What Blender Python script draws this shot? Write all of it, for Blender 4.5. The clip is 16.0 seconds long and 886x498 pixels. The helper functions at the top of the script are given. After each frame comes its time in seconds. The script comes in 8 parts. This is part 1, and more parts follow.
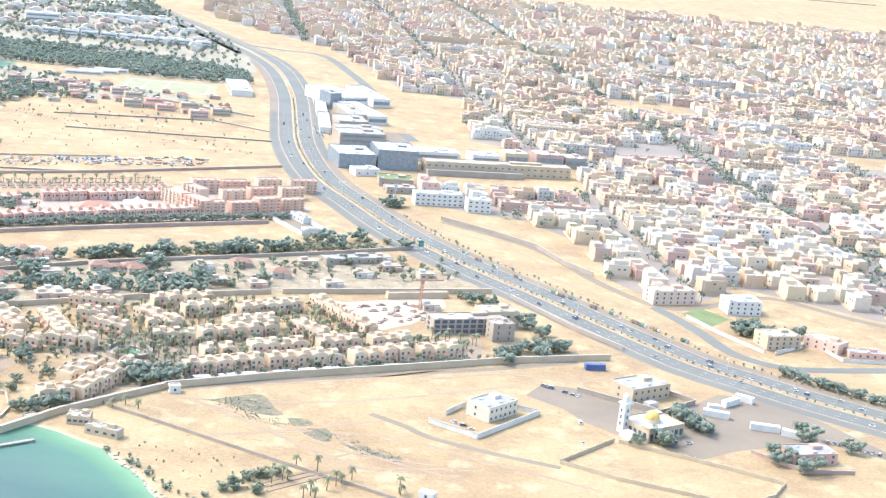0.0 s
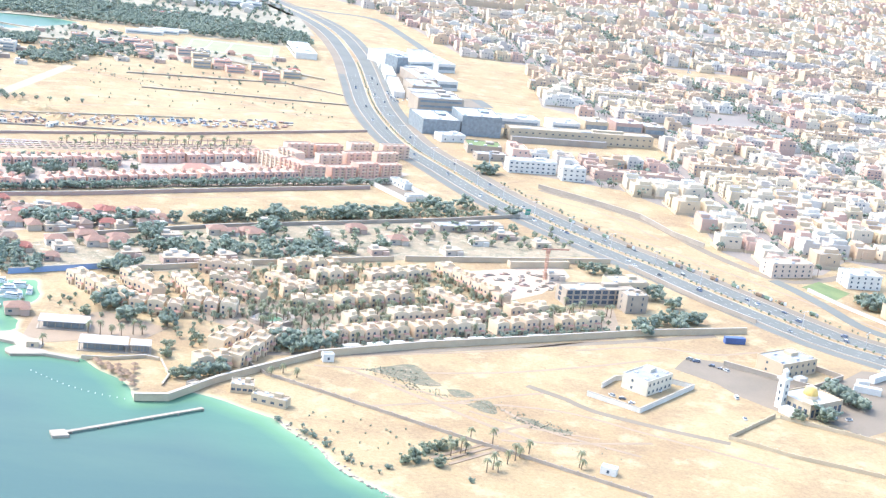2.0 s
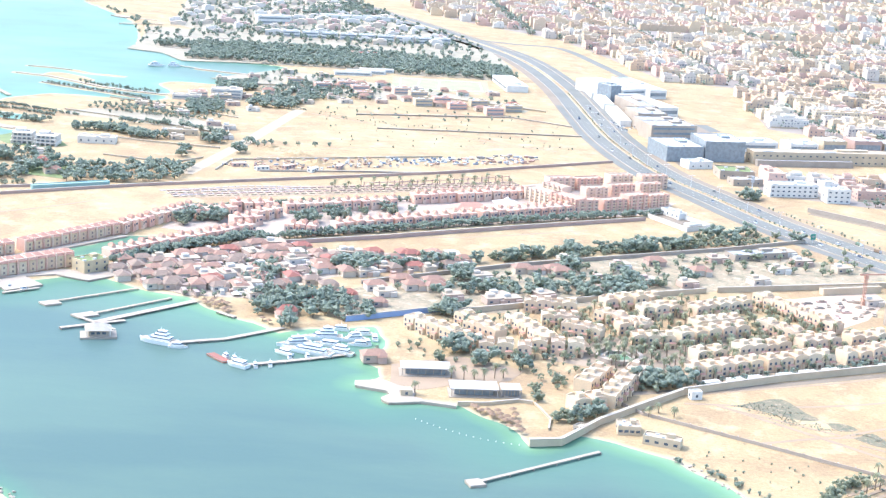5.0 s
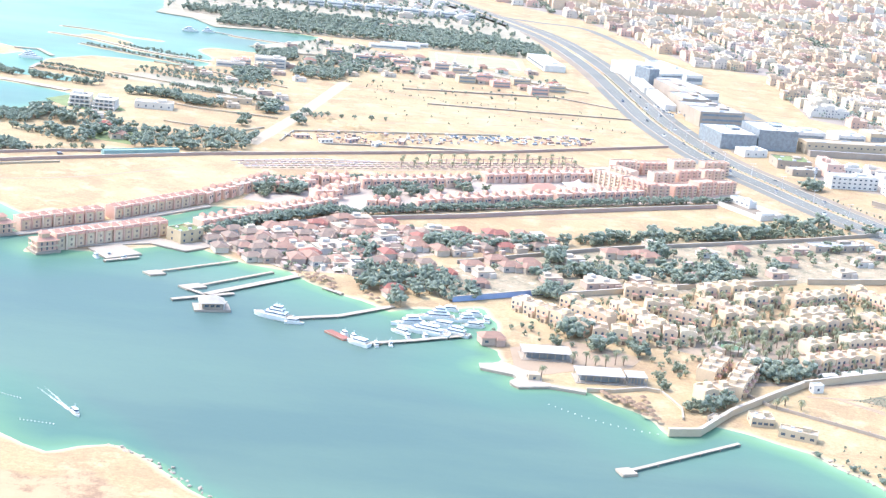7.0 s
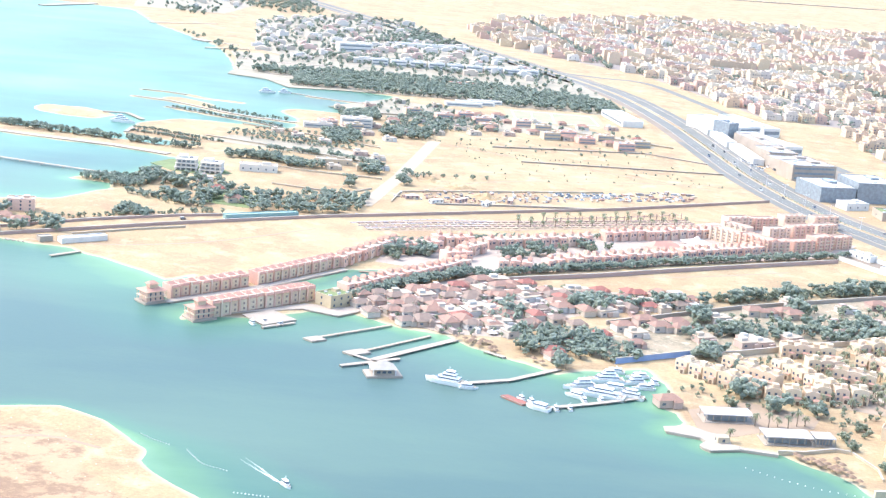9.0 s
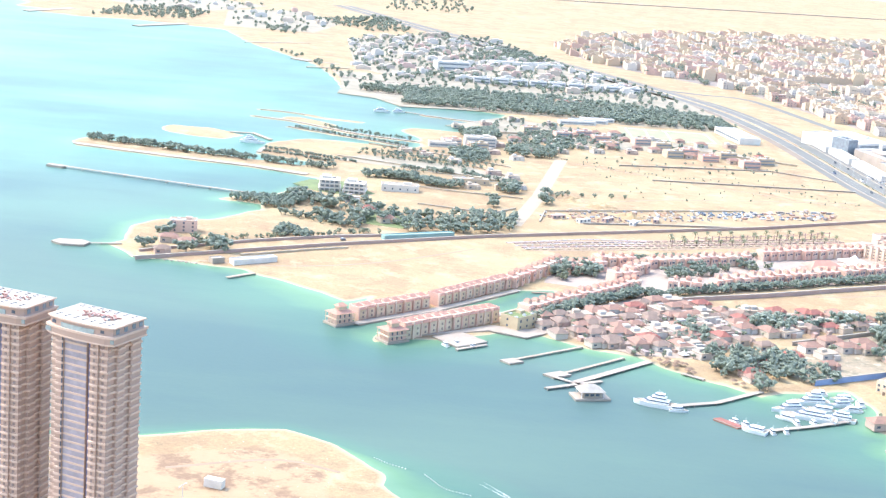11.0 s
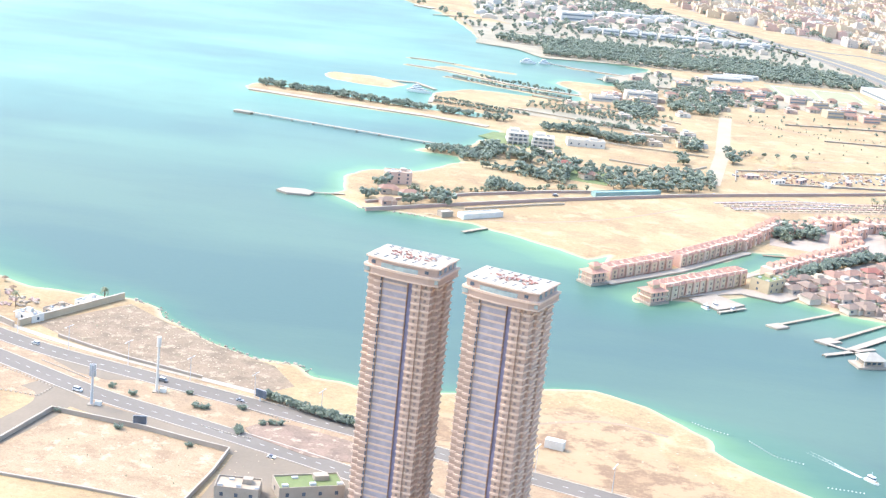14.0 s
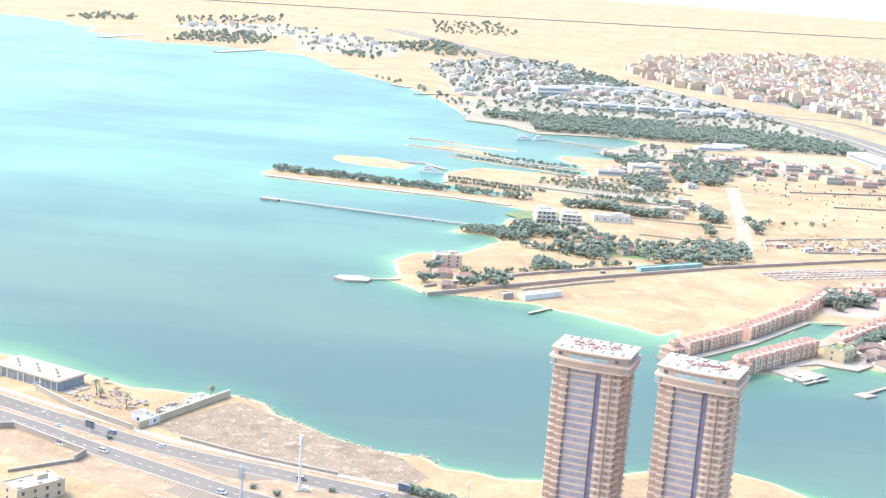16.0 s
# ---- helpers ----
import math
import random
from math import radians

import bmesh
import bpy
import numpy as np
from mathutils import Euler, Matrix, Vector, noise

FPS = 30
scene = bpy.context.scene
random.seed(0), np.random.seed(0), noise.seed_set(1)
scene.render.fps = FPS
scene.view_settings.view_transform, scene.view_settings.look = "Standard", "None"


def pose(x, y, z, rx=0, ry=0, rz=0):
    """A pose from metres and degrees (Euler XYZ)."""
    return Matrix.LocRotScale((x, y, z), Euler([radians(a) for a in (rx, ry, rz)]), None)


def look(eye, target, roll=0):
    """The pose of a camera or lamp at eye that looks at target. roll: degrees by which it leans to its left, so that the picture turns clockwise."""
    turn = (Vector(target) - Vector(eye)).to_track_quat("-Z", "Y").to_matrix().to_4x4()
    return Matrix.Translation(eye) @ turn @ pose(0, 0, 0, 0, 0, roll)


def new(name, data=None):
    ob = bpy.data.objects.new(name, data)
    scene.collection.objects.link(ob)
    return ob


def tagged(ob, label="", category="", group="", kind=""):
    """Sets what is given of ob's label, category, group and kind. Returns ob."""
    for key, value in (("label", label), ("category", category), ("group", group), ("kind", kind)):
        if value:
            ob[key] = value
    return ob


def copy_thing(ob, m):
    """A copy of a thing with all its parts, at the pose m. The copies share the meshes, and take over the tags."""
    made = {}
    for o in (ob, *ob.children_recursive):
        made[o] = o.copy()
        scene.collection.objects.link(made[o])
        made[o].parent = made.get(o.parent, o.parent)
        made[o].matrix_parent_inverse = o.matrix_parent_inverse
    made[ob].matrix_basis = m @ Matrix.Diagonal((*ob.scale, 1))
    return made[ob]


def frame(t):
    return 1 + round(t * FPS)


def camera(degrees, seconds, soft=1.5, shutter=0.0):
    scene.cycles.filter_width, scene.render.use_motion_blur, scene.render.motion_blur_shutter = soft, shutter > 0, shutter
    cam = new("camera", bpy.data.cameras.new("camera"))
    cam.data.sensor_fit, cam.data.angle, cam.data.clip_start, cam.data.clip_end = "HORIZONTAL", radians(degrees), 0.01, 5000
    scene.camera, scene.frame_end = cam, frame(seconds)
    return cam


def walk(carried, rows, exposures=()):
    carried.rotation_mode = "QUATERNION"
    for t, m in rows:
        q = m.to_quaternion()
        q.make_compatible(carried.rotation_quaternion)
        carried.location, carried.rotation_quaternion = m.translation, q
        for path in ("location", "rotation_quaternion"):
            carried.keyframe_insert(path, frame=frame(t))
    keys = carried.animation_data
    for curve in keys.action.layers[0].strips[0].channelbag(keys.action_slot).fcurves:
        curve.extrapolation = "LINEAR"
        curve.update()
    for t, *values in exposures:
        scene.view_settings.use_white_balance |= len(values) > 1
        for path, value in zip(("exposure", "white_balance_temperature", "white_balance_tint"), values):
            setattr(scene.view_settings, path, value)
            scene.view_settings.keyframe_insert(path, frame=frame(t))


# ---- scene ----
cam = camera(33.02, 16.0, soft=1.3)
PATH = [
    (0, (-0.09, -0.09, 239.93), (-0.70, 969.76, -3.80), 6.087),
    (0.5, (-19.38, 3.04, 236.89), (-13.65, 970.19, -17.26), 6.416),
    (1, (-38.46, 6.30, 234.02), (-24.98, 971.67, -26.51), 6.899),
    (1.5, (-57.46, 9.21, 231.46), (-41.11, 973.80, -31.76), 7.205),
    (2, (-76.49, 11.95, 229.20), (-66.19, 976.24, -35.43), 7.083),
    (2.5, (-95.39, 14.19, 227.19), (-103.98, 979.03, -35.50), 6.158),
    (3, (-114.24, 15.72, 225.44), (-149.45, 981.37, -32.02), 4.818),
    (3.5, (-132.90, 16.59, 223.79), (-192.99, 982.87, -26.60), 3.332),
    (4, (-151.50, 16.89, 222.45), (-224.40, 984.27, -20.14), 2.587),
    (6.5, (-244.12, 17.11, 218.48), (-277.60, 979.09, -52.57), 5.943),
    (7, (-262.85, 17.22, 217.58), (-293.85, 980.11, -50.54), 6.101),
    (7.5, (-281.67, 17.58, 216.54), (-312.99, 982.00, -45.98), 5.926),
    (8, (-300.46, 18.20, 215.48), (-332.81, 985.03, -37.90), 5.733),
    (8.5, (-319.41, 18.75, 214.44), (-353.46, 988.26, -28.24), 5.389),
    (9, (-338.19, 18.81, 213.37), (-375.83, 990.32, -20.62), 5.137),
    (11.5, (-431.05, 16.18, 208.14), (-505.47, 987.44, -17.96), 4.627),
    (12, (-450.01, 15.17, 207.19), (-533.17, 984.79, -22.84), 4.773),
    (12.5, (-468.95, 14.08, 206.43), (-560.92, 980.89, -31.95), 5.016),
    (13, (-487.89, 12.44, 205.72), (-583.59, 975.67, -45.33), 5.423),
    (13.5, (-506.79, 10.71, 205.12), (-599.21, 972.22, -53.63), 5.781),
    (14, (-525.76, 9.19, 204.89), (-606.16, 970.70, -57.87), 5.974),
    (14.5, (-545.15, 7.17, 204.80), (-605.94, 974.20, -42.51), 5.736),
    (15, (-564.61, 5.56, 204.84), (-615.80, 977.52, -24.68), 5.121),
    (15.5, (-584.13, 4.01, 204.65), (-625.48, 979.12, -13.18), 4.724),
    (16, (-603.77, 2.63, 204.33), (-638.32, 979.37, -7.28), 4.459),
]
EXPOSURES = [(0.0, 2.02, 6070, 7), (3.0, 2.12, 5760, 7), (7.0, 2.15, 5930, 10), (9.0, 2.14, 5970, 10), (16.0, 2.06, 6110, 8)]
walk(cam, [(t, look(eye, target, roll)) for t, eye, target, roll in PATH], EXPOSURES)

# The plan is drawn in grid units; K metres go to one of them.
K = 0.63

# ---- world, sun ----
SUN_FROM = Vector((-0.967, 0.255, 1.30)).normalized()
world = bpy.data.worlds.new("hazy_sky")
scene.world = world
world.use_nodes = True
wn, wl = world.node_tree.nodes, world.node_tree.links
wn.clear()
sky = wn.new("ShaderNodeTexSky")
sky.sky_type, sky.sun_disc = "NISHITA", False
sky.sun_elevation = math.asin(SUN_FROM.z)
sky.sun_rotation = math.atan2(SUN_FROM.x, SUN_FROM.y)
sky.dust_density, sky.air_density, sky.ozone_density = 3.0, 1.2, 1.5
# below the skyline the desert goes on, pale with haze
geo = wn.new("ShaderNodeTexCoord")
sep = wn.new("ShaderNodeSeparateXYZ")
wl.new(geo.outputs["Generated"], sep.inputs[0])
edge = wn.new("ShaderNodeMapRange")
edge.inputs["From Min"].default_value, edge.inputs["From Max"].default_value = -0.01, 0.01
wl.new(sep.outputs["Z"], edge.inputs["Value"])
mix = wn.new("ShaderNodeMix")
mix.data_type = "RGBA"
mix.inputs["A"].default_value = (3.4, 3.25, 3.0, 1)
wl.new(edge.outputs[0], mix.inputs["Factor"])
wl.new(sky.outputs[0], mix.inputs["B"])
back = wn.new("ShaderNodeBackground")
back.inputs["Strength"].default_value = 0.15
wl.new(mix.outputs["Result"], back.inputs["Color"])
wout = wn.new("ShaderNodeOutputWorld")
wl.new(back.outputs[0], wout.inputs["Surface"])

sun = new("sun", bpy.data.lights.new("sun", "SUN"))
sun.data.energy, sun.data.angle, sun.data.color = 0.68, radians(3.0), (1.0, 0.90, 0.76)
sun.matrix_world = look(SUN_FROM * 500, (0, 0, 0))


# ---- materials ----
def node_mat(name):
    m = bpy.data.materials.new(name)
    m.use_nodes = True
    nt = m.node_tree
    return m, nt, nt.nodes["Principled BSDF"]


def noise_ramp(nt, scale, stops, coords=None, detail=4.0, rough=0.6):
    """A noise read through a colour ramp; stops: (position, colour)."""
    n = nt.nodes.new("ShaderNodeTexNoise")
    n.inputs["Scale"].default_value, n.inputs["Detail"].default_value, n.inputs["Roughness"].default_value = scale / K, detail, rough
    if coords:
        nt.links.new(coords, n.inputs["Vector"])
    r = nt.nodes.new("ShaderNodeValToRGB")
    while len(r.color_ramp.elements) < len(stops):
        r.color_ramp.elements.new(0.5)
    for e, (p, c) in zip(r.color_ramp.elements, stops):
        e.position, e.color = p, (*c, 1)
    nt.links.new(n.outputs["Fac"], r.inputs["Fac"])
    return r.outputs["Color"]


def blend(nt, a, b, fac, mode="MIX"):
    m = nt.nodes.new("ShaderNodeMix")
    m.data_type, m.blend_type = "RGBA", mode
    for key, v in (("A", a), ("B", b)):
        if isinstance(v, tuple):
            m.inputs[key].default_value = (*v, 1)
        else:
            nt.links.new(v, m.inputs[key])
    if isinstance(fac, float):
        m.inputs["Factor"].default_value = fac
    else:
        nt.links.new(fac, m.inputs["Factor"])
    return m.outputs["Result"]


def place(nt):
    return nt.nodes.new("ShaderNodeNewGeometry").outputs["Position"]


def bump(nt, bsdf, scale, strength, distance=0.1):
    n = nt.nodes.new("ShaderNodeTexNoise")
    n.inputs["Scale"].default_value, n.inputs["Detail"].default_value = scale / K, 6
    nt.links.new(place(nt), n.inputs["Vector"])
    b = nt.nodes.new("ShaderNodeBump")
    b.inputs["Strength"].default_value, b.inputs["Distance"].default_value = strength, distance * K
    nt.links.new(n.outputs["Fac"], b.inputs["Height"])
    nt.links.new(b.outputs[0], bsdf.inputs["Normal"])


COLOUR_SCALE = 0.86  # darkens every given colour alike, to offset the exposure raised for brighter shade


def surface(name, light, dark, scale=0.15, fine=1.5, rough=0.85, metal=0.0, relief=0.0, worn=0.35):
    """A surface between two colours, varied at a large and a small scale."""
    m, nt, b = node_mat(name)
    p = place(nt)
    light, dark = tuple(COLOUR_SCALE * c for c in light), tuple(COLOUR_SCALE * c for c in dark)
    big = noise_ramp(nt, scale, [(0.32, dark), (0.62, light)], p)
    small = noise_ramp(nt, fine, [(0.3, dark), (0.7, light)], p)
    nt.links.new(blend(nt, big, small, worn), b.inputs["Base Color"])
    b.inputs["Roughness"].default_value, b.inputs["Metallic"].default_value = rough, metal
    if relief:
        bump(nt, b, fine * 2, relief)
    return m


def mottled(name, base, dark, pale, green=None, scale=0.05):
    """Disturbed ground: dark and pale patches with hard, broken edges over a base colour."""
    m, nt, b = node_mat(name)
    p = place(nt)
    c = noise_ramp(nt, scale, [(0.35, tuple(0.85 * x for x in base)), (0.65, base)], p, 6)
    c = blend(nt, c, dark, noise_ramp(nt, scale * 1.3, [(0.48, (0, 0, 0)), (0.60, (0.9, 0.9, 0.9))], p, 10, 0.78))
    far_p = nt.nodes.new("ShaderNodeVectorMath")
    far_p.operation = "ADD"
    far_p.inputs[1].default_value = (71.0, 33.0, 5.0)
    nt.links.new(p, far_p.inputs[0])
    c = blend(nt, c, pale, noise_ramp(nt, scale * 2.2, [(0.54, (0, 0, 0)), (0.62, (0.9, 0.9, 0.9))], far_p.outputs[0], 10, 0.72))
    if green:
        c = blend(nt, c, green, noise_ramp(nt, scale * 0.9, [(0.60, (0, 0, 0)), (0.68, (0.7, 0.7, 0.7))], far_p.outputs[0], 9, 0.8))
    grit = noise_ramp(nt, 0.8, [(0.32, (0.75, 0.75, 0.75)), (0.66, (1.15, 1.15, 1.15))], p, 8, 0.8)
    nt.links.new(blend(nt, c, grit, 1.0, "MULTIPLY"), b.inputs["Base Color"])
    b.inputs["Roughness"].default_value = 0.95
    bump(nt, b, 0.8, 0.5, 0.5)
    return m


def painted(name, colours, rough=0.8, dirt=(0.42, 0.36, 0.29), island=False):
    """Painted walls whose colour is drawn from a few for each object (or each house of a joined mesh), with faint dirt."""
    m, nt, b = node_mat(name)
    if island == "house":
        rnd = nt.nodes.new("ShaderNodeAttribute")
        rnd.attribute_name = "house"
        rnd = rnd.outputs["Fac"]
    elif island:
        rnd = nt.nodes.new("ShaderNodeNewGeometry").outputs["Random Per Island"]
    else:
        rnd = nt.nodes.new("ShaderNodeObjectInfo").outputs["Random"]
    r = nt.nodes.new("ShaderNodeValToRGB")
    r.color_ramp.interpolation = "CONSTANT"
    while len(r.color_ramp.elements) < len(colours):
        r.color_ramp.elements.new(0.5)
    for i, c in enumerate(colours):
        r.color_ramp.elements[i].position, r.color_ramp.elements[i].color = i / len(colours), (*(COLOUR_SCALE * x for x in c), 1)
    nt.links.new(rnd, r.inputs["Fac"])
    p = place(nt)
    spots = noise_ramp(nt, 0.35, [(0.45, (0, 0, 0)), (0.75, (0.35, 0.35, 0.35))], p)
    fine = noise_ramp(nt, 3.0, [(0.35, (0.88, 0.88, 0.88)), (0.65, (1, 1, 1))], p)
    c = blend(nt, r.outputs["Color"], dirt, spots)
    nt.links.new(blend(nt, c, fine, 1.0, "MULTIPLY"), b.inputs["Base Color"])
    b.inputs["Roughness"].default_value = rough
    return m


def glassy(name, colour, rough=0.12):
    m, nt, b = node_mat(name)
    c = noise_ramp(nt, 0.25, [(0.35, tuple(x * 0.75 for x in colour)), (0.65, colour)], place(nt))
    nt.links.new(c, b.inputs["Base Color"])
    b.inputs["Roughness"].default_value, b.inputs["IOR"].default_value = rough, 1.5
    return m


def leafy(name, light, dark, rough=0.75):
    m, nt, b = node_mat(name)
    p = place(nt)
    c = noise_ramp(nt, 0.6, [(0.3, dark), (0.7, light)], p)
    rnd = nt.nodes.new("ShaderNodeNewGeometry").outputs["Random Per Island"]
    r = nt.nodes.new("ShaderNodeValToRGB")
    r.color_ramp.elements[0].color = (0.75, 0.78, 0.75, 1)
    r.color_ramp.elements[1].color = (1.25, 1.2, 1.1, 1)
    nt.links.new(rnd, r.inputs["Fac"])
    nt.links.new(blend(nt, c, r.outputs["Color"], 1.0, "MULTIPLY"), b.inputs["Base Color"])
    b.inputs["Roughness"].default_value = rough
    # pale sheen stands in for the haze that greys dark leaves
    b.inputs["Sheen Weight"].default_value, b.inputs["Sheen Roughness"].default_value = 0.8, 0.6
    b.inputs["Sheen Tint"].default_value = (0.74, 0.80, 0.70, 1)
    # thin leaves let some of the light through
    thin = nt.nodes.new("ShaderNodeBsdfTranslucent")
    nt.links.new(b.inputs["Base Color"].links[0].from_socket, thin.inputs["Color"])
    both = nt.nodes.new("ShaderNodeMixShader")
    both.inputs[0].default_value = 0.45
    nt.links.new(b.outputs[0], both.inputs[1])
    nt.links.new(thin.outputs[0], both.inputs[2])
    nt.links.new(both.outputs[0], nt.nodes["Material Output"].inputs["Surface"])
    return m


def sand_material():
    m, nt, b = node_mat("desert_sand")
    p = place(nt)
    c = noise_ramp(nt, 0.006, [(0.3, (0.315, 0.213, 0.109)), (0.5, (0.350, 0.253, 0.132)), (0.68, (0.388, 0.296, 0.160))], p, 6, 0.62)
    brown = noise_ramp(nt, 0.017, [(0.47, (0, 0, 0)), (0.56, (0.42, 0.42, 0.42)), (0.70, (0.85, 0.85, 0.85))], p, 9, 0.74)
    c = blend(nt, c, (0.240, 0.155, 0.089), brown)
    pale = noise_ramp(nt, 0.035, [(0.52, (0, 0, 0)), (0.66, (0.75, 0.75, 0.75))], p, 7, 0.66)
    c = blend(nt, c, (0.445, 0.360, 0.210), pale)
    grit = noise_ramp(nt, 0.35, [(0.32, (0.74, 0.74, 0.74)), (0.66, (1.12, 1.12, 1.12))], p, 8, 0.8)
    c = blend(nt, c, grit, 1.0, "MULTIPLY")
    scrub = noise_ramp(nt, 0.10, [(0.60, (0, 0, 0)), (0.67, (0.75, 0.75, 0.75))], p, 9, 0.76)
    c = blend(nt, c, (0.152, 0.124, 0.070), scrub)
    # pinkish wind-packed crust behind the beaches of the spit
    a = nt.nodes.new("ShaderNodeAttribute")
    a.attribute_name = "inland"
    crust = noise_ramp(nt, 0.03, [(0.35, (0.355, 0.262, 0.152)), (0.50, (0.34, 0.24, 0.138)), (0.58, (0.20, 0.125, 0.075)), (0.66, (0.31, 0.21, 0.12))], p, 9, 0.7)
    edge_noise = nt.nodes.new("ShaderNodeTexNoise")
    edge_noise.inputs["Scale"].default_value, edge_noise.inputs["Detail"].default_value, edge_noise.inputs["Roughness"].default_value = 0.035 / K, 9, 0.7
    nt.links.new(p, edge_noise.inputs["Vector"])
    both = nt.nodes.new("ShaderNodeMath")
    nt.links.new(a.outputs["Fac"], both.inputs[0])
    nt.links.new(edge_noise.outputs["Fac"], both.inputs[1])
    cover = nt.nodes.new("ShaderNodeMapRange")
    cover.inputs["From Min"].default_value, cover.inputs["From Max"].default_value = 1.22, 1.45
    nt.links.new(both.outputs[0], cover.inputs["Value"])
    c = blend(nt, c, crust, cover.outputs[0])
    # wet sand towards the waterline, which the height gives
    s = nt.nodes.new("ShaderNodeSeparateXYZ")
    nt.links.new(p, s.inputs[0])
    r = nt.nodes.new("ShaderNodeMapRange")
    r.inputs["From Min"].default_value, r.inputs["From Max"].default_value = -0.95 * K, -0.45 * K
    r.inputs["To Min"].default_value, r.inputs["To Max"].default_value = 0.85, 0.0
    nt.links.new(s.outputs["Z"], r.inputs["Value"])
    c = blend(nt, c, (0.41, 0.36, 0.24), r.outputs[0])
    nt.links.new(c, b.inputs["Base Color"])
    b.inputs["Roughness"].default_value = 0.95
    bump(nt, b, 0.5, 0.5, 0.6)
    return m


def water_material():
    """Sea water: the seabed's depth, kept on the mesh, sets its body colour, from clear shallows to deep."""
    m, nt, b = node_mat("sea_water")
    p = place(nt)
    a = nt.nodes.new("ShaderNodeAttribute")
    a.attribute_name = "depth"
    n = nt.nodes.new("ShaderNodeTexNoise")
    n.inputs["Scale"].default_value, n.inputs["Detail"].default_value = 0.008 / K, 5
    nt.links.new(p, n.inputs["Vector"])
    add = nt.nodes.new("ShaderNodeMath")
    add.operation = "MULTIPLY_ADD"
    add.inputs[1].default_value = 0.34
    nt.links.new(n.outputs["Fac"], add.inputs[0])
    nt.links.new(a.outputs["Fac"], add.inputs[2])
    r = nt.nodes.new("ShaderNodeValToRGB")
    stops = [(0.09, (0.28, 0.30, 0.18)), (0.165, (0.155, 0.265, 0.165)), (0.225, (0.125, 0.225, 0.135)), (0.34, (0.092, 0.168, 0.130)), (0.9, (0.094, 0.146, 0.127))]
    while len(r.color_ramp.elements) < len(stops):
        r.color_ramp.elements.new(0.5)
    for e, (q, c) in zip(r.color_ramp.elements, stops):
        e.position, e.color = q, (*c, 1)
    nt.links.new(add.outputs[0], r.inputs["Fac"])
    # bluish bay patches: reef colour with haze and sky reflection mixed in
    flat = nt.nodes.new("ShaderNodeAttribute")
    flat.attribute_name = "reef"
    patch = noise_ramp(nt, 0.0035, [(0.35, (0.100, 0.190, 0.172)), (0.55, (0.126, 0.256, 0.210)), (0.7, (0.160, 0.290, 0.225))], p, 5, 0.55)
    part_reef_haze = nt.nodes.new("ShaderNodeMath")
    part_reef_haze.operation = "MULTIPLY"
    part_reef_haze.inputs[1].default_value = 0.8
    nt.links.new(flat.outputs["Fac"], part_reef_haze.inputs[0])
    body = blend(nt, r.outputs["Color"], patch, part_reef_haze.outputs[0])
    # long bands of weed and sand on the seabed, drawn out along the shore
    stretch = nt.nodes.new("ShaderNodeMapping")
    stretch.inputs["Rotation"].default_value = (0, 0, radians(-14))
    stretch.inputs["Scale"].default_value = (0.45, 1.5, 1)
    nt.links.new(p, stretch.inputs["Vector"])
    weed = noise_ramp(nt, 0.0034, [(0.42, (0.84, 0.87, 0.93)), (0.50, (0.97, 0.97, 0.97)), (0.60, (1.10, 1.09, 1.03))], stretch.outputs[0], 7, 0.55)
    body = blend(nt, body, weed, 1.0, "MULTIPLY")
    nt.links.new(body, b.inputs["Base Color"])
    b.inputs["Roughness"].default_value, b.inputs["IOR"].default_value = 0.3, 1.09
    bump(nt, b, 0.25, 0.12, 0.4)
    return m


SAND, WATER = sand_material(), water_material()
ASPHALT = surface("asphalt", (0.185, 0.184, 0.16), (0.14, 0.14, 0.122), 0.02, 0.4, 0.9)
LOT = surface("dusty_asphalt", (0.265, 0.21, 0.152), (0.20, 0.162, 0.118), 0.02, 0.5, 0.92)
DUSTROAD = surface("dusty_road", (0.215, 0.185, 0.155), (0.165, 0.142, 0.118), 0.02, 0.4, 0.9)
KERB = surface("concrete_kerb", (0.47, 0.41, 0.335), (0.37, 0.32, 0.26), 0.2, 2.0)
PAINT = surface("road_paint", (0.62, 0.60, 0.55), (0.4, 0.38, 0.34), 0.4, 3.0)
CONCRETE = surface("pale_concrete", (0.43, 0.36, 0.285), (0.335, 0.275, 0.215), 0.08, 0.9)
WALLBEIGE = surface("beige_render", (0.58, 0.465, 0.32), (0.47, 0.375, 0.26), 0.06, 0.8)
WALLPINK = surface("pink_brown_render", (0.50, 0.35, 0.295), (0.40, 0.275, 0.23), 0.06, 0.8)
WALLGREY = surface("grey_block", (0.43, 0.36, 0.29), (0.32, 0.265, 0.215), 0.06, 0.8)
WHITE = surface("white_paint", (0.74, 0.71, 0.65), (0.60, 0.57, 0.51), 0.15, 1.2, 0.7)
ROOFWHITE = surface("white_roof", (0.58, 0.54, 0.48), (0.45, 0.41, 0.36), 0.12, 0.8)
ROOFGREY = surface("grey_roof", (0.40, 0.39, 0.38), (0.28, 0.27, 0.26), 0.12, 0.8)
ROOFSAND = surface("dusty_flat_roof", (0.48, 0.39, 0.285), (0.35, 0.28, 0.205), 0.12, 0.8)
TERRACOTTA = surface("terracotta_tiles", (0.52, 0.29, 0.205), (0.41, 0.22, 0.16), 0.2, 1.6)
REDROOF = surface("red_tile_roof", (0.34, 0.13, 0.095), (0.25, 0.10, 0.075), 0.2, 1.6)
GLASS = glassy("dark_window_glass", (0.10, 0.12, 0.15))
BLUEGLASS = glassy("blue_window_glass", (0.34, 0.31, 0.34), 0.3)
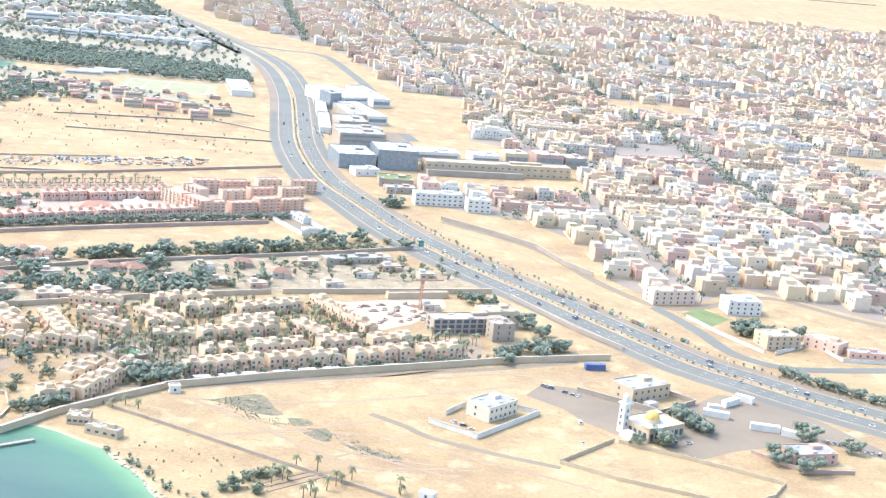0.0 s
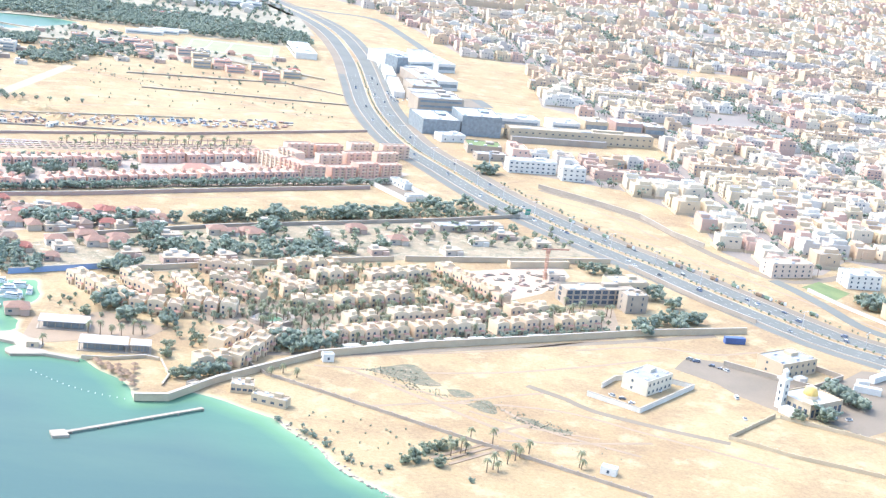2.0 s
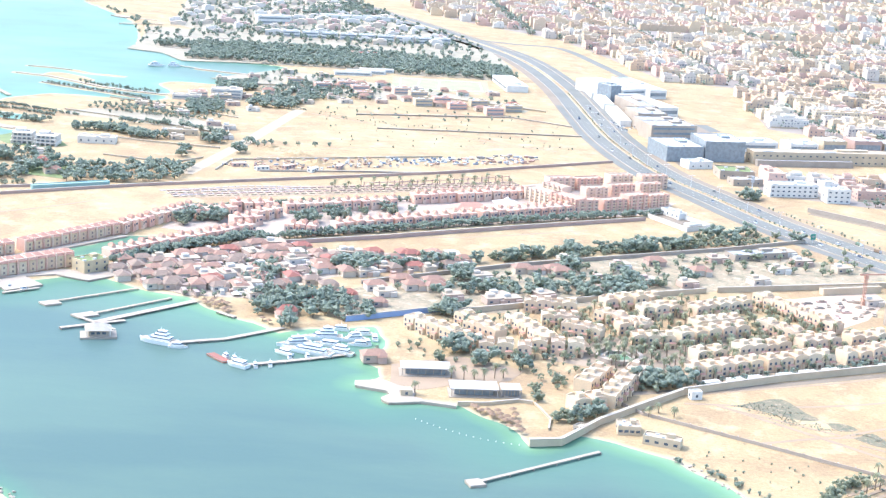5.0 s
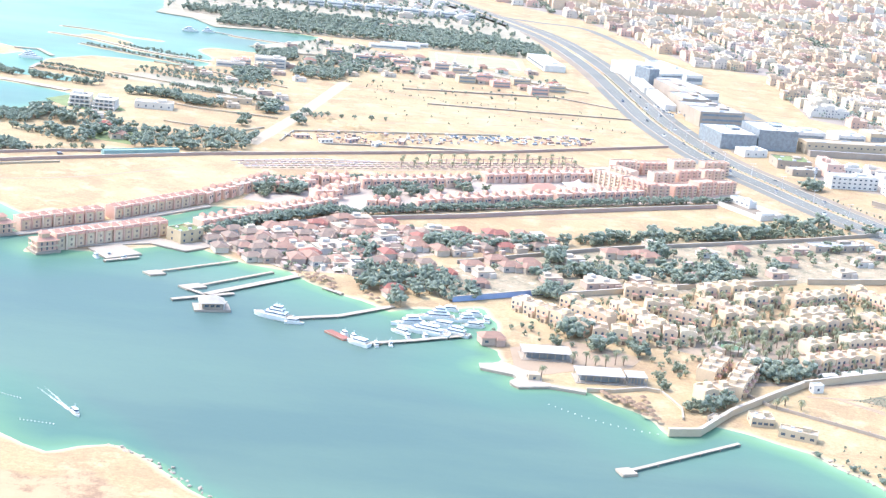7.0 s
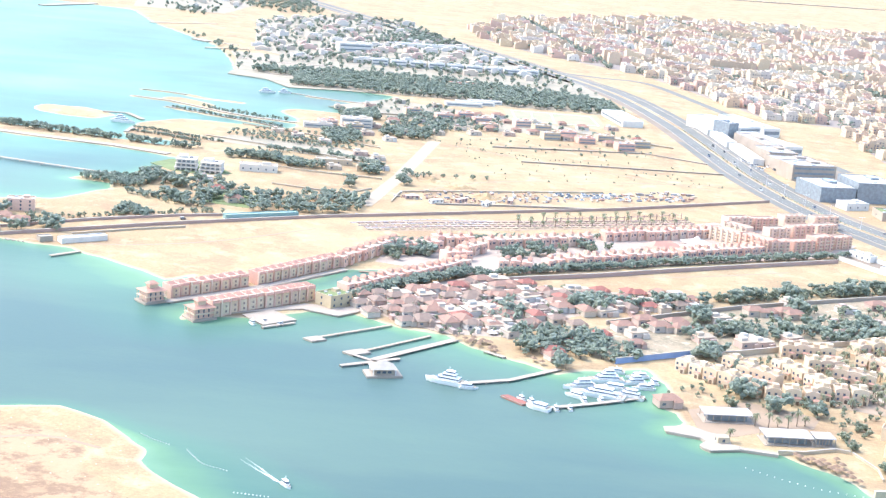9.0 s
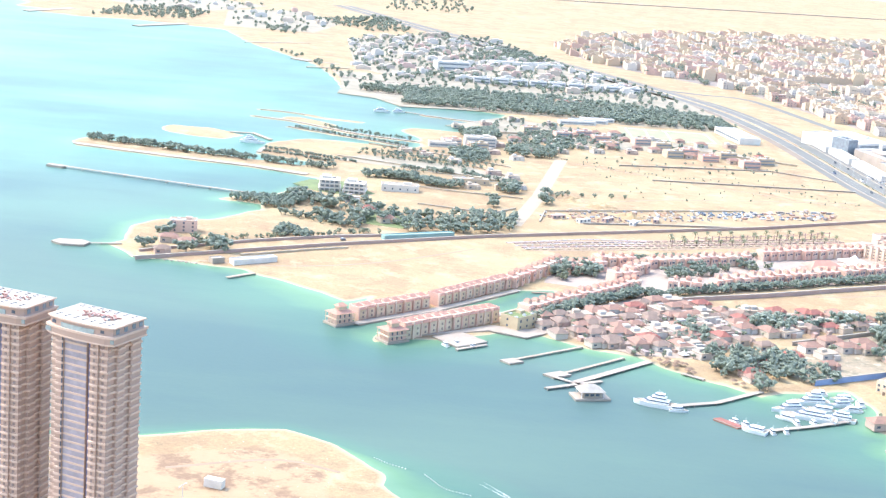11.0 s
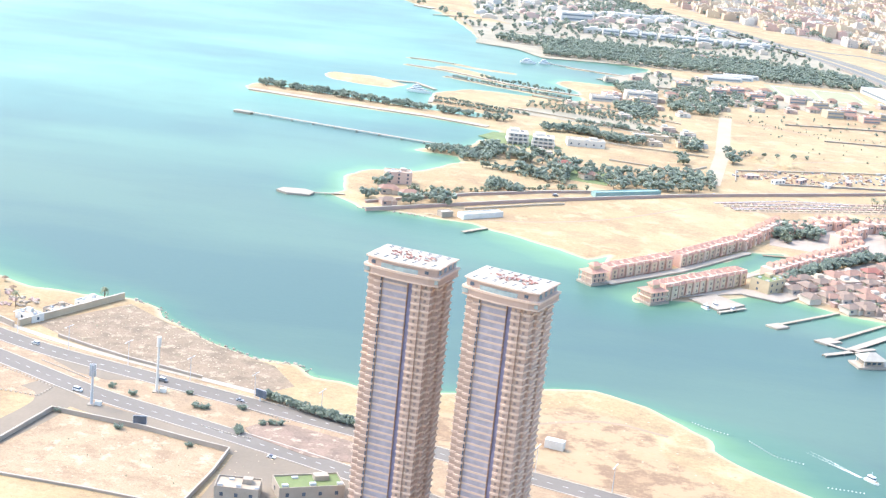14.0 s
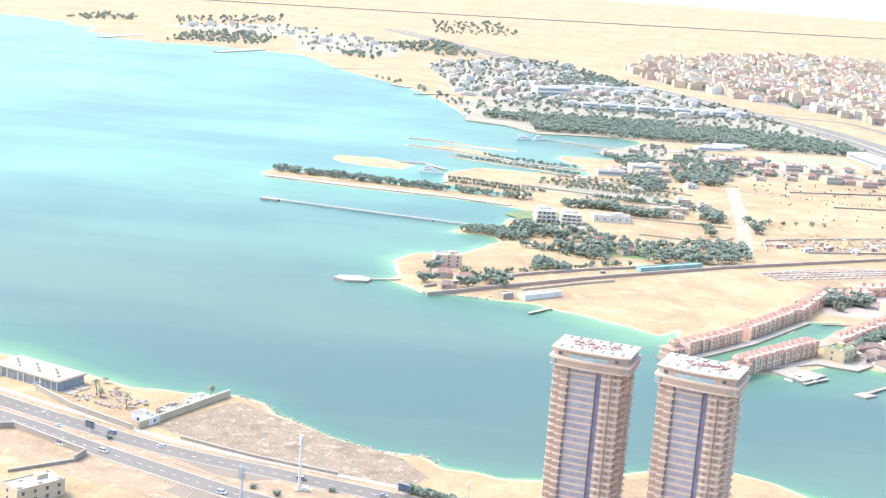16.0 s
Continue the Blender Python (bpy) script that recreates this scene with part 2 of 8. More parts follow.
SHADOWGLASS = glassy("showroom_glass", (0.25, 0.28, 0.30), 0.15)
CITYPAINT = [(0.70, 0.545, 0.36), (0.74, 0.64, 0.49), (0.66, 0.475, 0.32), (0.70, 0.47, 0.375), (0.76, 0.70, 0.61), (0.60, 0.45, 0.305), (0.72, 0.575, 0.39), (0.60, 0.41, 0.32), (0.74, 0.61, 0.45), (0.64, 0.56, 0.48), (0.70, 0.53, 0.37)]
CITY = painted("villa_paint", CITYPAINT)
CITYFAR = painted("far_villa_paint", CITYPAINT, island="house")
# leaf colours lifted above real foliage: aerial haze put into the colour
LEAF = leafy("tree_leaves", (0.25, 0.27, 0.17), (0.19, 0.215, 0.14))
LEAFDARK = leafy("dark_tree_leaves", (0.225, 0.265, 0.20), (0.18, 0.22, 0.175))
PALMLEAF = leafy("palm_fronds", (0.27, 0.27, 0.16), (0.20, 0.21, 0.125))
BARK = surface("bark", (0.26, 0.19, 0.13), (0.15, 0.11, 0.08), 0.5, 4.0)
GRASS = surface("lawn", (0.20, 0.24, 0.09), (0.12, 0.16, 0.06), 0.05, 0.8)
STEEL = surface("painted_steel", (0.55, 0.56, 0.57), (0.42, 0.42, 0.43), 0.3, 3.0, 0.45)
WOOD = surface("dock_wood", (0.44, 0.355, 0.26), (0.32, 0.255, 0.19), 0.2, 2.0)


# ---- shapes ----
class Shape:
    """Collects corners and faces of one part."""

    def __init__(self):
        self.v, self.f = [], []
        self.shade, self.shades = 0.0, []

    def add(self, verts, faces):
        k = len(self.v)
        self.shades += [self.shade] * len(verts)
        self.v += [tuple(p) for p in verts]
        self.f += [tuple(i + k for i in q) for q in faces]
        return self

    def prism(self, pts, z0, z1, top=None):
        """A plan outline, counter-clockwise, raised from z0 to z1; top: another outline for the upper edge."""
        n, up = len(pts), top or pts
        v = [(x, y, z0) for x, y in pts] + [(x, y, z1) for x, y in up]
        f = [(i, (i + 1) % n, n + (i + 1) % n, n + i) for i in range(n)]
        return self.add(v, f + [tuple(range(n, 2 * n)), tuple(range(n - 1, -1, -1))])

    def box(self, cx, cy, z0, w, d, h, turn=0.0):
        c, s = math.cos(turn), math.sin(turn)
        q = [(cx + c * x - s * y, cy + s * x + c * y) for x, y in ((-w / 2, -d / 2), (w / 2, -d / 2), (w / 2, d / 2), (-w / 2, d / 2))]
        return self.prism(q, z0, z0 + h)

    def cone(self, cx, cy, z0, r0, r1, h, n=8):
        ring = [(math.cos(2 * math.pi * i / n), math.sin(2 * math.pi * i / n)) for i in range(n)]
        return self.prism([(cx + r0 * a, cy + r0 * b) for a, b in ring], z0, z0 + h, [(cx + r1 * a, cy + r1 * b) for a, b in ring])

    def hip(self, cx, cy, z0, w, d, h, turn=0.0, ridge=0.4):
        """A hipped or pyramid roof over a rectangle."""
        c, s = math.cos(turn), math.sin(turn)
        k = (w if w > d else d) * ridge / 2
        top = [(-k, 0), (k, 0)] if w > d else [(0, -k), (0, k)]
        loc = [(-w / 2, -d / 2, 0), (w / 2, -d / 2, 0), (w / 2, d / 2, 0), (-w / 2, d / 2, 0), (*top[0], h), (*top[1], h)]
        v = [(cx + c * x - s * y, cy + s * x + c * y, z0 + z) for x, y, z in loc]
        f = [(0, 1, 5, 4), (1, 2, 5), (2, 3, 4, 5), (3, 0, 4)] if w > d else [(0, 1, 4), (1, 2, 5, 4), (2, 3, 5), (3, 0, 4, 5)]
        return self.add(v, f + [(3, 2, 1, 0)])

    def tub(self, cx, cy, z0, w, d, h, turn=0.0, parapet=1.3, t=0.55):
        """A flat-roofed block with a parapet round its sunken roof, in one piece."""
        c, s = math.cos(turn), math.sin(turn)

        def ring(a, b, z):
            return [(cx + c * x - s * y, cy + s * x + c * y, z) for x, y in ((-a, -b), (a, -b), (a, b), (-a, b))]

        a, b, top = w / 2, d / 2, z0 + h
        v = ring(a, b, z0) + ring(a, b, top) + ring(a - t, b - t, top) + ring(a - t, b - t, top - parapet)
        f = [(4 * k + i, 4 * k + (i + 1) % 4, 4 * k + 4 + (i + 1) % 4, 4 * k + 4 + i) for k in range(3) for i in range(4)]
        return self.add(v, f + [(12, 13, 14, 15), (3, 2, 1, 0)])

    def mesh(self, name, material):
        me = bpy.data.meshes.new(name)
        me.from_pydata([(x * K, y * K, z * K) for x, y, z in self.v], [], self.f)
        me.materials.append(material)
        if any(self.shades):
            me.attributes.new("house", "FLOAT", "POINT").data.foreach_set("value", np.array(self.shades, np.float32))
        return me


def spot(x, y, z=0.0, turn=0.0):
    """A pose on the plan: grid units, and degrees about the upright."""
    return pose(x * K, y * K, z * K, 0, 0, turn)


def part(name, shape, material, parent=None, label="", at=None):
    ob = new(name, shape.mesh(name, material) if isinstance(shape, Shape) else shape)
    if parent is not None:
        ob.parent = parent
    if at is not None:
        ob.matrix_basis = at
    return tagged(ob, label) if label else ob


def thing(name, x, y, turn, label, category, group="", z=0.0):
    ob = new(name)
    ob.matrix_basis = spot(x, y, z, turn)
    return tagged(ob, label, category, group)


def setting(name, shape, material, label, category=""):
    return tagged(part(name, shape, material), label, category, kind="structure")


def strip(points, width, shape, z0, z1, left=None):
    """A band along a line; left: how far its left edge lies from the line (half the width when not given)."""
    a = width / 2 if left is None else left
    n = len(points)
    sides = []
    for i in range(n):
        d = Vector(points[min(i + 1, n - 1)]) - Vector(points[max(i - 1, 0)])
        d.normalize()
        q = Vector((-d.y, d.x))
        p = Vector(points[i])
        sides.append((p + q * a, p + q * (a - width)))
    v, f = [], []
    for l, r in sides:
        v += [(l.x, l.y, z0), (r.x, r.y, z0), (r.x, r.y, z1), (l.x, l.y, z1)]
    for i in range(n - 1):
        k = 4 * i
        f += [(k + 3, k + 2, k + 6, k + 7), (k + 1, k + 5, k + 6, k + 2), (k, k + 3, k + 7, k + 4)]
    f += [(0, 1, 2, 3), (4 * n - 1, 4 * n - 2, 4 * n - 3, 4 * n - 4)]
    return shape.add(v, f)


def smooth(points, step=25.0):
    """Rounds a plan line and cuts it into short steps (Catmull-Rom)."""
    p = [Vector(q) for q in points]
    p = [2 * p[0] - p[1]] + p + [2 * p[-1] - p[-2]]
    out = []
    for a, b, c, d in zip(p, p[1:], p[2:], p[3:]):
        k = max(1, round((c - b).length / step))
        for i in range(k):
            t = i / k
            out.append(0.5 * (2 * b + (c - a) * t + (2 * a - 5 * b + 4 * c - d) * t * t + (3 * b - a - 3 * c + d) * t ** 3))
    return [tuple(q) for q in out + [p[-2]]]


# ---- ground and sea ----
SHORE_CREEK = [(100, -300), (60, 400), (0, 640), (-60, 735), (-119, 798), (-147, 821), (-181, 869), (-205, 898), (-239, 917), (-263, 924), (-294, 900),
               (-300, 918), (-321, 941), (-342, 961), (-366, 966), (-386, 957), (-393, 965), (-387, 976), (-395, 987), (-414, 985), (-412, 995), (-398, 1002)]
SHORE_MARINA = [(-402, 1022), (-420, 1031), (-409, 1057), (-405, 1085), (-419, 1114), (-445, 1104), (-464, 1100), (-473, 1089), (-486, 1081), (-509, 1101),
                (-527, 1108), (-555, 1135), (-573, 1151), (-607, 1161), (-658, 1188), (-686, 1181), (-707, 1157), (-775, 1126), (-778, 1143), (-678, 1253),
                (-641, 1315), (-641, 1335), (-670, 1326), (-695, 1282), (-727, 1249), (-777, 1178)]
SHORE_HEADLAND = [(-804, 1224), (-794, 1256), (-813, 1229), (-837, 1255), (-867, 1271), (-897, 1287), (-916, 1303), (-960, 1309), (-996, 1313), (-1022, 1312),
                  (-1057, 1352), (-1049, 1373), (-1057, 1441), (-1039, 1478), (-994, 1491), (-967, 1541), (-953, 1565), (-960, 1590), (-1008, 1598), (-994, 1629), (-957, 1637)]
SHORE_SPITS = [(-945, 1700), (-924, 1740), (-930, 1770), (-1017, 1799), (-1126, 1815), (-1248, 1840), (-1266, 1872), (-1253, 1908), (-1180, 1893), (-1095, 1872), (-960, 1845), (-935, 1868), (-1029, 1898), (-1036, 1946), (-1033, 1990), (-988, 2058),
               (-940, 2056), (-901, 2055), (-852, 2036), (-836, 2070), (-842, 2145), (-881, 2203), (-864, 2240), (-790, 2238), (-772, 2290), (-740, 2352), (-742, 2390), (-734, 2470), (-809, 2500), (-905, 2484), (-915, 2560)]
ISLET = [(-1195, 2041), (-1183, 2070), (-1133, 2071), (-1098, 2055), (-1076, 2030), (-1096, 1986), (-1125, 1988), (-1174, 2003)]
FINGERS = [([(-1034, 2142), (-962, 2108), (-895, 2080), (-845, 2050)], 7), ([(-1097, 2215), (-1040, 2201), (-1004, 2179), (-950, 2142), (-899, 2122), (-836, 2110)], 10), ([(-1040, 2226), (-990, 2192)], 19),
           ([(-1105, 2288), (-1071, 2287), (-1034, 2276), (-996, 2252), (-944, 2247)], 8), ([(-863, 2379), (-813, 2364), (-738, 2352)], 7)]
SHORE_FAR = [(-921, 2592), (-1033, 2630), (-1070, 2781), (-1137, 2964), (-1258, 3155), (-1331, 3262), (-1448, 3520), (-1569, 3554), (-1682, 3576), (-1797, 3542),
             (-1941, 3570), (-2084, 3822), (-2241, 3987), (-2700, 4050), (-4500, 4300), (-4500, 9000), (9000, 9000), (9000, -300)]
MAINLAND = SHORE_CREEK + SHORE_MARINA + SHORE_HEADLAND + SHORE_SPITS + SHORE_FAR
NEARLAND = [(-420, 500), (-500, 690), (-545, 736), (-562, 746), (-583, 770), (-613, 789), (-630, 783), (-645, 772), (-660, 776), (-677, 789), (-706, 810), (-720, 824),
            (-734, 840), (-736, 858), (-748, 876), (-771, 897), (-806, 914), (-827, 911), (-860, 895), (-887, 879), (-915, 868), (-944, 863), (-960, 872), (-978, 875),
            (-991, 889), (-1020, 891), (-1054, 912), (-1092, 946), (-1105, 964), (-1128, 976), (-1162, 972), (-1196, 976), (-1235, 995), (-1300, 1020), (-1700, 1080), (-1700, -300), (-380, -300)]
SEA_LEVEL = -1.0


def shore_distance(x, y, outline):
    """Metres from the outline's edge, positive on its land."""
    best = np.full(x.shape, 1e9)
    inside = np.zeros(x.shape, bool)
    for (ax, ay), (bx, by) in zip(outline, outline[1:] + outline[:1]):
        dx, dy = bx - ax, by - ay
        t = np.clip(((x - ax) * dx + (y - ay) * dy) / (dx * dx + dy * dy), 0, 1)
        best = np.minimum(best, (x - ax - t * dx) ** 2 + (y - ay - t * dy) ** 2)
        if ay != by:
            inside ^= ((ay > y) != (by > y)) & (x < dx * (y - ay) / dy + ax)
    return np.where(inside, 1, -1) * np.sqrt(best)


def lines(*runs):
    out = [runs[0][0]]
    for a, b, step in runs:
        out += list(np.arange(a + step, b + 0.1, step))
    return np.array(out)


def sheet(name, xs, ys, height, material, label, category, depth=None):
    gx, gy = np.meshgrid(xs, ys)
    v = np.stack([gx, gy, height + 0 * gx], -1).reshape(-1, 3)
    nx, ny = len(xs), len(ys)
    i = (np.arange(ny - 1)[:, None] * nx + np.arange(nx - 1)[None]).ravel()
    f = np.stack([i, i + 1, i + nx + 1, i + nx], 1)
    me = bpy.data.meshes.new(name)
    me.from_pydata((v * K).tolist(), [], f.tolist())
    me.materials.append(material)
    if depth is not None:
        me.attributes.new("depth", "FLOAT", "POINT").data.foreach_set("value", depth.ravel().astype(np.float32))
    me.shade_smooth()
    return tagged(new(name, me), label, category, kind="structure")


gxs = lines((-4500, -1700, 100), (-1700, -1320, 20), (-1320, -40, 5), (-40, 500, 20), (500, 9000, 250))
gys = lines((-6000, -300, 300), (-300, 600, 50), (600, 1420, 5), (1420, 2700, 10), (2700, 4400, 25), (4400, 9000, 200))
GX, GY = np.meshgrid(gxs, gys)
wob = 2.5 * np.sin(GX * 0.11 + 1.3 * np.sin(GY * 0.07)) + 1.8 * np.sin(GY * 0.17 + GX * 0.05)
SD = np.maximum(shore_distance(GX, GY, MAINLAND), shore_distance(GX, GY, NEARLAND)) + wob * 0.6


def line_distance(x, y, line):
    best = np.full(x.shape, 1e9)
    for (ax, ay), (bx, by) in zip(line, line[1:]):
        t = np.clip(((x - ax) * (bx - ax) + (y - ay) * (by - ay)) / ((bx - ax) ** 2 + (by - ay) ** 2), 0, 1)
        best = np.minimum(best, np.hypot(x - ax - t * (bx - ax), y - ay - t * (by - ay)))
    return best


SD = np.maximum(SD, shore_distance(GX, GY, ISLET) + wob * 0.6)
for finger, half in FINGERS:
    SD = np.maximum(SD, half - line_distance(GX, GY, finger) + wob * 0.4)
land = sheet("ground", gxs, gys, np.clip(SEA_LEVEL + SD * 0.11, -6, 0), SAND, "pale desert sand ground sloping to the shore", "ground")
# a wide shallow lies off the inner beach of the spit; elsewhere the near shore drops quickly
SHOAL = np.exp(-((GX + 690) ** 2 + (GY - 815) ** 2) / 55.0 ** 2)
NEAR = shore_distance(GX, GY, NEARLAND)
WEST_SHOAL = np.exp(-((GX + 1330) ** 2 + (GY - 1040) ** 2) / 150.0 ** 2)
DEPTH = np.minimum(np.clip(-shore_distance(GX, GY, MAINLAND) / (75.0 + 110.0 * np.exp(-((GX + 850) ** 2 + (GY - 1235) ** 2) / 110.0 ** 2)), 0, 1), np.clip(-NEAR / (18.0 + 190.0 * SHOAL + 130.0 * WEST_SHOAL), 0, 1)) * 0.75
inland = np.clip((NEAR - 15) / 24.0, 0, 1) * np.clip((GY - 500) / 100.0, 0, 1) * np.clip((930 - GY) / 20.0, 0, 1) * np.clip((GX + 935) / 25.0, 0, 1)
land.data.attributes.new("inland", "FLOAT", "POINT").data.foreach_set("value", inland.ravel().astype(np.float32))
# the open bay is a shallow reef flat, tinted for distant haze and sky reflection
reef = np.clip((GY - 1300) / 600.0, 0, 1) * np.clip((-GX - 800) / 300.0, 0, 1)
sea = sheet("water", gxs, gys, np.full(SD.shape, SEA_LEVEL), WATER, "turquoise sea water with faint ripples", "water", DEPTH)
sea.data.attributes.new("reef", "FLOAT", "POINT").data.foreach_set("value", reef.ravel().astype(np.float32))


def band(points, width, z, material, name, label, category="road", left=None, step=None):
    line = smooth(points, step) if step else points
    return setting(name, strip(line, width, Shape(), -0.3, z, left), material, label, category)


def plot(points, z, material, name, label, category="ground"):
    """A flat area of the ground, drawn by its corners."""
    area = sum(ax * by - bx * ay for (ax, ay), (bx, by) in zip(points, points[1:] + points[:1]))
    return setting(name, Shape().prism(points if area > 0 else points[::-1], -0.3, z), material, label, category)


def inside(x, y, outline):
    hit = False
    for (ax, ay), (bx, by) in zip(outline, outline[1:] + outline[:1]):
        if (ay > y) != (by > y) and x < (bx - ax) * (y - ay) / (by - ay) + ax:
            hit = not hit
    return hit


def near_line(x, y, line):
    best = 1e9
    for (ax, ay), (bx, by) in zip(line, line[1:]):
        dx, dy = bx - ax, by - ay
        t = min(1, max(0, ((x - ax) * dx + (y - ay) * dy) / (dx * dx + dy * dy + 1e-9)))
        best = min(best, math.hypot(x - ax - t * dx, y - ay - t * dy))
    return best


def along(line, gap, start=0.0):
    """Places along a line at even gaps, each with its heading in degrees."""
    out, left = [], start
    for (ax, ay), (bx, by) in zip(line, line[1:]):
        size = math.hypot(bx - ax, by - ay)
        while left < size:
            out.append((ax + (bx - ax) * left / size, ay + (by - ay) * left / size, math.degrees(math.atan2(by - ay, bx - ax))))
            left += gap
        left -= size
    return out


# ---- highway and streets ----
HWY = smooth([(-1330, 4600), (-1010, 4000), (-830, 3690), (-678, 3411), (-581, 3241), (-490, 3067), (-409, 2911), (-338, 2725), (-278, 2455), (-240, 2192), (-212, 2005), (-163, 1810), (-105, 1682), (-52, 1572), (4, 1486), (50, 1424), (95, 1369), (153, 1291), (218, 1210), (256, 1181), (293, 1153), (333, 1127), (400, 1086), (520, 1010), (760, 850)], 30)
NEARHWY = [q for q in HWY if q[1] < 2300]
band(HWY, 74, 0.03, LOT, "road_verge", "dusty grey shoulder along the highway", left=36)
band(HWY, 20, 0.10, ASPHALT, "road_1", "grey asphalt carriageway with worn lane lines", left=24)
band(HWY, 20, 0.10, ASPHALT, "road_2", "grey asphalt carriageway with worn lane lines", left=-4)
band(HWY, 7.6, 0.35, SAND, "median", "raised sandy median with pale kerbs", "median", left=3.6)
for n, off in enumerate((4.2, -3.4, 24.4, -23.8)):
    band(HWY, 0.8, 0.42, KERB, f"kerb_{n + 1}", "pale concrete kerb of the highway", "kerb", left=off)
for n, off in enumerate((17.6, 10.8, -10.4, -17.2)):
    dash = Shape()
    for x, y, a in along(NEARHWY, 13):
        c, s = math.cos(radians(a)), math.sin(radians(a))
        dash.box(x - s * off, y + c * off, 0.1, 4.0, 0.3, 0.03, radians(a))
    tagged(part("lane_dashes", dash, PAINT), "white broken lane line on the asphalt", "road marking", kind="structure")
band(NEARHWY, 9, 0.07, ASPHALT, "service_road", "dusty service road beside the highway", left=-27)
band([q for q in HWY if 1900 < q[1] < 2900], 10, 0.07, ASPHALT, "slip_road", "grey slip road beside the highway", left=37)
band([(-470, 3040), (-367, 3010), (-282, 2990), (-208, 2776), (-150, 2558), (-104, 2284), (-60, 2130)], 18, 0.08, ASPHALT, "quarter_road", "grey street along the edge of the quarter", step=30)
band([(205, 1375), (222, 1345), (240, 1305), (262, 1250), (300, 1226), (340, 1232), (420, 1256), (620, 1305)], 13, 0.09, ASPHALT, "side_street", "grey asphalt side street", step=12)
band([(620, 1345), (430, 1395), (330, 1455), (262, 1400), (213, 1378), (160, 1440), (95, 1560), (-5, 1640)], 11, 0.08, LOT, "edge_street", "dusty street along the edge of the quarter", step=15)
plot([(74, 1085), (88, 1116), (119, 1113), (177, 1073), (210, 1109), (229, 1134), (257, 1136), (303, 1099), (341, 1045), (337, 1028), (293, 1052), (223, 1012), (195, 988), (174, 1009), (138, 1021), (115, 1042), (103, 1063)],
     0.05, LOT, "parking_lot", "dusty grey asphalt lot round the mosque", "parking lot")
band([(-40, 1010), (-13, 992), (4, 976), (51, 958), (94, 946)], 6, 0.06, LOT, "track_1", "grey track along the plots", "track", step=10)
band([(-230, 1010), (-150, 1040), (-60, 1085), (40, 1135), (120, 1180)], 7, 0.05, LOT, "track_2", "worn dirt track along the compound wall", "track", step=20)
TRACK = surface("packed_dirt", (0.36, 0.26, 0.17), (0.28, 0.205, 0.135), 0.05, 0.6)
for n, q in enumerate(([(-150, 935), (-90, 960), (-20, 968), (40, 945), (120, 912)], [(-190, 1000), (-120, 1010), (-60, 1030), (0, 1062), (60, 1100)], [(60, 1500), (130, 1420), (210, 1330), (290, 1240)], [(-40, 1620), (60, 1560), (110, 1480)],
                       [(-500, 1390), (-380, 1410), (-250, 1480)], [(-620, 2040), (-450, 1960), (-280, 1890)], [(-640, 1700), (-560, 1800), (-420, 1870), (-260, 1930)], [(-960, 1318), (-880, 1330), (-800, 1380), (-720, 1470)], [(-860, 830), (-800, 860), (-760, 850)],
                       [(-660, 1250 + 70), (-560, 1340)], [(250, 1400), (330, 1440), (460, 1390)], [(-60, 960), (-30, 930), (30, 905)], [(150, 1150), (110, 1130), (60, 1130), (0, 1100)])):
    band(q, 3.2, 0.035 + 0.002 * n, TRACK, f"dirt_track_{n + 1}", "faint packed dirt track over the sand", "track", step=12)
# the straight pale road to the north and the roads of the near shore
band([(-687, 1600), (-664, 1780), (-640, 2060)], 17, 0.07, surface("pale_track", (0.41, 0.34, 0.245), (0.35, 0.285, 0.20), 0.05, 0.5), "pale_road", "pale straight dirt road")
UPPER = smooth([(-1420, 1010), (-1271, 921), (-1205, 886), (-1145, 857), (-1085, 838), (-1015, 817), (-934, 793), (-860, 770), (-780, 745)], 12)
LOWER = smooth([(-1420, 969), (-1258, 890), (-1202, 857), (-1142, 824), (-1090, 797), (-1020, 771), (-950, 744), (-860, 705), (-780, 680)], 12)
band(UPPER, 78, 0.02, mottled("road_ground", (0.35, 0.245, 0.15), (0.25, 0.175, 0.11), (0.40, 0.31, 0.20)), "shore_road_ground", "dusty brown ground along the shore roads", "ground", left=12)
band(UPPER, 15, 0.10, DUSTROAD, "shore_road_1", "grey asphalt shore road")
band(LOWER, 15, 0.10, DUSTROAD, "shore_road_2", "grey asphalt shore road")
for n, (line, off) in enumerate(((UPPER, 8.3), (UPPER, -7.5), (LOWER, 8.3), (LOWER, -7.5))):
    band(line, 0.9, 0.34, KERB, f"shore_kerb_{n + 1}", "pale kerb of the shore road", "kerb", left=off)
for line in (UPPER, LOWER):
    dash = Shape()
    for x, y, a in along(line, 9):
        dash.box(x, y, 0.1, 3.2, 0.4, 0.03, radians(a))
    tagged(part("lane_dashes", dash, PAINT), "white broken lane line on the shore road", "road marking", kind="structure")
band([(-1430, 1028), (-1278, 943), (-1212, 908), (-1150, 877), (-1088, 855), (-1012, 834), (-930, 808)], 5, 0.2, KERB, "shore_pavement", "pale paved footway of the shore road", "pavement", step=15)
plot([(-1140, 847), (-1112, 826), (-1092, 820), (-1070, 828)], 0.07, LOT, "traffic_island", "bare grey traffic island", "island")
band([(-1190, 560), (-1150, 650), (-1122, 720), (-1108, 775), (-1120, 805)], 22, 0.06, LOT, "side_road", "dusty grey side road by the walled plot", step=12)
band([(-1130, 800), (-1085, 776), (-1035, 762), (-985, 742), (-940, 722), (-900, 705)], 14, 0.05, LOT, "frontage", "dusty grey frontage along the shore road", step=12)
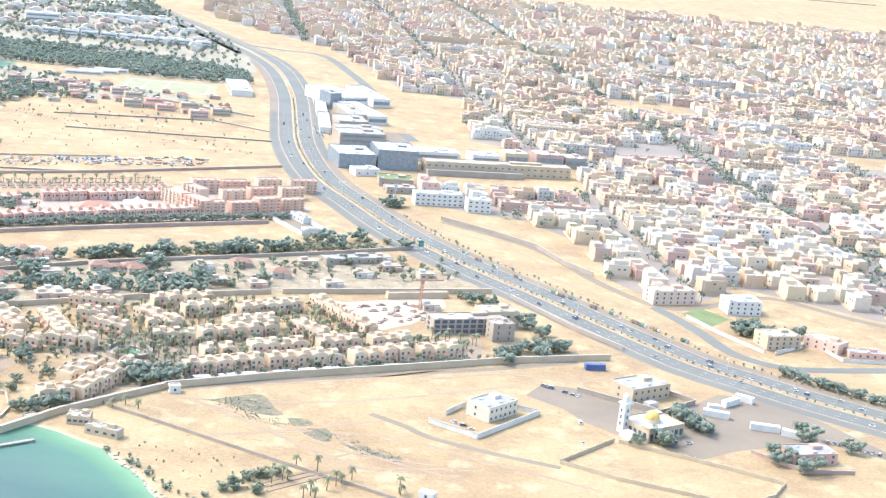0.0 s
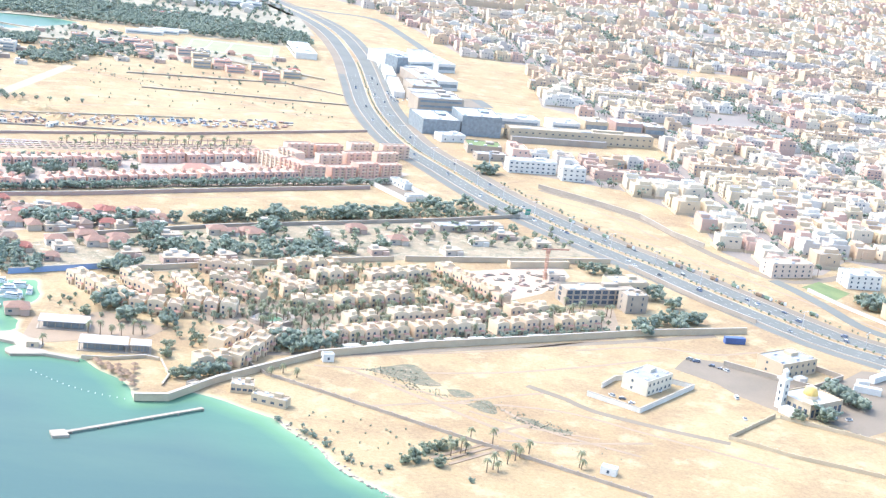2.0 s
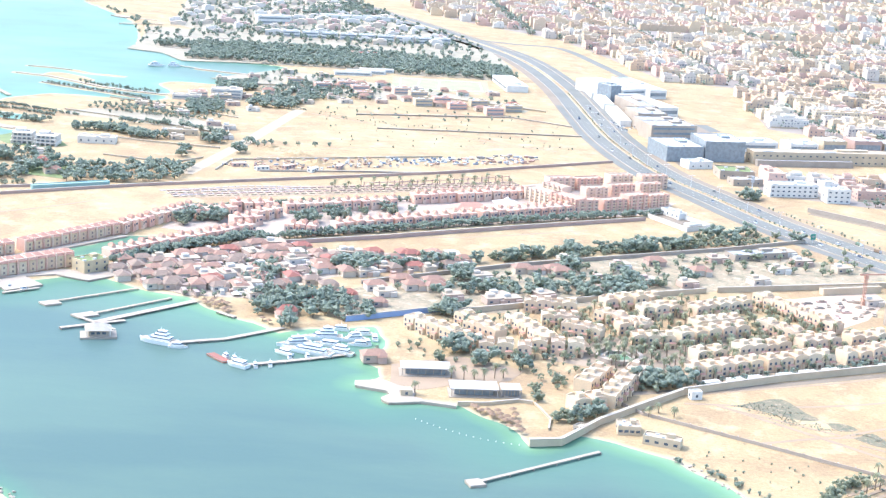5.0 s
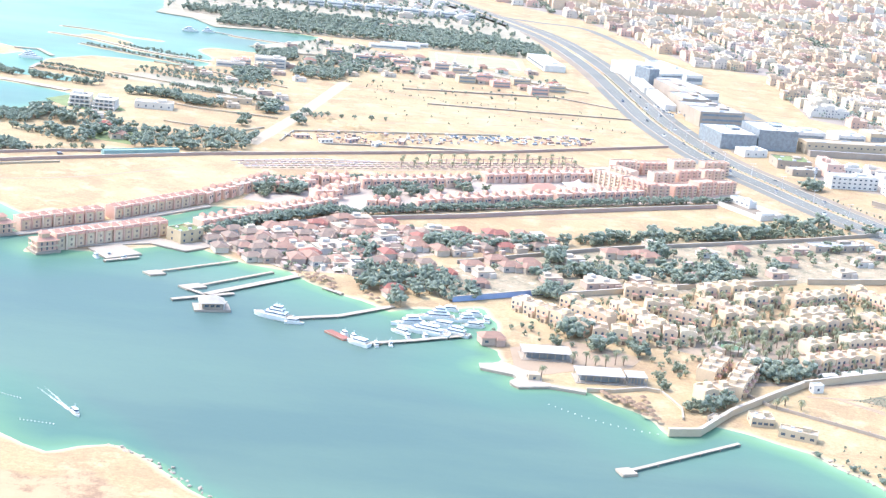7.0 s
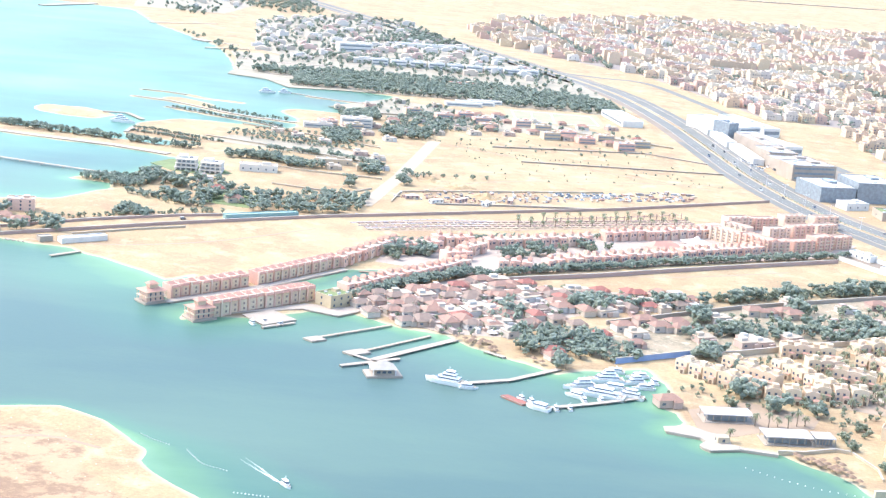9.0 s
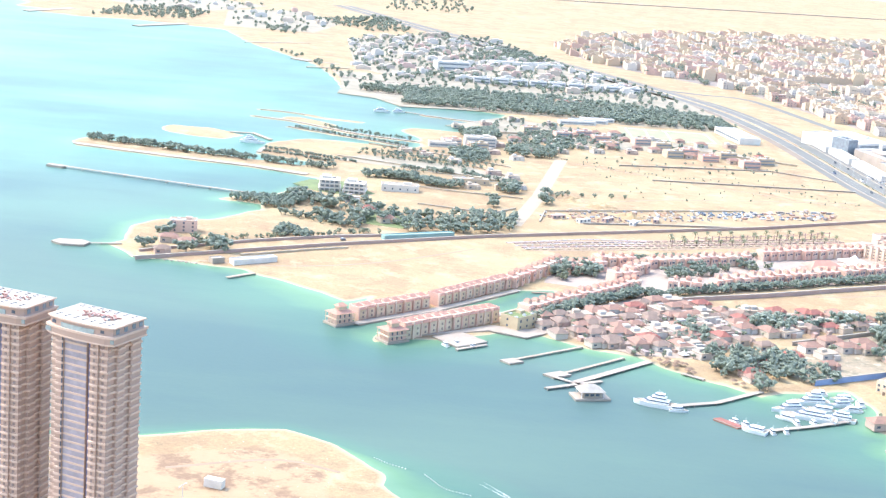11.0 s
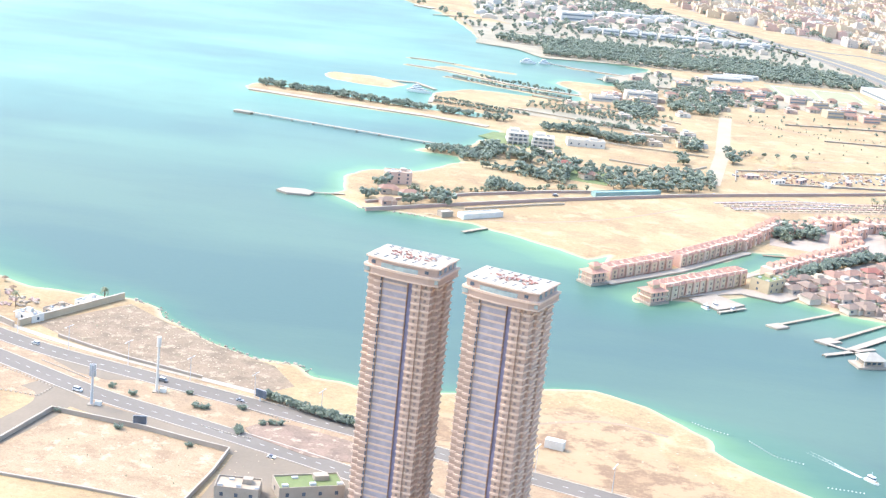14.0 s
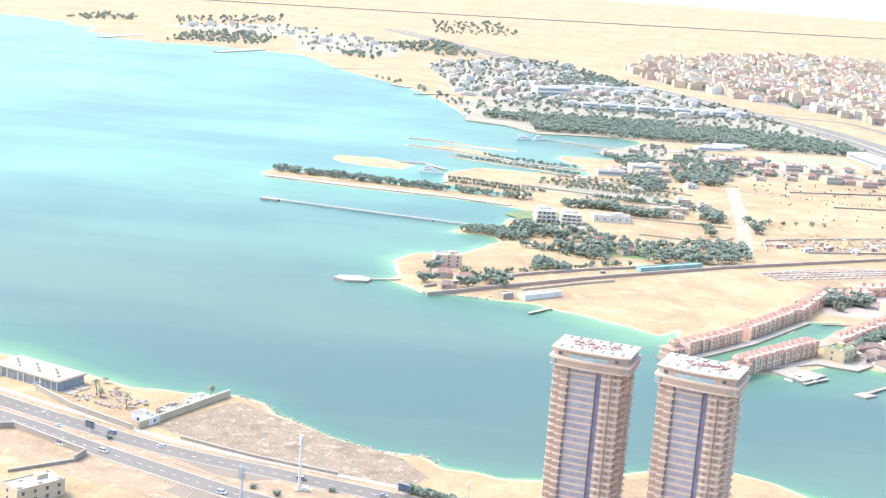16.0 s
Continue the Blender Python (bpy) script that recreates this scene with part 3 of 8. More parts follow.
plot([(-995, 744), (-970, 748), (-940, 738), (-900, 700), (-960, 600), (-1000, 640), (-996, 712)], 0.04, LOT, "forecourt", "dusty grey forecourt below the towers", "pavement")
plot([(-1004, 880), (-1050, 905), (-1090, 935), (-1122, 962), (-1165, 900), (-1140, 882), (-1060, 850), (-1000, 832), (-985, 850)], 0.04,
     mottled("rubble_ground", (0.265, 0.195, 0.13), (0.165, 0.12, 0.08), (0.37, 0.29, 0.20), (0.15, 0.18, 0.10)), "waste_ground", "brown waste ground with rubble and scrub", "ground")
# gardens, lawns and hard ground of the estates
plot([(-395, 1150), (-300, 1185), (-130, 1300), (40, 1385), (0, 1420), (-120, 1440), (-320, 1318), (-440, 1225), (-480, 1150), (-430, 1125)], 0.05,
     mottled("garden_ground", (0.33, 0.26, 0.17), (0.17, 0.16, 0.10), (0.42, 0.35, 0.25), (0.19, 0.20, 0.12)), "garden_ground", "dry green garden ground between villas", "garden")
plot([(-660, 1230), (-630, 1190), (-575, 1155), (-523, 1160), (-470, 1240), (-350, 1320), (-360, 1340), (-500, 1330), (-562, 1339)], 0.06, surface("village_paving", (0.46, 0.37, 0.28), (0.33, 0.26, 0.20), 0.05, 0.4), "village_ground", "pale paved ground between red-roofed houses", "pavement")
plot([(-560, 1345), (-475, 1395), (-180, 1575), (-150, 1640), (-300, 1690), (-560, 1470), (-640, 1440), (-650, 1360)], 0.05, surface("estate_paving", (0.46, 0.37, 0.29), (0.34, 0.27, 0.22), 0.05, 0.4), "estate_ground", "pale paved ground of the pink estate", "pavement")
plot([(-689, 1518), (-528, 1596), (-330, 1690), (-320, 1660), (-528, 1546), (-662, 1486)], 0.08, TRACK, "parking_rows", "pale planted parking rows", "parking lot")
plot([(-554, 2449), (-400, 2462), (-390, 2338), (-542, 2313)], 0.1, surface("worn_lawn", (0.34, 0.32, 0.19), (0.26, 0.26, 0.15), 0.05, 0.4), "lawn_1", "worn pale green training field", "lawn")
for n, q in enumerate(([(-540, 2436), (-412, 2447)], [(-412, 2447), (-402, 2352)], [(-402, 2352), (-530, 2328)], [(-530, 2328), (-540, 2436)], [(-471, 2340), (-476, 2442)], [(-505, 2334), (-508, 2438)])):
    band(q, 2.4, 0.16, PAINT, f"field_line_{n + 1}", "pale line of the training field", "road marking")
plot([(230, 1363), (254, 1330), (275, 1361), (252, 1390)], 0.12, GRASS, "sports_field", "green sports pitch beside the villas", "lawn")
plot([(-920, 1690), (-950, 1720), (-935, 1755), (-890, 1760), (-850, 1700), (-890, 1680)], 0.1, GRASS, "lawn_2", "green lawn round the white villa", "lawn")
plot([(-850, 1540), (-800, 1530), (-790, 1590), (-850, 1620)], 0.1, GRASS, "lawn_3", "bright green garden lawn", "lawn")
plot([(-130, 1850), (-40, 1990), (-120, 2420), (-215, 2370), (-160, 2050)], 0.05, LOT, "showroom_lot", "dusty grey lot of the showrooms", "parking lot")
plot([(-390, 975), (-366, 985), (-345, 1000), (-310, 1015), (-300, 1040), (-350, 1060), (-395, 1030)], 0.1, TRACK, "club_terrace", "dusty brown terrace of the beach club", "terrace")
plot([(-290, 1070), (-180, 1040), (-60, 1100), (40, 1165), (40, 1220), (-60, 1180), (-130, 1170), (-250, 1130)], 0.04, surface("compound_paving", (0.38, 0.285, 0.195), (0.25, 0.195, 0.135), 0.05, 0.4), "compound_paving", "warm beige paving of the villa compound", "pavement")


# ---- walls ----
def wall(points, height, material, label, thick=1.0, step=None):
    line = smooth(points, step) if step else points
    w = tagged(new("boundary_wall"), label, "wall")
    part("wall_body", strip(line, thick, Shape(), -0.4, height), material, w)
    part("coping", strip(line, thick + 0.5, Shape(), height, height + 0.35), KERB, w)
    return w


def panel_wall(points, height, material, label):
    """A wall of panels between posts."""
    w = tagged(new("panel_wall"), label, "wall")
    part("wall_body", strip(points, 0.5, Shape(), -0.4, height), material, w)
    posts = Shape().box(0, 0, -0.4, 0.9, 0.9, height + 1.0).mesh("post", material)
    for x, y, a in along(points, 11):
        part("post", posts, None, w, at=spot(x, y, 0, a))
    return w


wall([(-294, 899), (-274, 905), (-249, 946), (-219, 983), (-190, 1017)], 4.4, WALLBEIGE, "tall beige sea wall running inland from the beach", 2.2)
wall([(-190, 1017), (-115, 1064), (-28, 1110), (62, 1159), (148, 1196)], 5.0, WALLBEIGE, "long tall beige wall of the villa compound", 1.4)
panel_wall([(-234, 986), (-220, 970), (-194, 957), (-150, 934), (-109, 912), (-70, 892), (-41, 878), (-14, 864), (30, 842)], 2.3, WALLGREY, "brown block fence across the sand plots")
panel_wall([(135, 1006), (94, 954), (134, 934), (190, 917), (230, 903)], 2.8, WALLBEIGE, "dusty block wall round an empty plot")
panel_wall([(139, 1005), (179, 989), (217, 973), (249, 957), (237, 933), (210, 910)], 2.8, WALLBEIGE, "dusty block wall of an empty plot by the mosque")
wall([(2, 1005), (37, 983), (83, 1045), (52, 1057), (25, 1043), (14, 1024)], 3.6, WHITE, "white wall round the white house", 0.8)
wall([(115, 1107), (177, 1074), (207, 1106), (188, 1122)], 3.8, CONCRETE, "pale wall round the grey-roofed house", 0.8)
wall([(235, 1012), (268, 984), (305, 992)], 2.6, WALLPINK, "low brown wall by the pink house", 0.6)
wall([(-140, 1289), (-25, 1334), (49, 1363)], 4.6, WALLBEIGE, "tall beige wall behind the villa compound", 1.4)
wall([(-360, 1162), (-269, 1220), (-150, 1285)], 4.2, WALLBEIGE, "beige garden wall between estates", 1.2)
wall([(-443, 1227), (-317, 1322), (-106, 1448), (-32, 1501)], 3.2, CONCRETE, "long pale garden wall", 1.0)
wall([(-531, 1335), (-443, 1385), (-365, 1436), (-287, 1485), (-189, 1545)], 3.6, WALLPINK, "long pink-brown wall of the estate", 1.2)
wall([(-1015, 1301), (-919, 1377), (-859, 1424), (-718, 1523), (-586, 1601), (-412, 1703), (-214, 1846)], 2.8, WALLPINK, "long pink-brown wall across the sand", 1.2)
wall([(-1020, 1330), (-930, 1412), (-860, 1462), (-790, 1500)], 2.2, WALLPINK, "second pink-brown wall along the headland", 1.4)
wall([(-1256, 948), (-1221, 916), (-1175, 887)], 3.5, WALLGREY, "grey wall along the shore road", 0.8)
wall([(-1173, 890), (-1130, 971)], 4.2, WALLBEIGE, "tall dusty wall down to the water", 1.4)
wall([(-1120, 690), (-1114, 716), (-1104, 764), (-1084, 761), (-1051, 756), (-1023, 748), (-998, 742), (-999, 712), (-1004, 668)], 2.6, WALLGREY, "grey block wall round a sandy plot", 0.5)
wall([(-1300, 850), (-1246, 873), (-1191, 838), (-1194, 826)], 3.6, WALLGREY, "grey block wall round a bare plot", 0.8)
wall([(-1194, 826), (-1225, 800)], 1.6, WALLGREY, "low broken block wall", 0.6)
wall([(-1143, 880), (-1114, 867), (-1089, 857), (-1040, 842)], 1.8, CONCRETE, "low broken concrete wall by the footway", 0.7)
wall([(-7, 1647), (50, 1605), (99, 1562), (126, 1501), (153, 1467)], 4.5, WALLGREY, "grey wall at the edge of the quarter", 0.9)
wall([(66, 1356), (89, 1322), (124, 1270), (162, 1228)], 3.6, WALLGREY, "grey retaining wall beside the highway", 1.0)
wall([(233, 1352), (256, 1310), (290, 1262)], 3.0, WHITE, "white wall along the side street", 0.7)
wall([(300, 1262), (330, 1292), (338, 1316), (360, 1262), (400, 1268)], 3.0, WHITE, "white wall round villas", 0.7)
wall([(-441, 1120), (-362, 1173)], 4.5, surface("blue_hoarding", (0.30, 0.40, 0.60), (0.22, 0.3, 0.48), 0.1, 1.0), "blue hoarding beside the marina", 0.6)
for q in ([(-560, 2056), (-348, 2122), (-263, 2080)], [(-520, 1960), (-250, 2010)], [(-612, 1640), (-520, 1672), (-415, 1702)]):
    wall(q, 1.6, WALLGREY, "low earth-coloured wall across the desert", 1.2)


# ---- trees ----
def blob(shape, x, y, z, r, rng, flat=0.8):
    """A rough leaf clump."""
    g = (1 + 5 ** 0.5) / 2
    base = [(-1, g, 0), (1, g, 0), (-1, -g, 0), (1, -g, 0), (0, -1, g), (0, 1, g), (0, -1, -g), (0, 1, -g), (g, 0, -1), (g, 0, 1), (-g, 0, -1), (-g, 0, 1)]
    faces = [(0, 11, 5), (0, 5, 1), (0, 1, 7), (0, 7, 10), (0, 10, 11), (1, 5, 9), (5, 11, 4), (11, 10, 2), (10, 7, 6), (7, 1, 8),
             (3, 9, 4), (3, 4, 2), (3, 2, 6), (3, 6, 8), (3, 8, 9), (4, 9, 5), (2, 4, 11), (6, 2, 10), (8, 6, 7), (9, 8, 1)]
    v = []
    for a, b, c in base:
        k = r / 1.9 * rng.uniform(0.7, 1.3)
        v.append((x + a * k, y + b * k, z + c * k * flat))
    shape.add(v, faces)


def clump(shape, x, y, z, r, rng):
    """A small ragged spray of leaves."""
    k = [r * rng.uniform(0.55, 1.35) for _ in range(6)]
    a = rng.uniform(0, 1.5)
    c, s = math.cos(a), math.sin(a)
    v = [(x + c * k[0], y + s * k[0], z + 0.3 * (k[0] - r)), (x - s * k[1], y + c * k[1], z), (x - c * k[2], y - s * k[2], z - 0.3 * (k[2] - r)), (x + s * k[3], y - c * k[3], z), (x, y, z + 0.8 * k[4]), (x, y, z - 0.7 * k[5])]
    shape.add(v, [(0, 1, 4), (1, 2, 4), (2, 3, 4), (3, 0, 4), (1, 0, 5), (2, 1, 5), (3, 2, 5), (0, 3, 5)])


def leaf(shape, x, y, z, size, rng):
    d = Vector((rng.uniform(-1, 1), rng.uniform(-1, 1), rng.uniform(-0.4, 0.9))).normalized() * size
    e = d.orthogonal().normalized() * size * 0.45
    p = Vector((x, y, z))
    shape.add([p - d * 0.5, p + e, p + d * 0.5, p - e], [(0, 1, 2, 3)])


def tree_proto(rng, height, spread, dark, label):
    height, spread = height * 1.2, spread * 1.25
    t = thing("tree", 0, 0, 0, label, "tree")
    wood, crown = Shape(), Shape()
    wood.cone(0, 0, -0.3, 0.45, 0.26, height * 0.5, 7)
    mid = []
    for i in range(5):
        a = i * 1.256 + rng.uniform(-0.4, 0.4)
        top = Vector((math.cos(a) * spread * 0.5, math.sin(a) * spread * 0.5, height * rng.uniform(0.55, 0.8)))
        foot = Vector((0, 0, height * 0.38))
        side = (top - foot).cross(Vector((0, 0, 1))).normalized() * 0.13
        wood.add([foot - side, foot + side, top + side * 0.4, top - side * 0.4, foot + Vector((0, 0, 0.3)), top + Vector((0, 0, 0.15))], [(0, 1, 2, 3), (1, 4, 5, 2), (4, 0, 3, 5)])
        mid.append(top)
    for i in range(24):
        c = mid[i % 5]
        q = c * rng.uniform(0.45, 1.15) + Vector((rng.uniform(-1, 1), rng.uniform(-1, 1), rng.uniform(-0.6, 0.9))) * spread * 0.3
        q.z = max(q.z, height * 0.30)
        blob(crown, q.x, q.y, min(q.z, height * 0.9), spread * rng.uniform(0.15, 0.24), rng)
        for _ in range(5):
            d = Vector((rng.gauss(0, 1), rng.gauss(0, 1), rng.gauss(0, 1))).normalized() * spread * 0.17
            clump(crown, q.x + d.x, q.y + d.y, min(q.z, height * 0.9) + d.z * 0.8, spread * rng.uniform(0.06, 0.11), rng)
        for _ in range(4):
            leaf(crown, q.x + rng.gauss(0, 0.17) * spread, q.y + rng.gauss(0, 0.17) * spread, q.z + rng.gauss(0, 0.13) * spread, rng.uniform(0.7, 1.3), rng)
    part("trunk", wood, BARK, t)
    part("crown", crown, LEAFDARK if dark else LEAF, t)
    return t


def palm_shape(rng, height):
    wood, crown = Shape(), Shape()
    lean = rng.uniform(-0.6, 0.6)
    for i in range(4):
        z0, z1 = height * i / 4, height * (i + 1) / 4
        r0, r1 = 0.42 - 0.05 * i, 0.37 - 0.05 * i
        ring = [(math.cos(k * 1.047), math.sin(k * 1.047)) for k in range(6)]
        wood.prism([(lean * (i / 4) ** 2 + r0 * a, r0 * b) for a, b in ring], z0 - 0.2 * (i == 0), z1, [(lean * ((i + 1) / 4) ** 2 + r1 * a, r1 * b) for a, b in ring])
    for i in range(20):
        a, up, size = i * 2.4, rng.uniform(-0.5, 1.0), rng.uniform(2.6, 3.6)
        last = None
        for k in range(5):
            f = k / 4
            x, z = size * f, height + up * size * f - 1.5 * f * f * size * 0.75
            w = 0.5 * (1 - f) ** 0.6 + 0.06
            c, s = math.cos(a), math.sin(a)
            row = [(lean + c * x - s * w, s * x + c * w, z - 0.22), (lean + c * x, s * x, z), (lean + c * x + s * w, s * x - c * w, z - 0.22)]
            if last:
                crown.add(last + row, [(0, 1, 4, 3), (1, 2, 5, 4)])
            last = row
    return wood, crown


def palm_proto(rng, height, label):
    t = thing("palm_tree", 0, 0, 0, label, "palm tree")
    wood, crown = palm_shape(rng, height)
    part("trunk", wood, BARK, t)
    part("crown", crown, PALMLEAF, t)
    return t


def palm_grove(name, spots, label, seed):
    """Crowded palms as one mass."""
    rng, wood, crown = random.Random(seed), Shape(), Shape()
    kinds = [palm_shape(rng, h) for h in (6, 8, 10)]
    for x, y in spots:
        w, c = rng.choice(kinds)
        wood.add([(x + a, y + b, z) for a, b, z in w.v], w.f)
        crown.add([(x + a, y + b, z) for a, b, z in c.v], c.f)
    g = tagged(new(name), label, "palm trees", kind="stuff")
    tagged(part("crown", crown, PALMLEAF, g), kind="stuff")
    tagged(part("trunk", wood, BARK, g), kind="stuff")


class Kind:
    """One thing built in a few shapes and set out many times: the first of each shape is the thing itself, the rest are copies."""

    def __init__(self, made):
        self.made, self.used = made, set()

    def put(self, n, x, y, turn=0.0, z=0.0):
        ob = self.made[n % len(self.made)]
        m = spot(x, y, z, turn)
        if ob.name in self.used:
            return copy_thing(ob, m)
        self.used.add(ob.name)
        ob.matrix_basis = m
        return ob


tr = random.Random(11)
TREES = Kind([tree_proto(tr, h, s, d, l) for h, s, d, l in ((9, 8, True, "broad dark green shade tree"), (7, 6, False, "round dusty green garden tree"), (11, 10, True, "tall spreading dark green tree"),
                                                            (5.5, 5, False, "small dusty green tree"), (8, 9, True, "wide dark green tree"))])
PALMS = Kind([palm_proto(tr, h, l) for h, l in ((9, "date palm with arching green fronds"), (11, "tall date palm with a bare trunk"), (7, "short date palm with dry fronds"))])


def on_land(x, y):
    return inside(x, y, MAINLAND) or inside(x, y, NEARLAND) or inside(x, y, ISLET) or any(near_line(x, y, q) < half - 2 for q, half in FINGERS)


def grove(name, spots, label, dark=True, low=5.0, high=9.0, clumps=7):
    """Many trees of a belt too dense to count, as one mass of trunks and leaf clumps."""
    rng, crown, wood = random.Random(len(spots)), Shape(), Shape()
    for x, y in spots:
        if not on_land(x, y):
            continue
        h = rng.uniform(low, high)
        wood.cone(x, y, -0.2, 0.35, 0.2, h * 0.6, 5)
        wide, lean = h * rng.uniform(0.36, 0.5), rng.uniform(-0.1, 0.1) * h
        for _ in range(round(clumps * 2.2)):
            d = Vector((rng.gauss(0, 1), rng.gauss(0, 1), rng.gauss(0, 1))).normalized() * rng.uniform(0.55, 1.0)
            clump(crown, x + lean + d.x * wide, y + d.y * wide, h * (0.58 + 0.34 * d.z), h * rng.uniform(0.16, 0.27), rng)
    g = tagged(new(name), label, "trees", kind="stuff")
    tagged(part("crown", crown, LEAFDARK if dark else LEAF, g), kind="stuff")
    tagged(part("trunk", wood, BARK, g), kind="stuff")
    return g


def fill(outline, gap, seed):
    """Places spread loosely over an outline."""
    rng = random.Random(seed)
    xs, ys = [p[0] for p in outline], [p[1] for p in outline]
    out = []
    y = min(ys)
    while y < max(ys):
        x = min(xs)
        while x < max(xs):
            px, py = x + rng.uniform(-0.45, 0.45) * gap, y + rng.uniform(-0.45, 0.45) * gap
            if inside(px, py, outline):
                out.append((px, py))
            x += gap
        y += gap
    return out


def row(line, gap, width, seed):
    rng = random.Random(seed)
    return [(x + rng.uniform(-width, width) / 2, y + rng.uniform(-width, width) / 2) for x, y, _ in along(line, gap)]

plot([(-1119, 690), (-1113, 716), (-1103, 763), (-1084, 760), (-1051, 755), (-1023, 747), (-999, 741), (-1000, 712), (-1005, 670), (-1050, 675), (-1098, 678)], 0.04,
     mottled("plot_sand", (0.37, 0.268, 0.165), (0.25, 0.17, 0.105), (0.42, 0.34, 0.23), None, 0.045), "walled_plot", "churned pale sand inside the block wall", "ground")
wall([(-1120, 690), (-1098, 677), (-1051, 674), (-1004, 668)], 1.2, WALLGREY, "low broken block wall of the sandy plot", 0.6)
for line, gap in (([(-1137, 837), (-1102, 818)], 2.2), ([(-1021, 772), (-1001, 765), (-990, 763)], 2.2), ([(-1001, 804), (-976, 794)], 2.2), ([(-1156, 819), (-1141, 812), (-1116, 798), (-1119, 782), (-1142, 784)], 3.0)):
    edge_stones = tagged(new("kerb_stones"), "row of painted kerb stones beside the road", "kerb stones")
    for x, y, a in along(line, gap):
        part("stone", Shape().box(0, 0, -0.2, 1.2, 0.7, 0.75), KERB, edge_stones, at=spot(x, y, 0, a))
plot([(-998, 777), (-989, 789), (-973, 790), (-937, 778), (-932, 750), (-956, 750), (-991, 767)], 0.28, mottled("dry_park", (0.27, 0.19, 0.14), (0.17, 0.12, 0.09), (0.42, 0.33, 0.24)), "dry_park", "dry brown park bed with worn paths", "bed")
band([(-169, 1003), (-117, 965), (-70, 929), (-38, 908)], 4.0, 0.03, TRACK, "dirt_track_20", "worn dirt track over the sand plots", "track", step=12)


# ---- twin towers ----
STONE = surface("tower_stone", (0.50, 0.355, 0.275), (0.43, 0.305, 0.24), 0.05, 0.6)
STONEPALE = surface("tower_pale_stone", (0.66, 0.49, 0.375), (0.58, 0.43, 0.33), 0.05, 0.6)
RUST = surface("rusty_plant", (0.42, 0.22, 0.17), (0.30, 0.15, 0.12), 0.3, 2.0, 0.7)


DIMGLASS = glassy("dim_window_glass", (0.30, 0.235, 0.21))
IVORYROOF = surface("ivory_roof", (0.46, 0.41, 0.335), (0.37, 0.325, 0.26), 0.12, 0.8)
PALEGLASS = glassy("pale_green_glass", (0.34, 0.40, 0.38), 0.2)


def tower(x, y, turn, label):
    t = thing("residential_tower", x, y, turn, label, "tower", "twin towers")
    w, d, pitch, floors, top = 35.0, 25.0, 3.45, 36, 124.2
    part("shaft", Shape().prism([(-17.5, -9), (-13.5, -9), (-13.5, -11), (-9.5, -11), (-9.5, -10), (3.6, -10), (3.6, -8.6), (6.6, -8.6), (6.6, -11.5), (11, -11.5), (11, -10.4), (15.5, -10.4),
                                 (15.5, -5), (17.0, -5), (17.0, 0), (15.8, 0), (15.8, 5), (17.0, 5), (17.0, 12.5), (-17.5, 12.5)], 0, top), STONE, t)
    part("glass_recess", Shape().box(5.1, -8.75, 0, 2.9, 0.3, top), glassy("violet_glass", (0.24, 0.24, 0.36), 0.2), t, "tall dark blue glass strip")
    part("dark_joint", Shape().box(-9.8, -11.1, 0, 0.6, 0.3, top), GLASS, t, "thin dark upright joint")
    pane = Shape().box(0, 0, 0, 12.6, 0.3, pitch - 1.05).mesh("glass_band", BLUEGLASS)
    slab = Shape().prism([(-6.6, 0), (0, -0.35), (6.6, 0), (6.6, 1.2), (-6.6, 1.2)], 0, 1.0).mesh("slab_edge", STONEPALE)
    left = Shape().prism([(-17.9, -9.4), (-15.5, -9.85), (-13.7, -9.4), (-13.7, -11.4), (-11.5, -11.85), (-9.4, -11.4), (-9.4, -10.0), (-13.0, -8.6), (-17.9, -8.6)], 0, 1.0).mesh("balcony", STONEPALE)
    right = Shape().prism([(6.5, -11.9), (8.8, -12.4), (11.1, -11.9), (11.1, -10.8), (13.3, -11.3), (15.9, -10.8), (15.9, -10.0), (11.0, -10.0), (6.5, -11.0)], 0, 1.0).mesh("balcony", STONEPALE)
    flank = Shape().prism([(15.0, -10.0), (16.4, -9.6), (15.9, -7.4), (16.4, -5.2), (17.9, -4.8), (17.5, -2.4), (17.9, -0.1), (16.7, 0.2), (16.3, 2.5), (16.7, 4.8), (17.9, 5.1), (17.5, 8.6), (17.9, 12.3), (15.0, 12.3)], 0, 1.0).mesh("balcony", STONEPALE)
    side = Shape().prism([(-2.3, -0.45), (0, -0.75), (2.3, -0.45), (2.3, 0.45), (0, 0.75), (-2.3, 0.45)], 0, 1.0).mesh("balcony", STONEPALE)
    win = Shape().box(0, 0, 0, 1.2, 0.3, 1.2).mesh("window", DIMGLASS)
    for f in range(floors):
        z = f * pitch
        part("glass_band", pane, None, t, at=spot(-3.0, -10.1, z + 1.02))
        part("slab_edge", slab, None, t, at=spot(-3.0, -10.2, z))
        for slab_of in (left, right, flank):
            part("balcony", slab_of, None, t, at=spot(0, 0, z))
        part("balcony", side, None, t, at=spot(-17.8, -5.0, z, 90))
        part("window", win, None, t, at=spot(8.8, -11.55, z + 1.5))
        part("window", win, None, t, at=spot(13.2, -10.45, z + 1.5))
    ring = [(-19.5, -10.5), (-15, -12.3), (-8, -13.2), (0, -13.6), (8, -13.2), (15, -12.6), (19.5, -11), (19.5, 13.5), (-19.5, 13.5)]
    inner = [(x * 0.93, y * 0.93) for x, y in ring]
    part("crown_lip", Shape().prism(ring, top, top + 0.7), STONEPALE, t)
    part("crown_band", Shape().prism([(x * 0.985, y * 0.985) for x, y in ring], top + 0.7, top + 3.4), STONE, t)
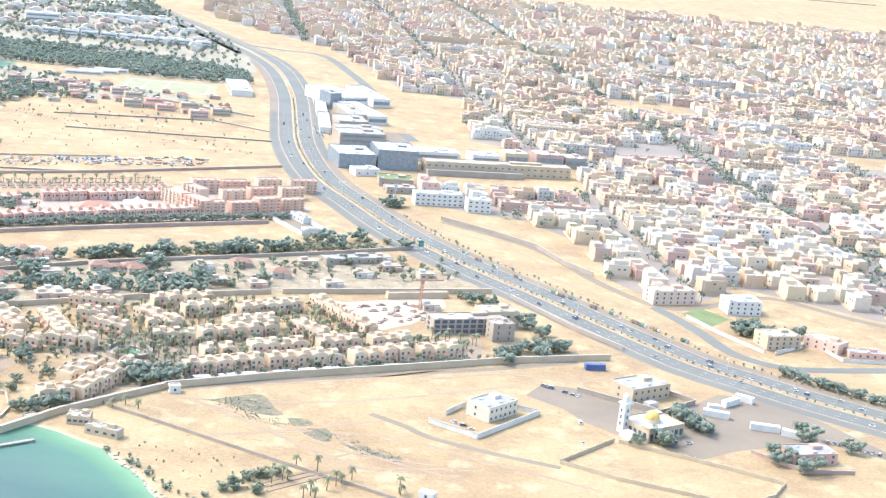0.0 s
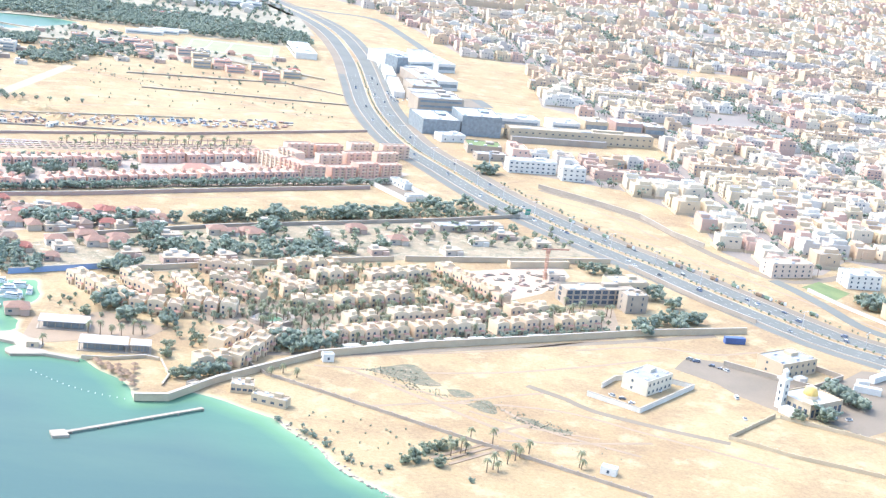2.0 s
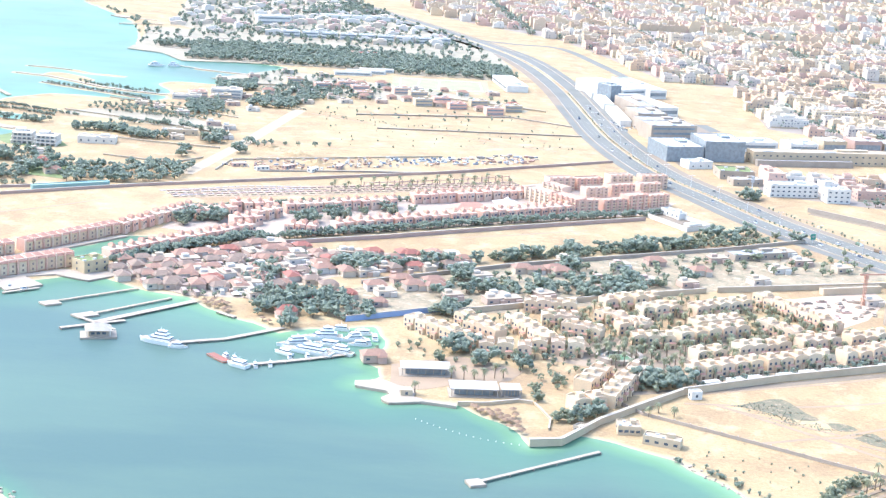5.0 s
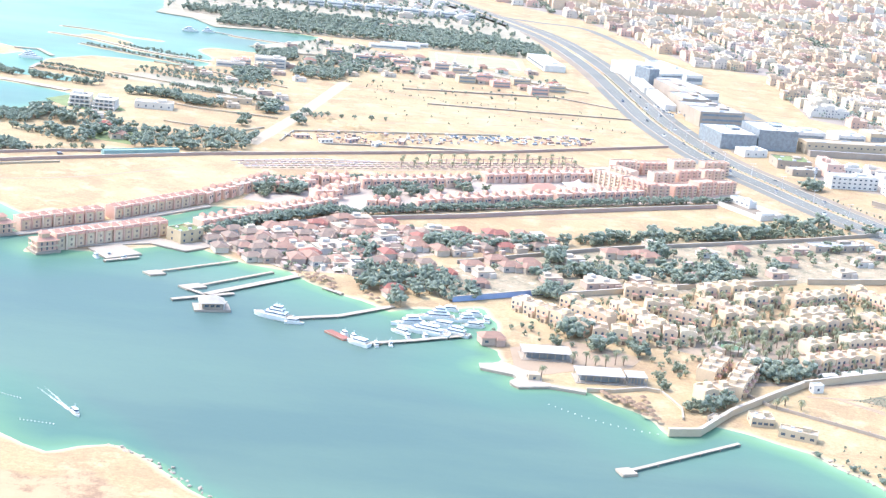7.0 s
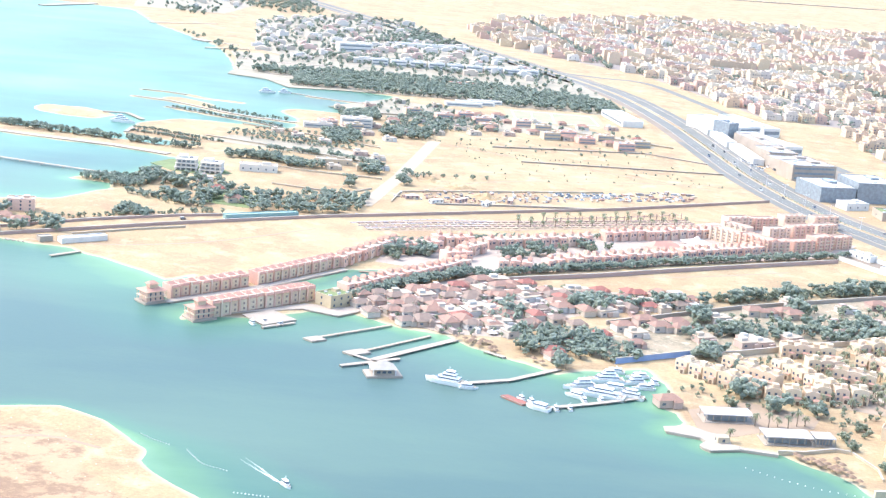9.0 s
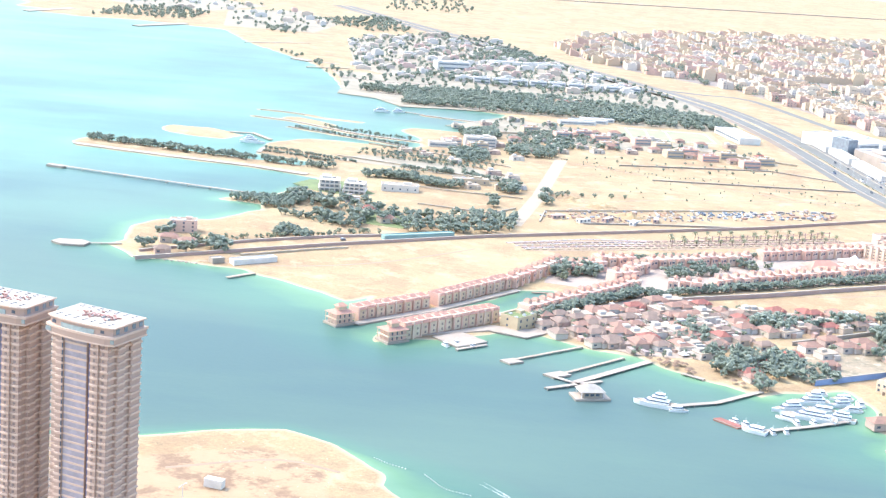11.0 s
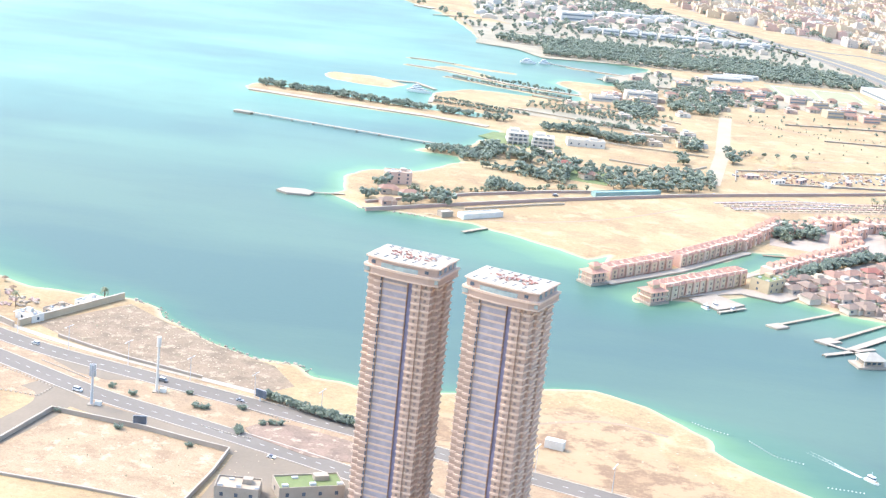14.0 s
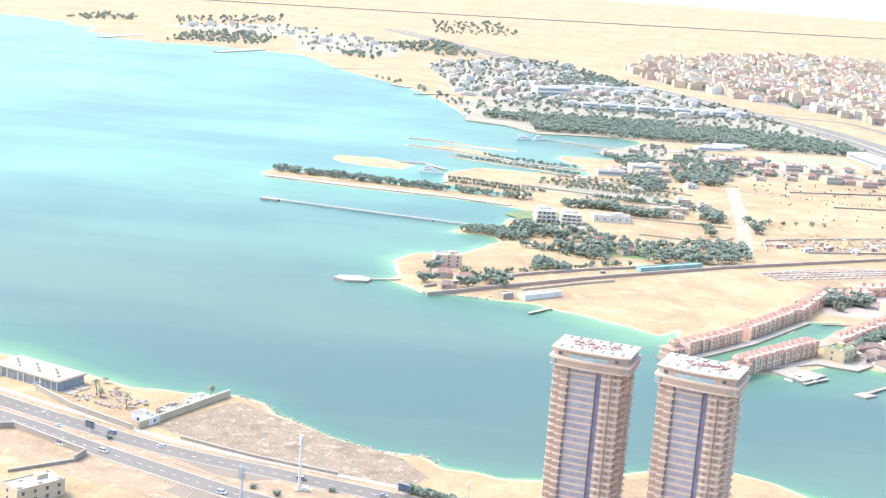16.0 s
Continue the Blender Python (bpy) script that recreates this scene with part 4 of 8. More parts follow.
    part("crown_ledge", Shape().prism([(x * 1.02, y * 1.02) for x, y in ring], top + 3.4, top + 4.5), STONEPALE, t)
    crown = part("crown_wall", Shape().prism(inner, top + 4.5, top + 8.0), STONE, t)
    part("roof_edge", Shape().prism([(x * 0.985, y * 0.985) for x, y in ring], top + 8.0, top + 8.6), STONEPALE, t)
    deck = part("roof", Shape().prism([(x * 0.955, y * 0.955) for x, y in ring], top + 8.6, top + 8.75), IVORYROOF, t)
    part("crown_glass", Shape().prism([(-10, -12.4), (-3, -13.2), (4, -13.2), (9, -12.6), (9, -12), (-10, -12)], top + 4.5, top + 6.6), PALEGLASS, crown, "curved pale glass front of the crown")
    for q in (-14.4, 13.2):
        part("crown_window", Shape().box(q, -11.5, top + 5.4, 1.9, 0.8, 1.5), GLASS, crown)
    for q in (-7, -1, 5, 10):
        part("crown_window", Shape().box(18.1, q, top + 5.0, 0.6, 2.4, 2.2), SHADOWGLASS, crown)
    for sx in (-1, 1):
        part("corner_glass", Shape().box(sx * 17.6, -11.3 + 0.3 * sx, top + 1.2, 3.0, 0.9, 1.9), PALEGLASS, t, "blue-green corner glass of the crown")
    r = random.Random(int(x))
    for _ in range(44):
        a, q = r.uniform(0, 6.28), r.random() ** 0.5
        part("roof_plant", Shape().box(0, 0, 0, r.uniform(0.4, 1.0), r.uniform(0.6, 3.2), r.uniform(0.4, 0.9)), r.choice((RUST, RUST, WALLPINK, ROOFGREY)), deck, at=spot(12 * q * math.cos(a), 1.5 + 6 * q * math.sin(a), top + 8.7, r.uniform(0, 90)))
    vent = Shape().box(0, 0, 0, 1.4, 0.8, 0.5).mesh("roof_vent", ROOFGREY)
    for i in range(7):
        for j in (-8.8, -6.4, 8.4, 10.8):
            part("roof_vent", vent, None, deck, at=spot(-15 + 5 * i, j, top + 8.7))
    return t


tower(-906, 697, -17, "tall brown stone apartment tower with blue glass bands")
tower(-857, 680, -21, "twin brown stone apartment tower with a white roof")


# ---- houses ----
def window_mesh(w, h, material=None):
    return Shape().box(0, 0, 0, w, 0.3, h).mesh("window", material or GLASS)


WIN_A, WIN_B, WIN_C = window_mesh(1.7, 1.9), window_mesh(2.6, 1.6), window_mesh(1.1, 2.4)
DOOR = Shape().box(0, 0, 0, 2.2, 0.3, 2.8).mesh("door", surface("brown_door", (0.22, 0.15, 0.10), (0.15, 0.10, 0.07), 0.3, 2.0))


def rim(shape, x0, y0, x1, y1, z, h=1.3, t=0.45):
    """A parapet round a flat roof."""
    shape.box((x0 + x1) / 2, y0 + t / 2, z, x1 - x0, t, h).box((x0 + x1) / 2, y1 - t / 2, z, x1 - x0, t, h)
    return shape.box(x0 + t / 2, (y0 + y1) / 2, z, t, y1 - y0 - 2 * t, h).box(x1 - t / 2, (y0 + y1) / 2, z, t, y1 - y0 - 2 * t, h)


def villa_proto(rng, w, d, h, storeys, label):
    v = thing("villa", 0, 0, 0, label, "house", "villas of the quarter")
    body = Shape().box(0, 0, -0.3, w, d, h + 0.3)
    rim(body, -w / 2, -d / 2, w / 2, d / 2, h)
    uw, ud = w * rng.uniform(0.4, 0.7), d * rng.uniform(0.4, 0.65)
    ux, uy = rng.choice((-1, 1)) * (w - uw) / 2 * 0.9, (d - ud) / 2 * 0.8
    body.box(ux, uy, h, uw, ud, 3.6)
    rim(body, ux - uw / 2, uy - ud / 2, ux + uw / 2, uy + ud / 2, h + 3.6, 0.8)
    if rng.random() < 0.6:
        body.box(rng.choice((-1, 1)) * w * 0.28, -d / 2 - 0.8, -0.3, w * 0.28, 1.6, h + 0.9)
    if rng.random() < 0.5:
        body.box(-w / 2 - 0.6, 0, -0.3, 1.2, d * 0.4, h * 0.9)
    part("body", body, CITY, v)
    part("flat_roof", Shape().box(0, 0, h, w - 1, d - 1, 0.25).box(ux, uy, h + 3.6, uw - 1, ud - 1, 0.2), rng.choice((ROOFSAND, ROOFWHITE, ROOFSAND, ROOFGREY)), v)
    part("water_tank", Shape().cone(-ux * 0.8, -uy * 0.4, h + 0.25, 1.1, 1.1, 1.9, 8), WHITE, v, "white plastic water tank")
    step = h / storeys
    for i in range(2):
        f = i % storeys
        part("window", rng.choice((WIN_A, WIN_B, WIN_C)), None, v, at=spot((i - 0.5) * w / 2, -d / 2 - 0.05, f * step + step * 0.35))
    part("window", WIN_B, None, v, at=spot(0, -d / 2 - 0.05, (storeys - 1) * step + step * 0.35))
    part("window", WIN_A, None, v, at=spot(-w / 2 - 0.05, d * rng.uniform(-0.3, 0.3), step * 0.35, 90))
    wallh = Shape()
    rim(wallh, -w / 2 - 2.2, -d / 2 - 3.2, w / 2 + 2.2, d / 2 + 2.0, -0.3, 3.2)
    part("garden_wall", wallh, WALLBEIGE, v)
    return v


hr = random.Random(21)
VILLAS = Kind([villa_proto(hr, hr.uniform(20, 26), hr.uniform(17, 21), hr.uniform(9.5, 14), hr.choice((2, 2, 3)), l) for l in (
    "cream two-storey villa with a flat roof", "pale pastel villa with a roof room", "sand-coloured flat-roofed house with a parapet", "light rendered villa behind a garden wall", "pastel block house with small windows",
    "pale three-storey house with a white water tank", "plain flat-roofed villa with a set-back upper floor", "beige rendered town house", "light stuccoed villa with a stair room", "warm cream block of flats")])

QUARTER = [(225, 1397), (262, 1417), (300, 1482), (350, 1462), (430, 1412), (520, 1385), (800, 1370), (3000, 1350), (3000, 5300), (330, 5200), (-292, 4555), (-573, 4221), (-665, 3860), (-640, 3640), (-575, 3480), (-500, 3370), (-400, 3260), (-290, 3150), (-215, 2960), (-100, 2620), (10, 2600), (20, 2190),
           (175, 2100), (172, 1890), (140, 1830), (-48, 1800), (-44, 1722), (90, 1688), (162, 1590), (170, 1460), (213, 1395)]
GAPS = [[(-140, 2180), (10, 2190), (20, 2600), (-120, 2600)], [(260, 2640), (440, 2630), (415, 2800), (265, 2790)], [(-30, 1712), (20, 1725), (15, 1760), (-40, 1750)],
        [(600, 2300), (760, 2330), (740, 2430), (590, 2400)], [(150, 3300), (420, 3350), (400, 3450), (140, 3400)], [(520, 1640), (600, 1650), (590, 1700), (515, 1690)],
        [(300, 3900), (900, 3950), (880, 4080), (290, 4010)], [(900, 3200), (1150, 3230), (1140, 3330), (890, 3300)]]
QA = radians(10.3)
UX, UY, VX, VY = math.cos(QA), math.sin(QA), -math.sin(QA), math.cos(QA)
# one sheet: street asphalt, with the shade between houses put into its colour
plot([(max(x, -720), min(y, 4620 + 0.18 * max(0, x))) for x, y in QUARTER], 0.04, surface("street_ground", (0.30, 0.25, 0.205), (0.215, 0.185, 0.16), 0.01, 0.2), "street_ground", "dusty grey streets, darkened for shade between the houses", "street")
for n, g in enumerate(GAPS):
    plot(g, 0.12, SAND, f"empty_plot_{n + 1}", "bare sandy building plot among the houses", "ground")
far, farroof, farwin, fargear, yard = Shape(), Shape(), Shape(), Shape(), Shape()
street_trees = []
count = 0


def far_house(x, y, w, d, h, a, rooms):
    """One house or terrace of the wide quarter: body, parapet, roof rooms, a porch and rows of windows."""
    c, s = math.cos(a), math.sin(a)

    def at(ox, oy):
        return x + c * ox - s * oy, y + s * ox + c * oy

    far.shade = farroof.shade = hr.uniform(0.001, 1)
    far.tub(x, y, -0.3, w, d, h + 1.5, a)
    farroof.box(x, y, h - 0.1, w - 1.4, d - 1.4, 0.12, a)
    if rooms == 1:
        side = hr.choice((-1, 1))
        far.tub(*at(side * w * 0.33, -d * hr.uniform(0.3, 0.5)), -0.3, w * hr.uniform(0.35, 0.6), d * 0.5, h * hr.uniform(0.5, 0.92), a, 1.0)
        far.tub(*at(-side * w * 0.24, d * 0.22), h - 0.1, w * hr.uniform(0.4, 0.5), d * hr.uniform(0.4, 0.55), hr.uniform(3.4, 5.2), a, 0.9)
    else:
        for q in range(rooms):
            far.tub(*at(((q + 0.5) / rooms - 0.5) * w, -d / 2 - 0.6), -0.3, w / rooms * 0.45, 2.6, h * 0.75, a, 0.6)
    for q in range(rooms):
        ox, oy = ((q + 0.5) / rooms - 0.5) * w + hr.uniform(-0.15, 0.15) * w / rooms, hr.uniform(-0.1, 0.2) * d
        far.tub(*at(ox, oy), h - 0.1, w / rooms * hr.uniform(0.25, 0.45), d * hr.uniform(0.25, 0.4), hr.uniform(2.6, 4.0), a, 0.6)
        if hr.random() < 0.5:
            far.box(*at(ox, -d * 0.5), -0.3, w / rooms * 0.3, 2.4, h * hr.uniform(0.3, 0.7), a)
        for _ in range(hr.randrange(3)):
            fargear.box(*at(ox + w / rooms * hr.uniform(-0.4, 0.4), d * hr.uniform(-0.42, 0.0)), h, hr.uniform(1.2, 2.4), hr.uniform(1.2, 2.2), hr.uniform(0.9, 2.0), a)
    if y < 3300:
        n = max(3, round(w / 5))
        for f in range(2 if h < 11.5 else 3):
            z = h * (0.14 + (0.45 if h < 11.5 else 0.31) * f)
            for q in range(n):
                if hr.random() < 0.8:
                    farwin.box(*at(((q + 0.5) / n - 0.5) * w + hr.uniform(-0.5, 0.5), -d / 2 - 0.1), z, hr.choice((1.3, 1.8, 2.6)), 0.3, hr.choice((1.6, 2.0, 2.6)), a)
            for q in (-0.3, 0.05, 0.33):
                if hr.random() < 0.7:
                    farwin.box(*at(-w / 2 - 0.1, q * d), z, 0.3, 1.9, 2.0, a)
        # a yard wall towards the street
        yard.box(*at(0, -d / 2 - 4.2), -0.3, w + 3, 0.5, 2.6, a)
        if hr.random() < 0.45:
            yard.box(*at(hr.uniform(-0.3, 0.3) * w, -d / 2 - 2.4), 2.0, w * 0.3, 3.6, 0.3, a)


runs = {}
for i in range(-45, 115):
    for j in range(0, 104):
        u = i * 29.0 + hr.uniform(-1.5, 1.5)
        v = 1250 + (j // 2) * 69 + (j % 2) * 27 + hr.uniform(-1.5, 1.5)
        x, y = u * UX + v * VX + 250, u * UY + v * VY - 60
        if not inside(x, y, QUARTER) or any(inside(x, y, g) for g in GAPS) or x > 0.42 * y + 80 or near_line(x, y, HWY) < 50:
            continue
        if i % 9 == 0:
            for _ in range(6 if i % 18 == 0 else 2):
                street_trees.append((x + hr.uniform(-10, 10), y + hr.uniform(-17, 17)))
            continue
        if j % 2 == 0 and hr.random() < 0.45:
            street_trees.append((x + hr.uniform(-12, 12), y - 16 + hr.uniform(-2, 2)))
        chance = hr.random()
        if y > 2050 and noise.noise(Vector((x * 0.006, y * 0.006, 3.0))) > 0.36:
            continue
        if chance < 0.09:
            street_trees.extend((x + hr.uniform(-11, 11), y + hr.uniform(-9, 9)) for _ in range(4))
            continue
        if chance < 0.13:
            continue
        if y < 1720 and x < 0.33 * y + 20 and count < 115:
            VILLAS.put(hr.randrange(10), x, y, 10.3 + hr.choice((0, 0, 0, 90, -90)) + hr.uniform(-2, 2))
            count += 1
            continue
        key = ((i % 9) // 4, i // 9, j)
        if key not in runs:
            runs[key] = hr.random()
        if runs[key] < 0.24:
            if (i % 9) % 4 == 1:
                far_house(x + 43 * UX, y + 43 * UY, 110, hr.uniform(17, 21), hr.uniform(10, 14), QA, 6)
            continue
        w, d, h, a = hr.uniform(19, 27.5), hr.uniform(17, 24), hr.uniform(9.5, 14), QA + radians(hr.choice((0, 0, 90)) + hr.uniform(-2, 2))
        x, y = x + hr.uniform(-2.5, 2.5), y + hr.uniform(-3, 3)
        big = hr.random()
        if big < 0.05:
            w, d, h = w * 1.7, d * 1.1, h * 1.3
        elif big < 0.10:
            h = h * 1.6
        far_house(x, y, w, d, h, a, 1)
quarter = tagged(new("far_houses"), "pale flat-roofed houses of the wide quarter beyond", "houses", kind="stuff")
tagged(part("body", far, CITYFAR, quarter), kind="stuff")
FARROOF = painted("far_roofs", [(0.50, 0.38, 0.26), (0.53, 0.42, 0.30), (0.44, 0.33, 0.235), (0.55, 0.47, 0.38), (0.48, 0.345, 0.255), (0.37, 0.33, 0.30)], island=True)
tagged(part("yard_wall", yard, WALLBEIGE, quarter), kind="stuff")
tagged(part("roof_unit", fargear, ROOFWHITE, quarter), kind="stuff")
tagged(part("flat_roof", farroof, FARROOF, quarter), kind="stuff")
tagged(part("window", farwin, glassy("far_window_glass", (0.17, 0.18, 0.21), 0.2), quarter), kind="stuff")
grove("street_trees", street_trees, "dusty street trees between the houses", True, 9, 14, 2)
# scattered houses of the coast beyond the dark groves
coast, coastroof = Shape(), Shape()
cr = random.Random(5)
COAST_QUARTER = [(-760, 2860), (-560, 2830), (-420, 2880), (-480, 3060), (-600, 3240), (-664, 3400), (-740, 3600), (-830, 3860), (-965, 3893), (-1100, 3650), (-1160, 3560), (-1115, 3300), (-1055, 2960), (-960, 2860)]
COAST_OUTSKIRTS = [(-1570, 4100), (-1400, 4250), (-1230, 3960), (-1250, 3620), (-1470, 3610)]
COAST_HAMLET = [(-1930, 4100), (-1650, 4420), (-1500, 4320), (-1590, 4010), (-1800, 3980)]
for x, y in fill(COAST_QUARTER, 60, 8) + fill(COAST_OUTSKIRTS, 105, 9) + fill(COAST_HAMLET, 110, 10):
    if near_line(x, y, HWY) < 45:
        continue
    w, d, h, a = cr.uniform(14, 34), cr.uniform(10, 20), cr.uniform(5, 10), radians(cr.choice((12, 12, 20, 30)))
    coast.shade = cr.uniform(0.001, 1)
    coast.tub(x, y, -0.3, w, d, h + 0.6, a, 0.8)
    coast.box(x + cr.uniform(-3, 3), y + cr.uniform(-2, 2), h - 0.3, w * 0.5, d * 0.5, 3, a)
    coastroof.box(x, y, h - 0.3, w - 1, d - 1, 0.15, a)
coastal = tagged(new("coast_houses"), "pale houses along the far shore", "houses", kind="stuff")
tagged(part("body", coast, painted("coast_paint", [(0.74, 0.69, 0.62), (0.70, 0.60, 0.49), (0.70, 0.50, 0.42), (0.72, 0.67, 0.60), (0.64, 0.53, 0.42)], island="house"), coastal), kind="stuff")
tagged(part("flat_roof", coastroof, FARROOF, coastal), kind="stuff")


# ---- row houses of the beige compound ----
def arch_top(shape, x0, x1, y0, y1, z0, low, high, n=6):
    """A wall from x0 to x1 whose top edge bows up in the middle."""
    xs = [x0 + (x1 - x0) * i / n for i in range(n + 1)]
    zs = [low + (high - low) * math.sin(math.pi * i / n) for i in range(n + 1)]
    v = [(x, y0, z) for x, z in zip(xs, zs)] + [(x, y1, z) for x, z in zip(xs, zs)]
    v += [(x0, y0, z0), (x1, y0, z0), (x0, y1, z0), (x1, y1, z0)]
    m = n + 1
    f = [(i, i + m, i + m + 1, i + 1) for i in range(n)]
    f += [tuple([2 * m, 2 * m + 1] + list(range(n, -1, -1))), tuple([2 * m + 3, 2 * m + 2] + list(range(m, 2 * m))), (2 * m, 0, m, 2 * m + 2), (2 * m + 1, 2 * m + 3, 2 * m - 1, n), (2 * m, 2 * m + 2, 2 * m + 3, 2 * m + 1)]
    return shape.add(v, f)


CREAM = painted("compound_render", [(0.72, 0.56, 0.37), (0.75, 0.60, 0.42), (0.69, 0.51, 0.34), (0.72, 0.53, 0.37)])


def row_house_proto(rng, w, d, h, label):
    v = thing("row_house", 0, 0, 0, label, "house", "row houses of the beige compound")
    body = Shape().box(0, 0, -0.3, w, d, h + 0.3)
    arch_top(body, -w / 2, w / 2, -d / 2 - 0.25, -d / 2 + 0.35, h * 0.5, h + 0.7, h + 2.2)
    arch_top(body, -w / 2, w / 2, d / 2 - 0.35, d / 2 + 0.25, h * 0.5, h + 0.7, h + 1.8)
    body.box(-w / 2 + 0.25, 0, h, 0.5, d - 0.8, 1.0).box(w * 0.2, d * 0.15, h, w * 0.4, d * 0.35, 3.0)
    body.box(w * 0.25, -d / 2 - 1.2, -0.3, w * 0.4, 2.4, h * 0.55)
    part("body", body, CREAM, v)
    part("flat_roof", Shape().box(0, 0, h, w - 1, d - 1, 0.25), ROOFSAND, v)
    part("tile_ledge", Shape().hip(w * 0.25, -d / 2 - 1.0, h * 0.55 - 0.3, w * 0.5, 3.6, 1.1), TERRACOTTA, v, "terracotta tiled porch roof")
    for q, s in ((-0.3, 0.62), (0.12, 0.62), (-0.28, 0.18)):
        part("window", WIN_A, None, v, at=spot(q * w, -d / 2 - 0.3, s * h))
    part("door", DOOR, None, v, at=spot(w * 0.25, -d / 2 - 2.45, 0))
    return v


rr = random.Random(31)
ROWHOUSES = Kind([row_house_proto(rr, w, 13, h, l) for w, h, l in ((11.5, 8.2, "beige row house with a bowed parapet"), (12, 9.4, "cream row house with a tiled porch"), (10.5, 8.6, "sand-coloured terrace house with roof units"))])


def house_row(kind, a, b, n, back=6.5, flip=False):
    """n houses shoulder to shoulder along the line from a to b, which is their front."""
    (ax, ay), (bx, by) = a, b
    turn = math.degrees(math.atan2(by - ay, bx - ax))
    size = math.hypot(bx - ax, by - ay)
    nx, ny = -(by - ay) / size * back, (bx - ax) / size * back
    for i in range(n):
        f = (i + 0.5) / n
        kind.put(rr.randrange(3), ax + (bx - ax) * f + nx + rr.uniform(-0.4, 0.4), ay + (by - ay) * f + ny + rr.uniform(-0.8, 0.8), turn)


for a, b, n in (((-182, 1049), (-126, 1081), 5), ((-124, 1082), (-70, 1109), 5), ((-62, 1112), (-15, 1141), 4), ((-184, 1128), (-127, 1163), 5), ((-165, 1206), (-116, 1240), 5), ((-114, 1262), (-58, 1188), 7),
                ((-220, 1114), (-188, 1121), 3), ((-397, 1120), (-338, 1071), 6), ((-337, 1067), (-295, 1067), 3), ((-320, 1145), (-289, 1091), 5), ((-297, 1083), (-258, 1082), 3), ((-305, 1184), (-263, 1185), 4),
                ((-250, 1175), (-211, 1144), 4), ((-239, 976), (-213, 1046), 6), ((-266, 962), (-243, 975), 2), ((-255, 1000), (-238, 1040), 3), ((-275, 1130), (-245, 1120), 3), ((-120, 1180), (-85, 1150), 4), ((-240, 1205), (-190, 1232), 4), ((-350, 1118), (-325, 1098), 3), ((-232, 1140), (-205, 1150), 2), ((-95, 1240), (-70, 1205), 3),
                ((-10, 1143), (24, 1161), 3), ((-176, 1085), (-150, 1100), 2), ((-140, 1106), (-100, 1128), 4), ((-90, 1133), (-58, 1150), 3), ((-50, 1154), (-16, 1172), 3), ((-168, 1160), (-130, 1184), 4), ((-210, 1188), (-176, 1208), 3), ((-290, 1150), (-262, 1152), 3), ((-360, 1140), (-338, 1122), 2)):
    house_row(ROWHOUSES, a, b, n)


# ---- pink estate ----
PINK = painted("pink_render", [(0.74, 0.47, 0.36), (0.76, 0.52, 0.40), (0.71, 0.43, 0.33), (0.75, 0.56, 0.43)])


def tiled_house_proto(rng, w, d, h, label, group):
    v = thing("tiled_house", 0, 0, 0, label, "house", group)
    part("body", Shape().box(0, 0, -0.3, w, d, h + 0.9), PINK, v)
    part("porch", Shape().box(-w * 0.25, -d / 2 - 0.9, -0.3, w * 0.42, 1.8, h * 0.95), PINK, v)
    part("stair_room", Shape().box(w * 0.25, d * 0.1, h + 0.6, w * 0.42, d * 0.5, 2.2), PINK, v)
    part("tiled_roof", Shape().hip(w * 0.25, d * 0.1, h + 2.8, w * 0.5, d * 0.6, 2.0), TERRACOTTA, v, "terracotta hipped roof")
    part("porch_roof", Shape().hip(-w * 0.25, -d / 2 - 0.7, h * 0.95 - 0.3, w * 0.48, 3.0, 1.3), TERRACOTTA, v, "terracotta porch roof")
    part("window", WIN_C, None, v, at=spot(-w * 0.25, -d / 2 - 1.85, 0.5 * h))
    part("window", WIN_B, None, v, at=spot(w * 0.25, -d / 2 - 0.05, 0.55 * h))
    return v


PINKROW = Kind([tiled_house_proto(rr, w, 12, h, l, "terraces of the pink estate") for w, h, l in (
    (9.5, 9.0, "pink terrace house with a terracotta roof"), (9.5, 9.8, "pink row house with tiled porch"), (9.0, 8.6, "rose rendered town house with a roof terrace"))])
for a, b, n in (((-549, 1454), (-443, 1512), 12), ((-430, 1538), (-387, 1562), 5), ((-385, 1561), (-314, 1605), 8), ((-568, 1413), (-548, 1440), 3), ((-537, 1375), (-505, 1372), 3),
                ((-490, 1392), (-359, 1483), 15), ((-357, 1484), (-255, 1552), 12), ((-676, 1327), (-631, 1421), 9), ((-661, 1234), (-596, 1318), 10), ((-596, 1318), (-560, 1366), 6), ((-628, 1400), (-590, 1425), 4), ((-585, 1380), (-560, 1400), 3), ((-600, 1440), (-560, 1462), 4)):
    house_row(PINKROW, a, b, n)


FLATWIN = window_mesh(2.2, 1.3, DIMGLASS)


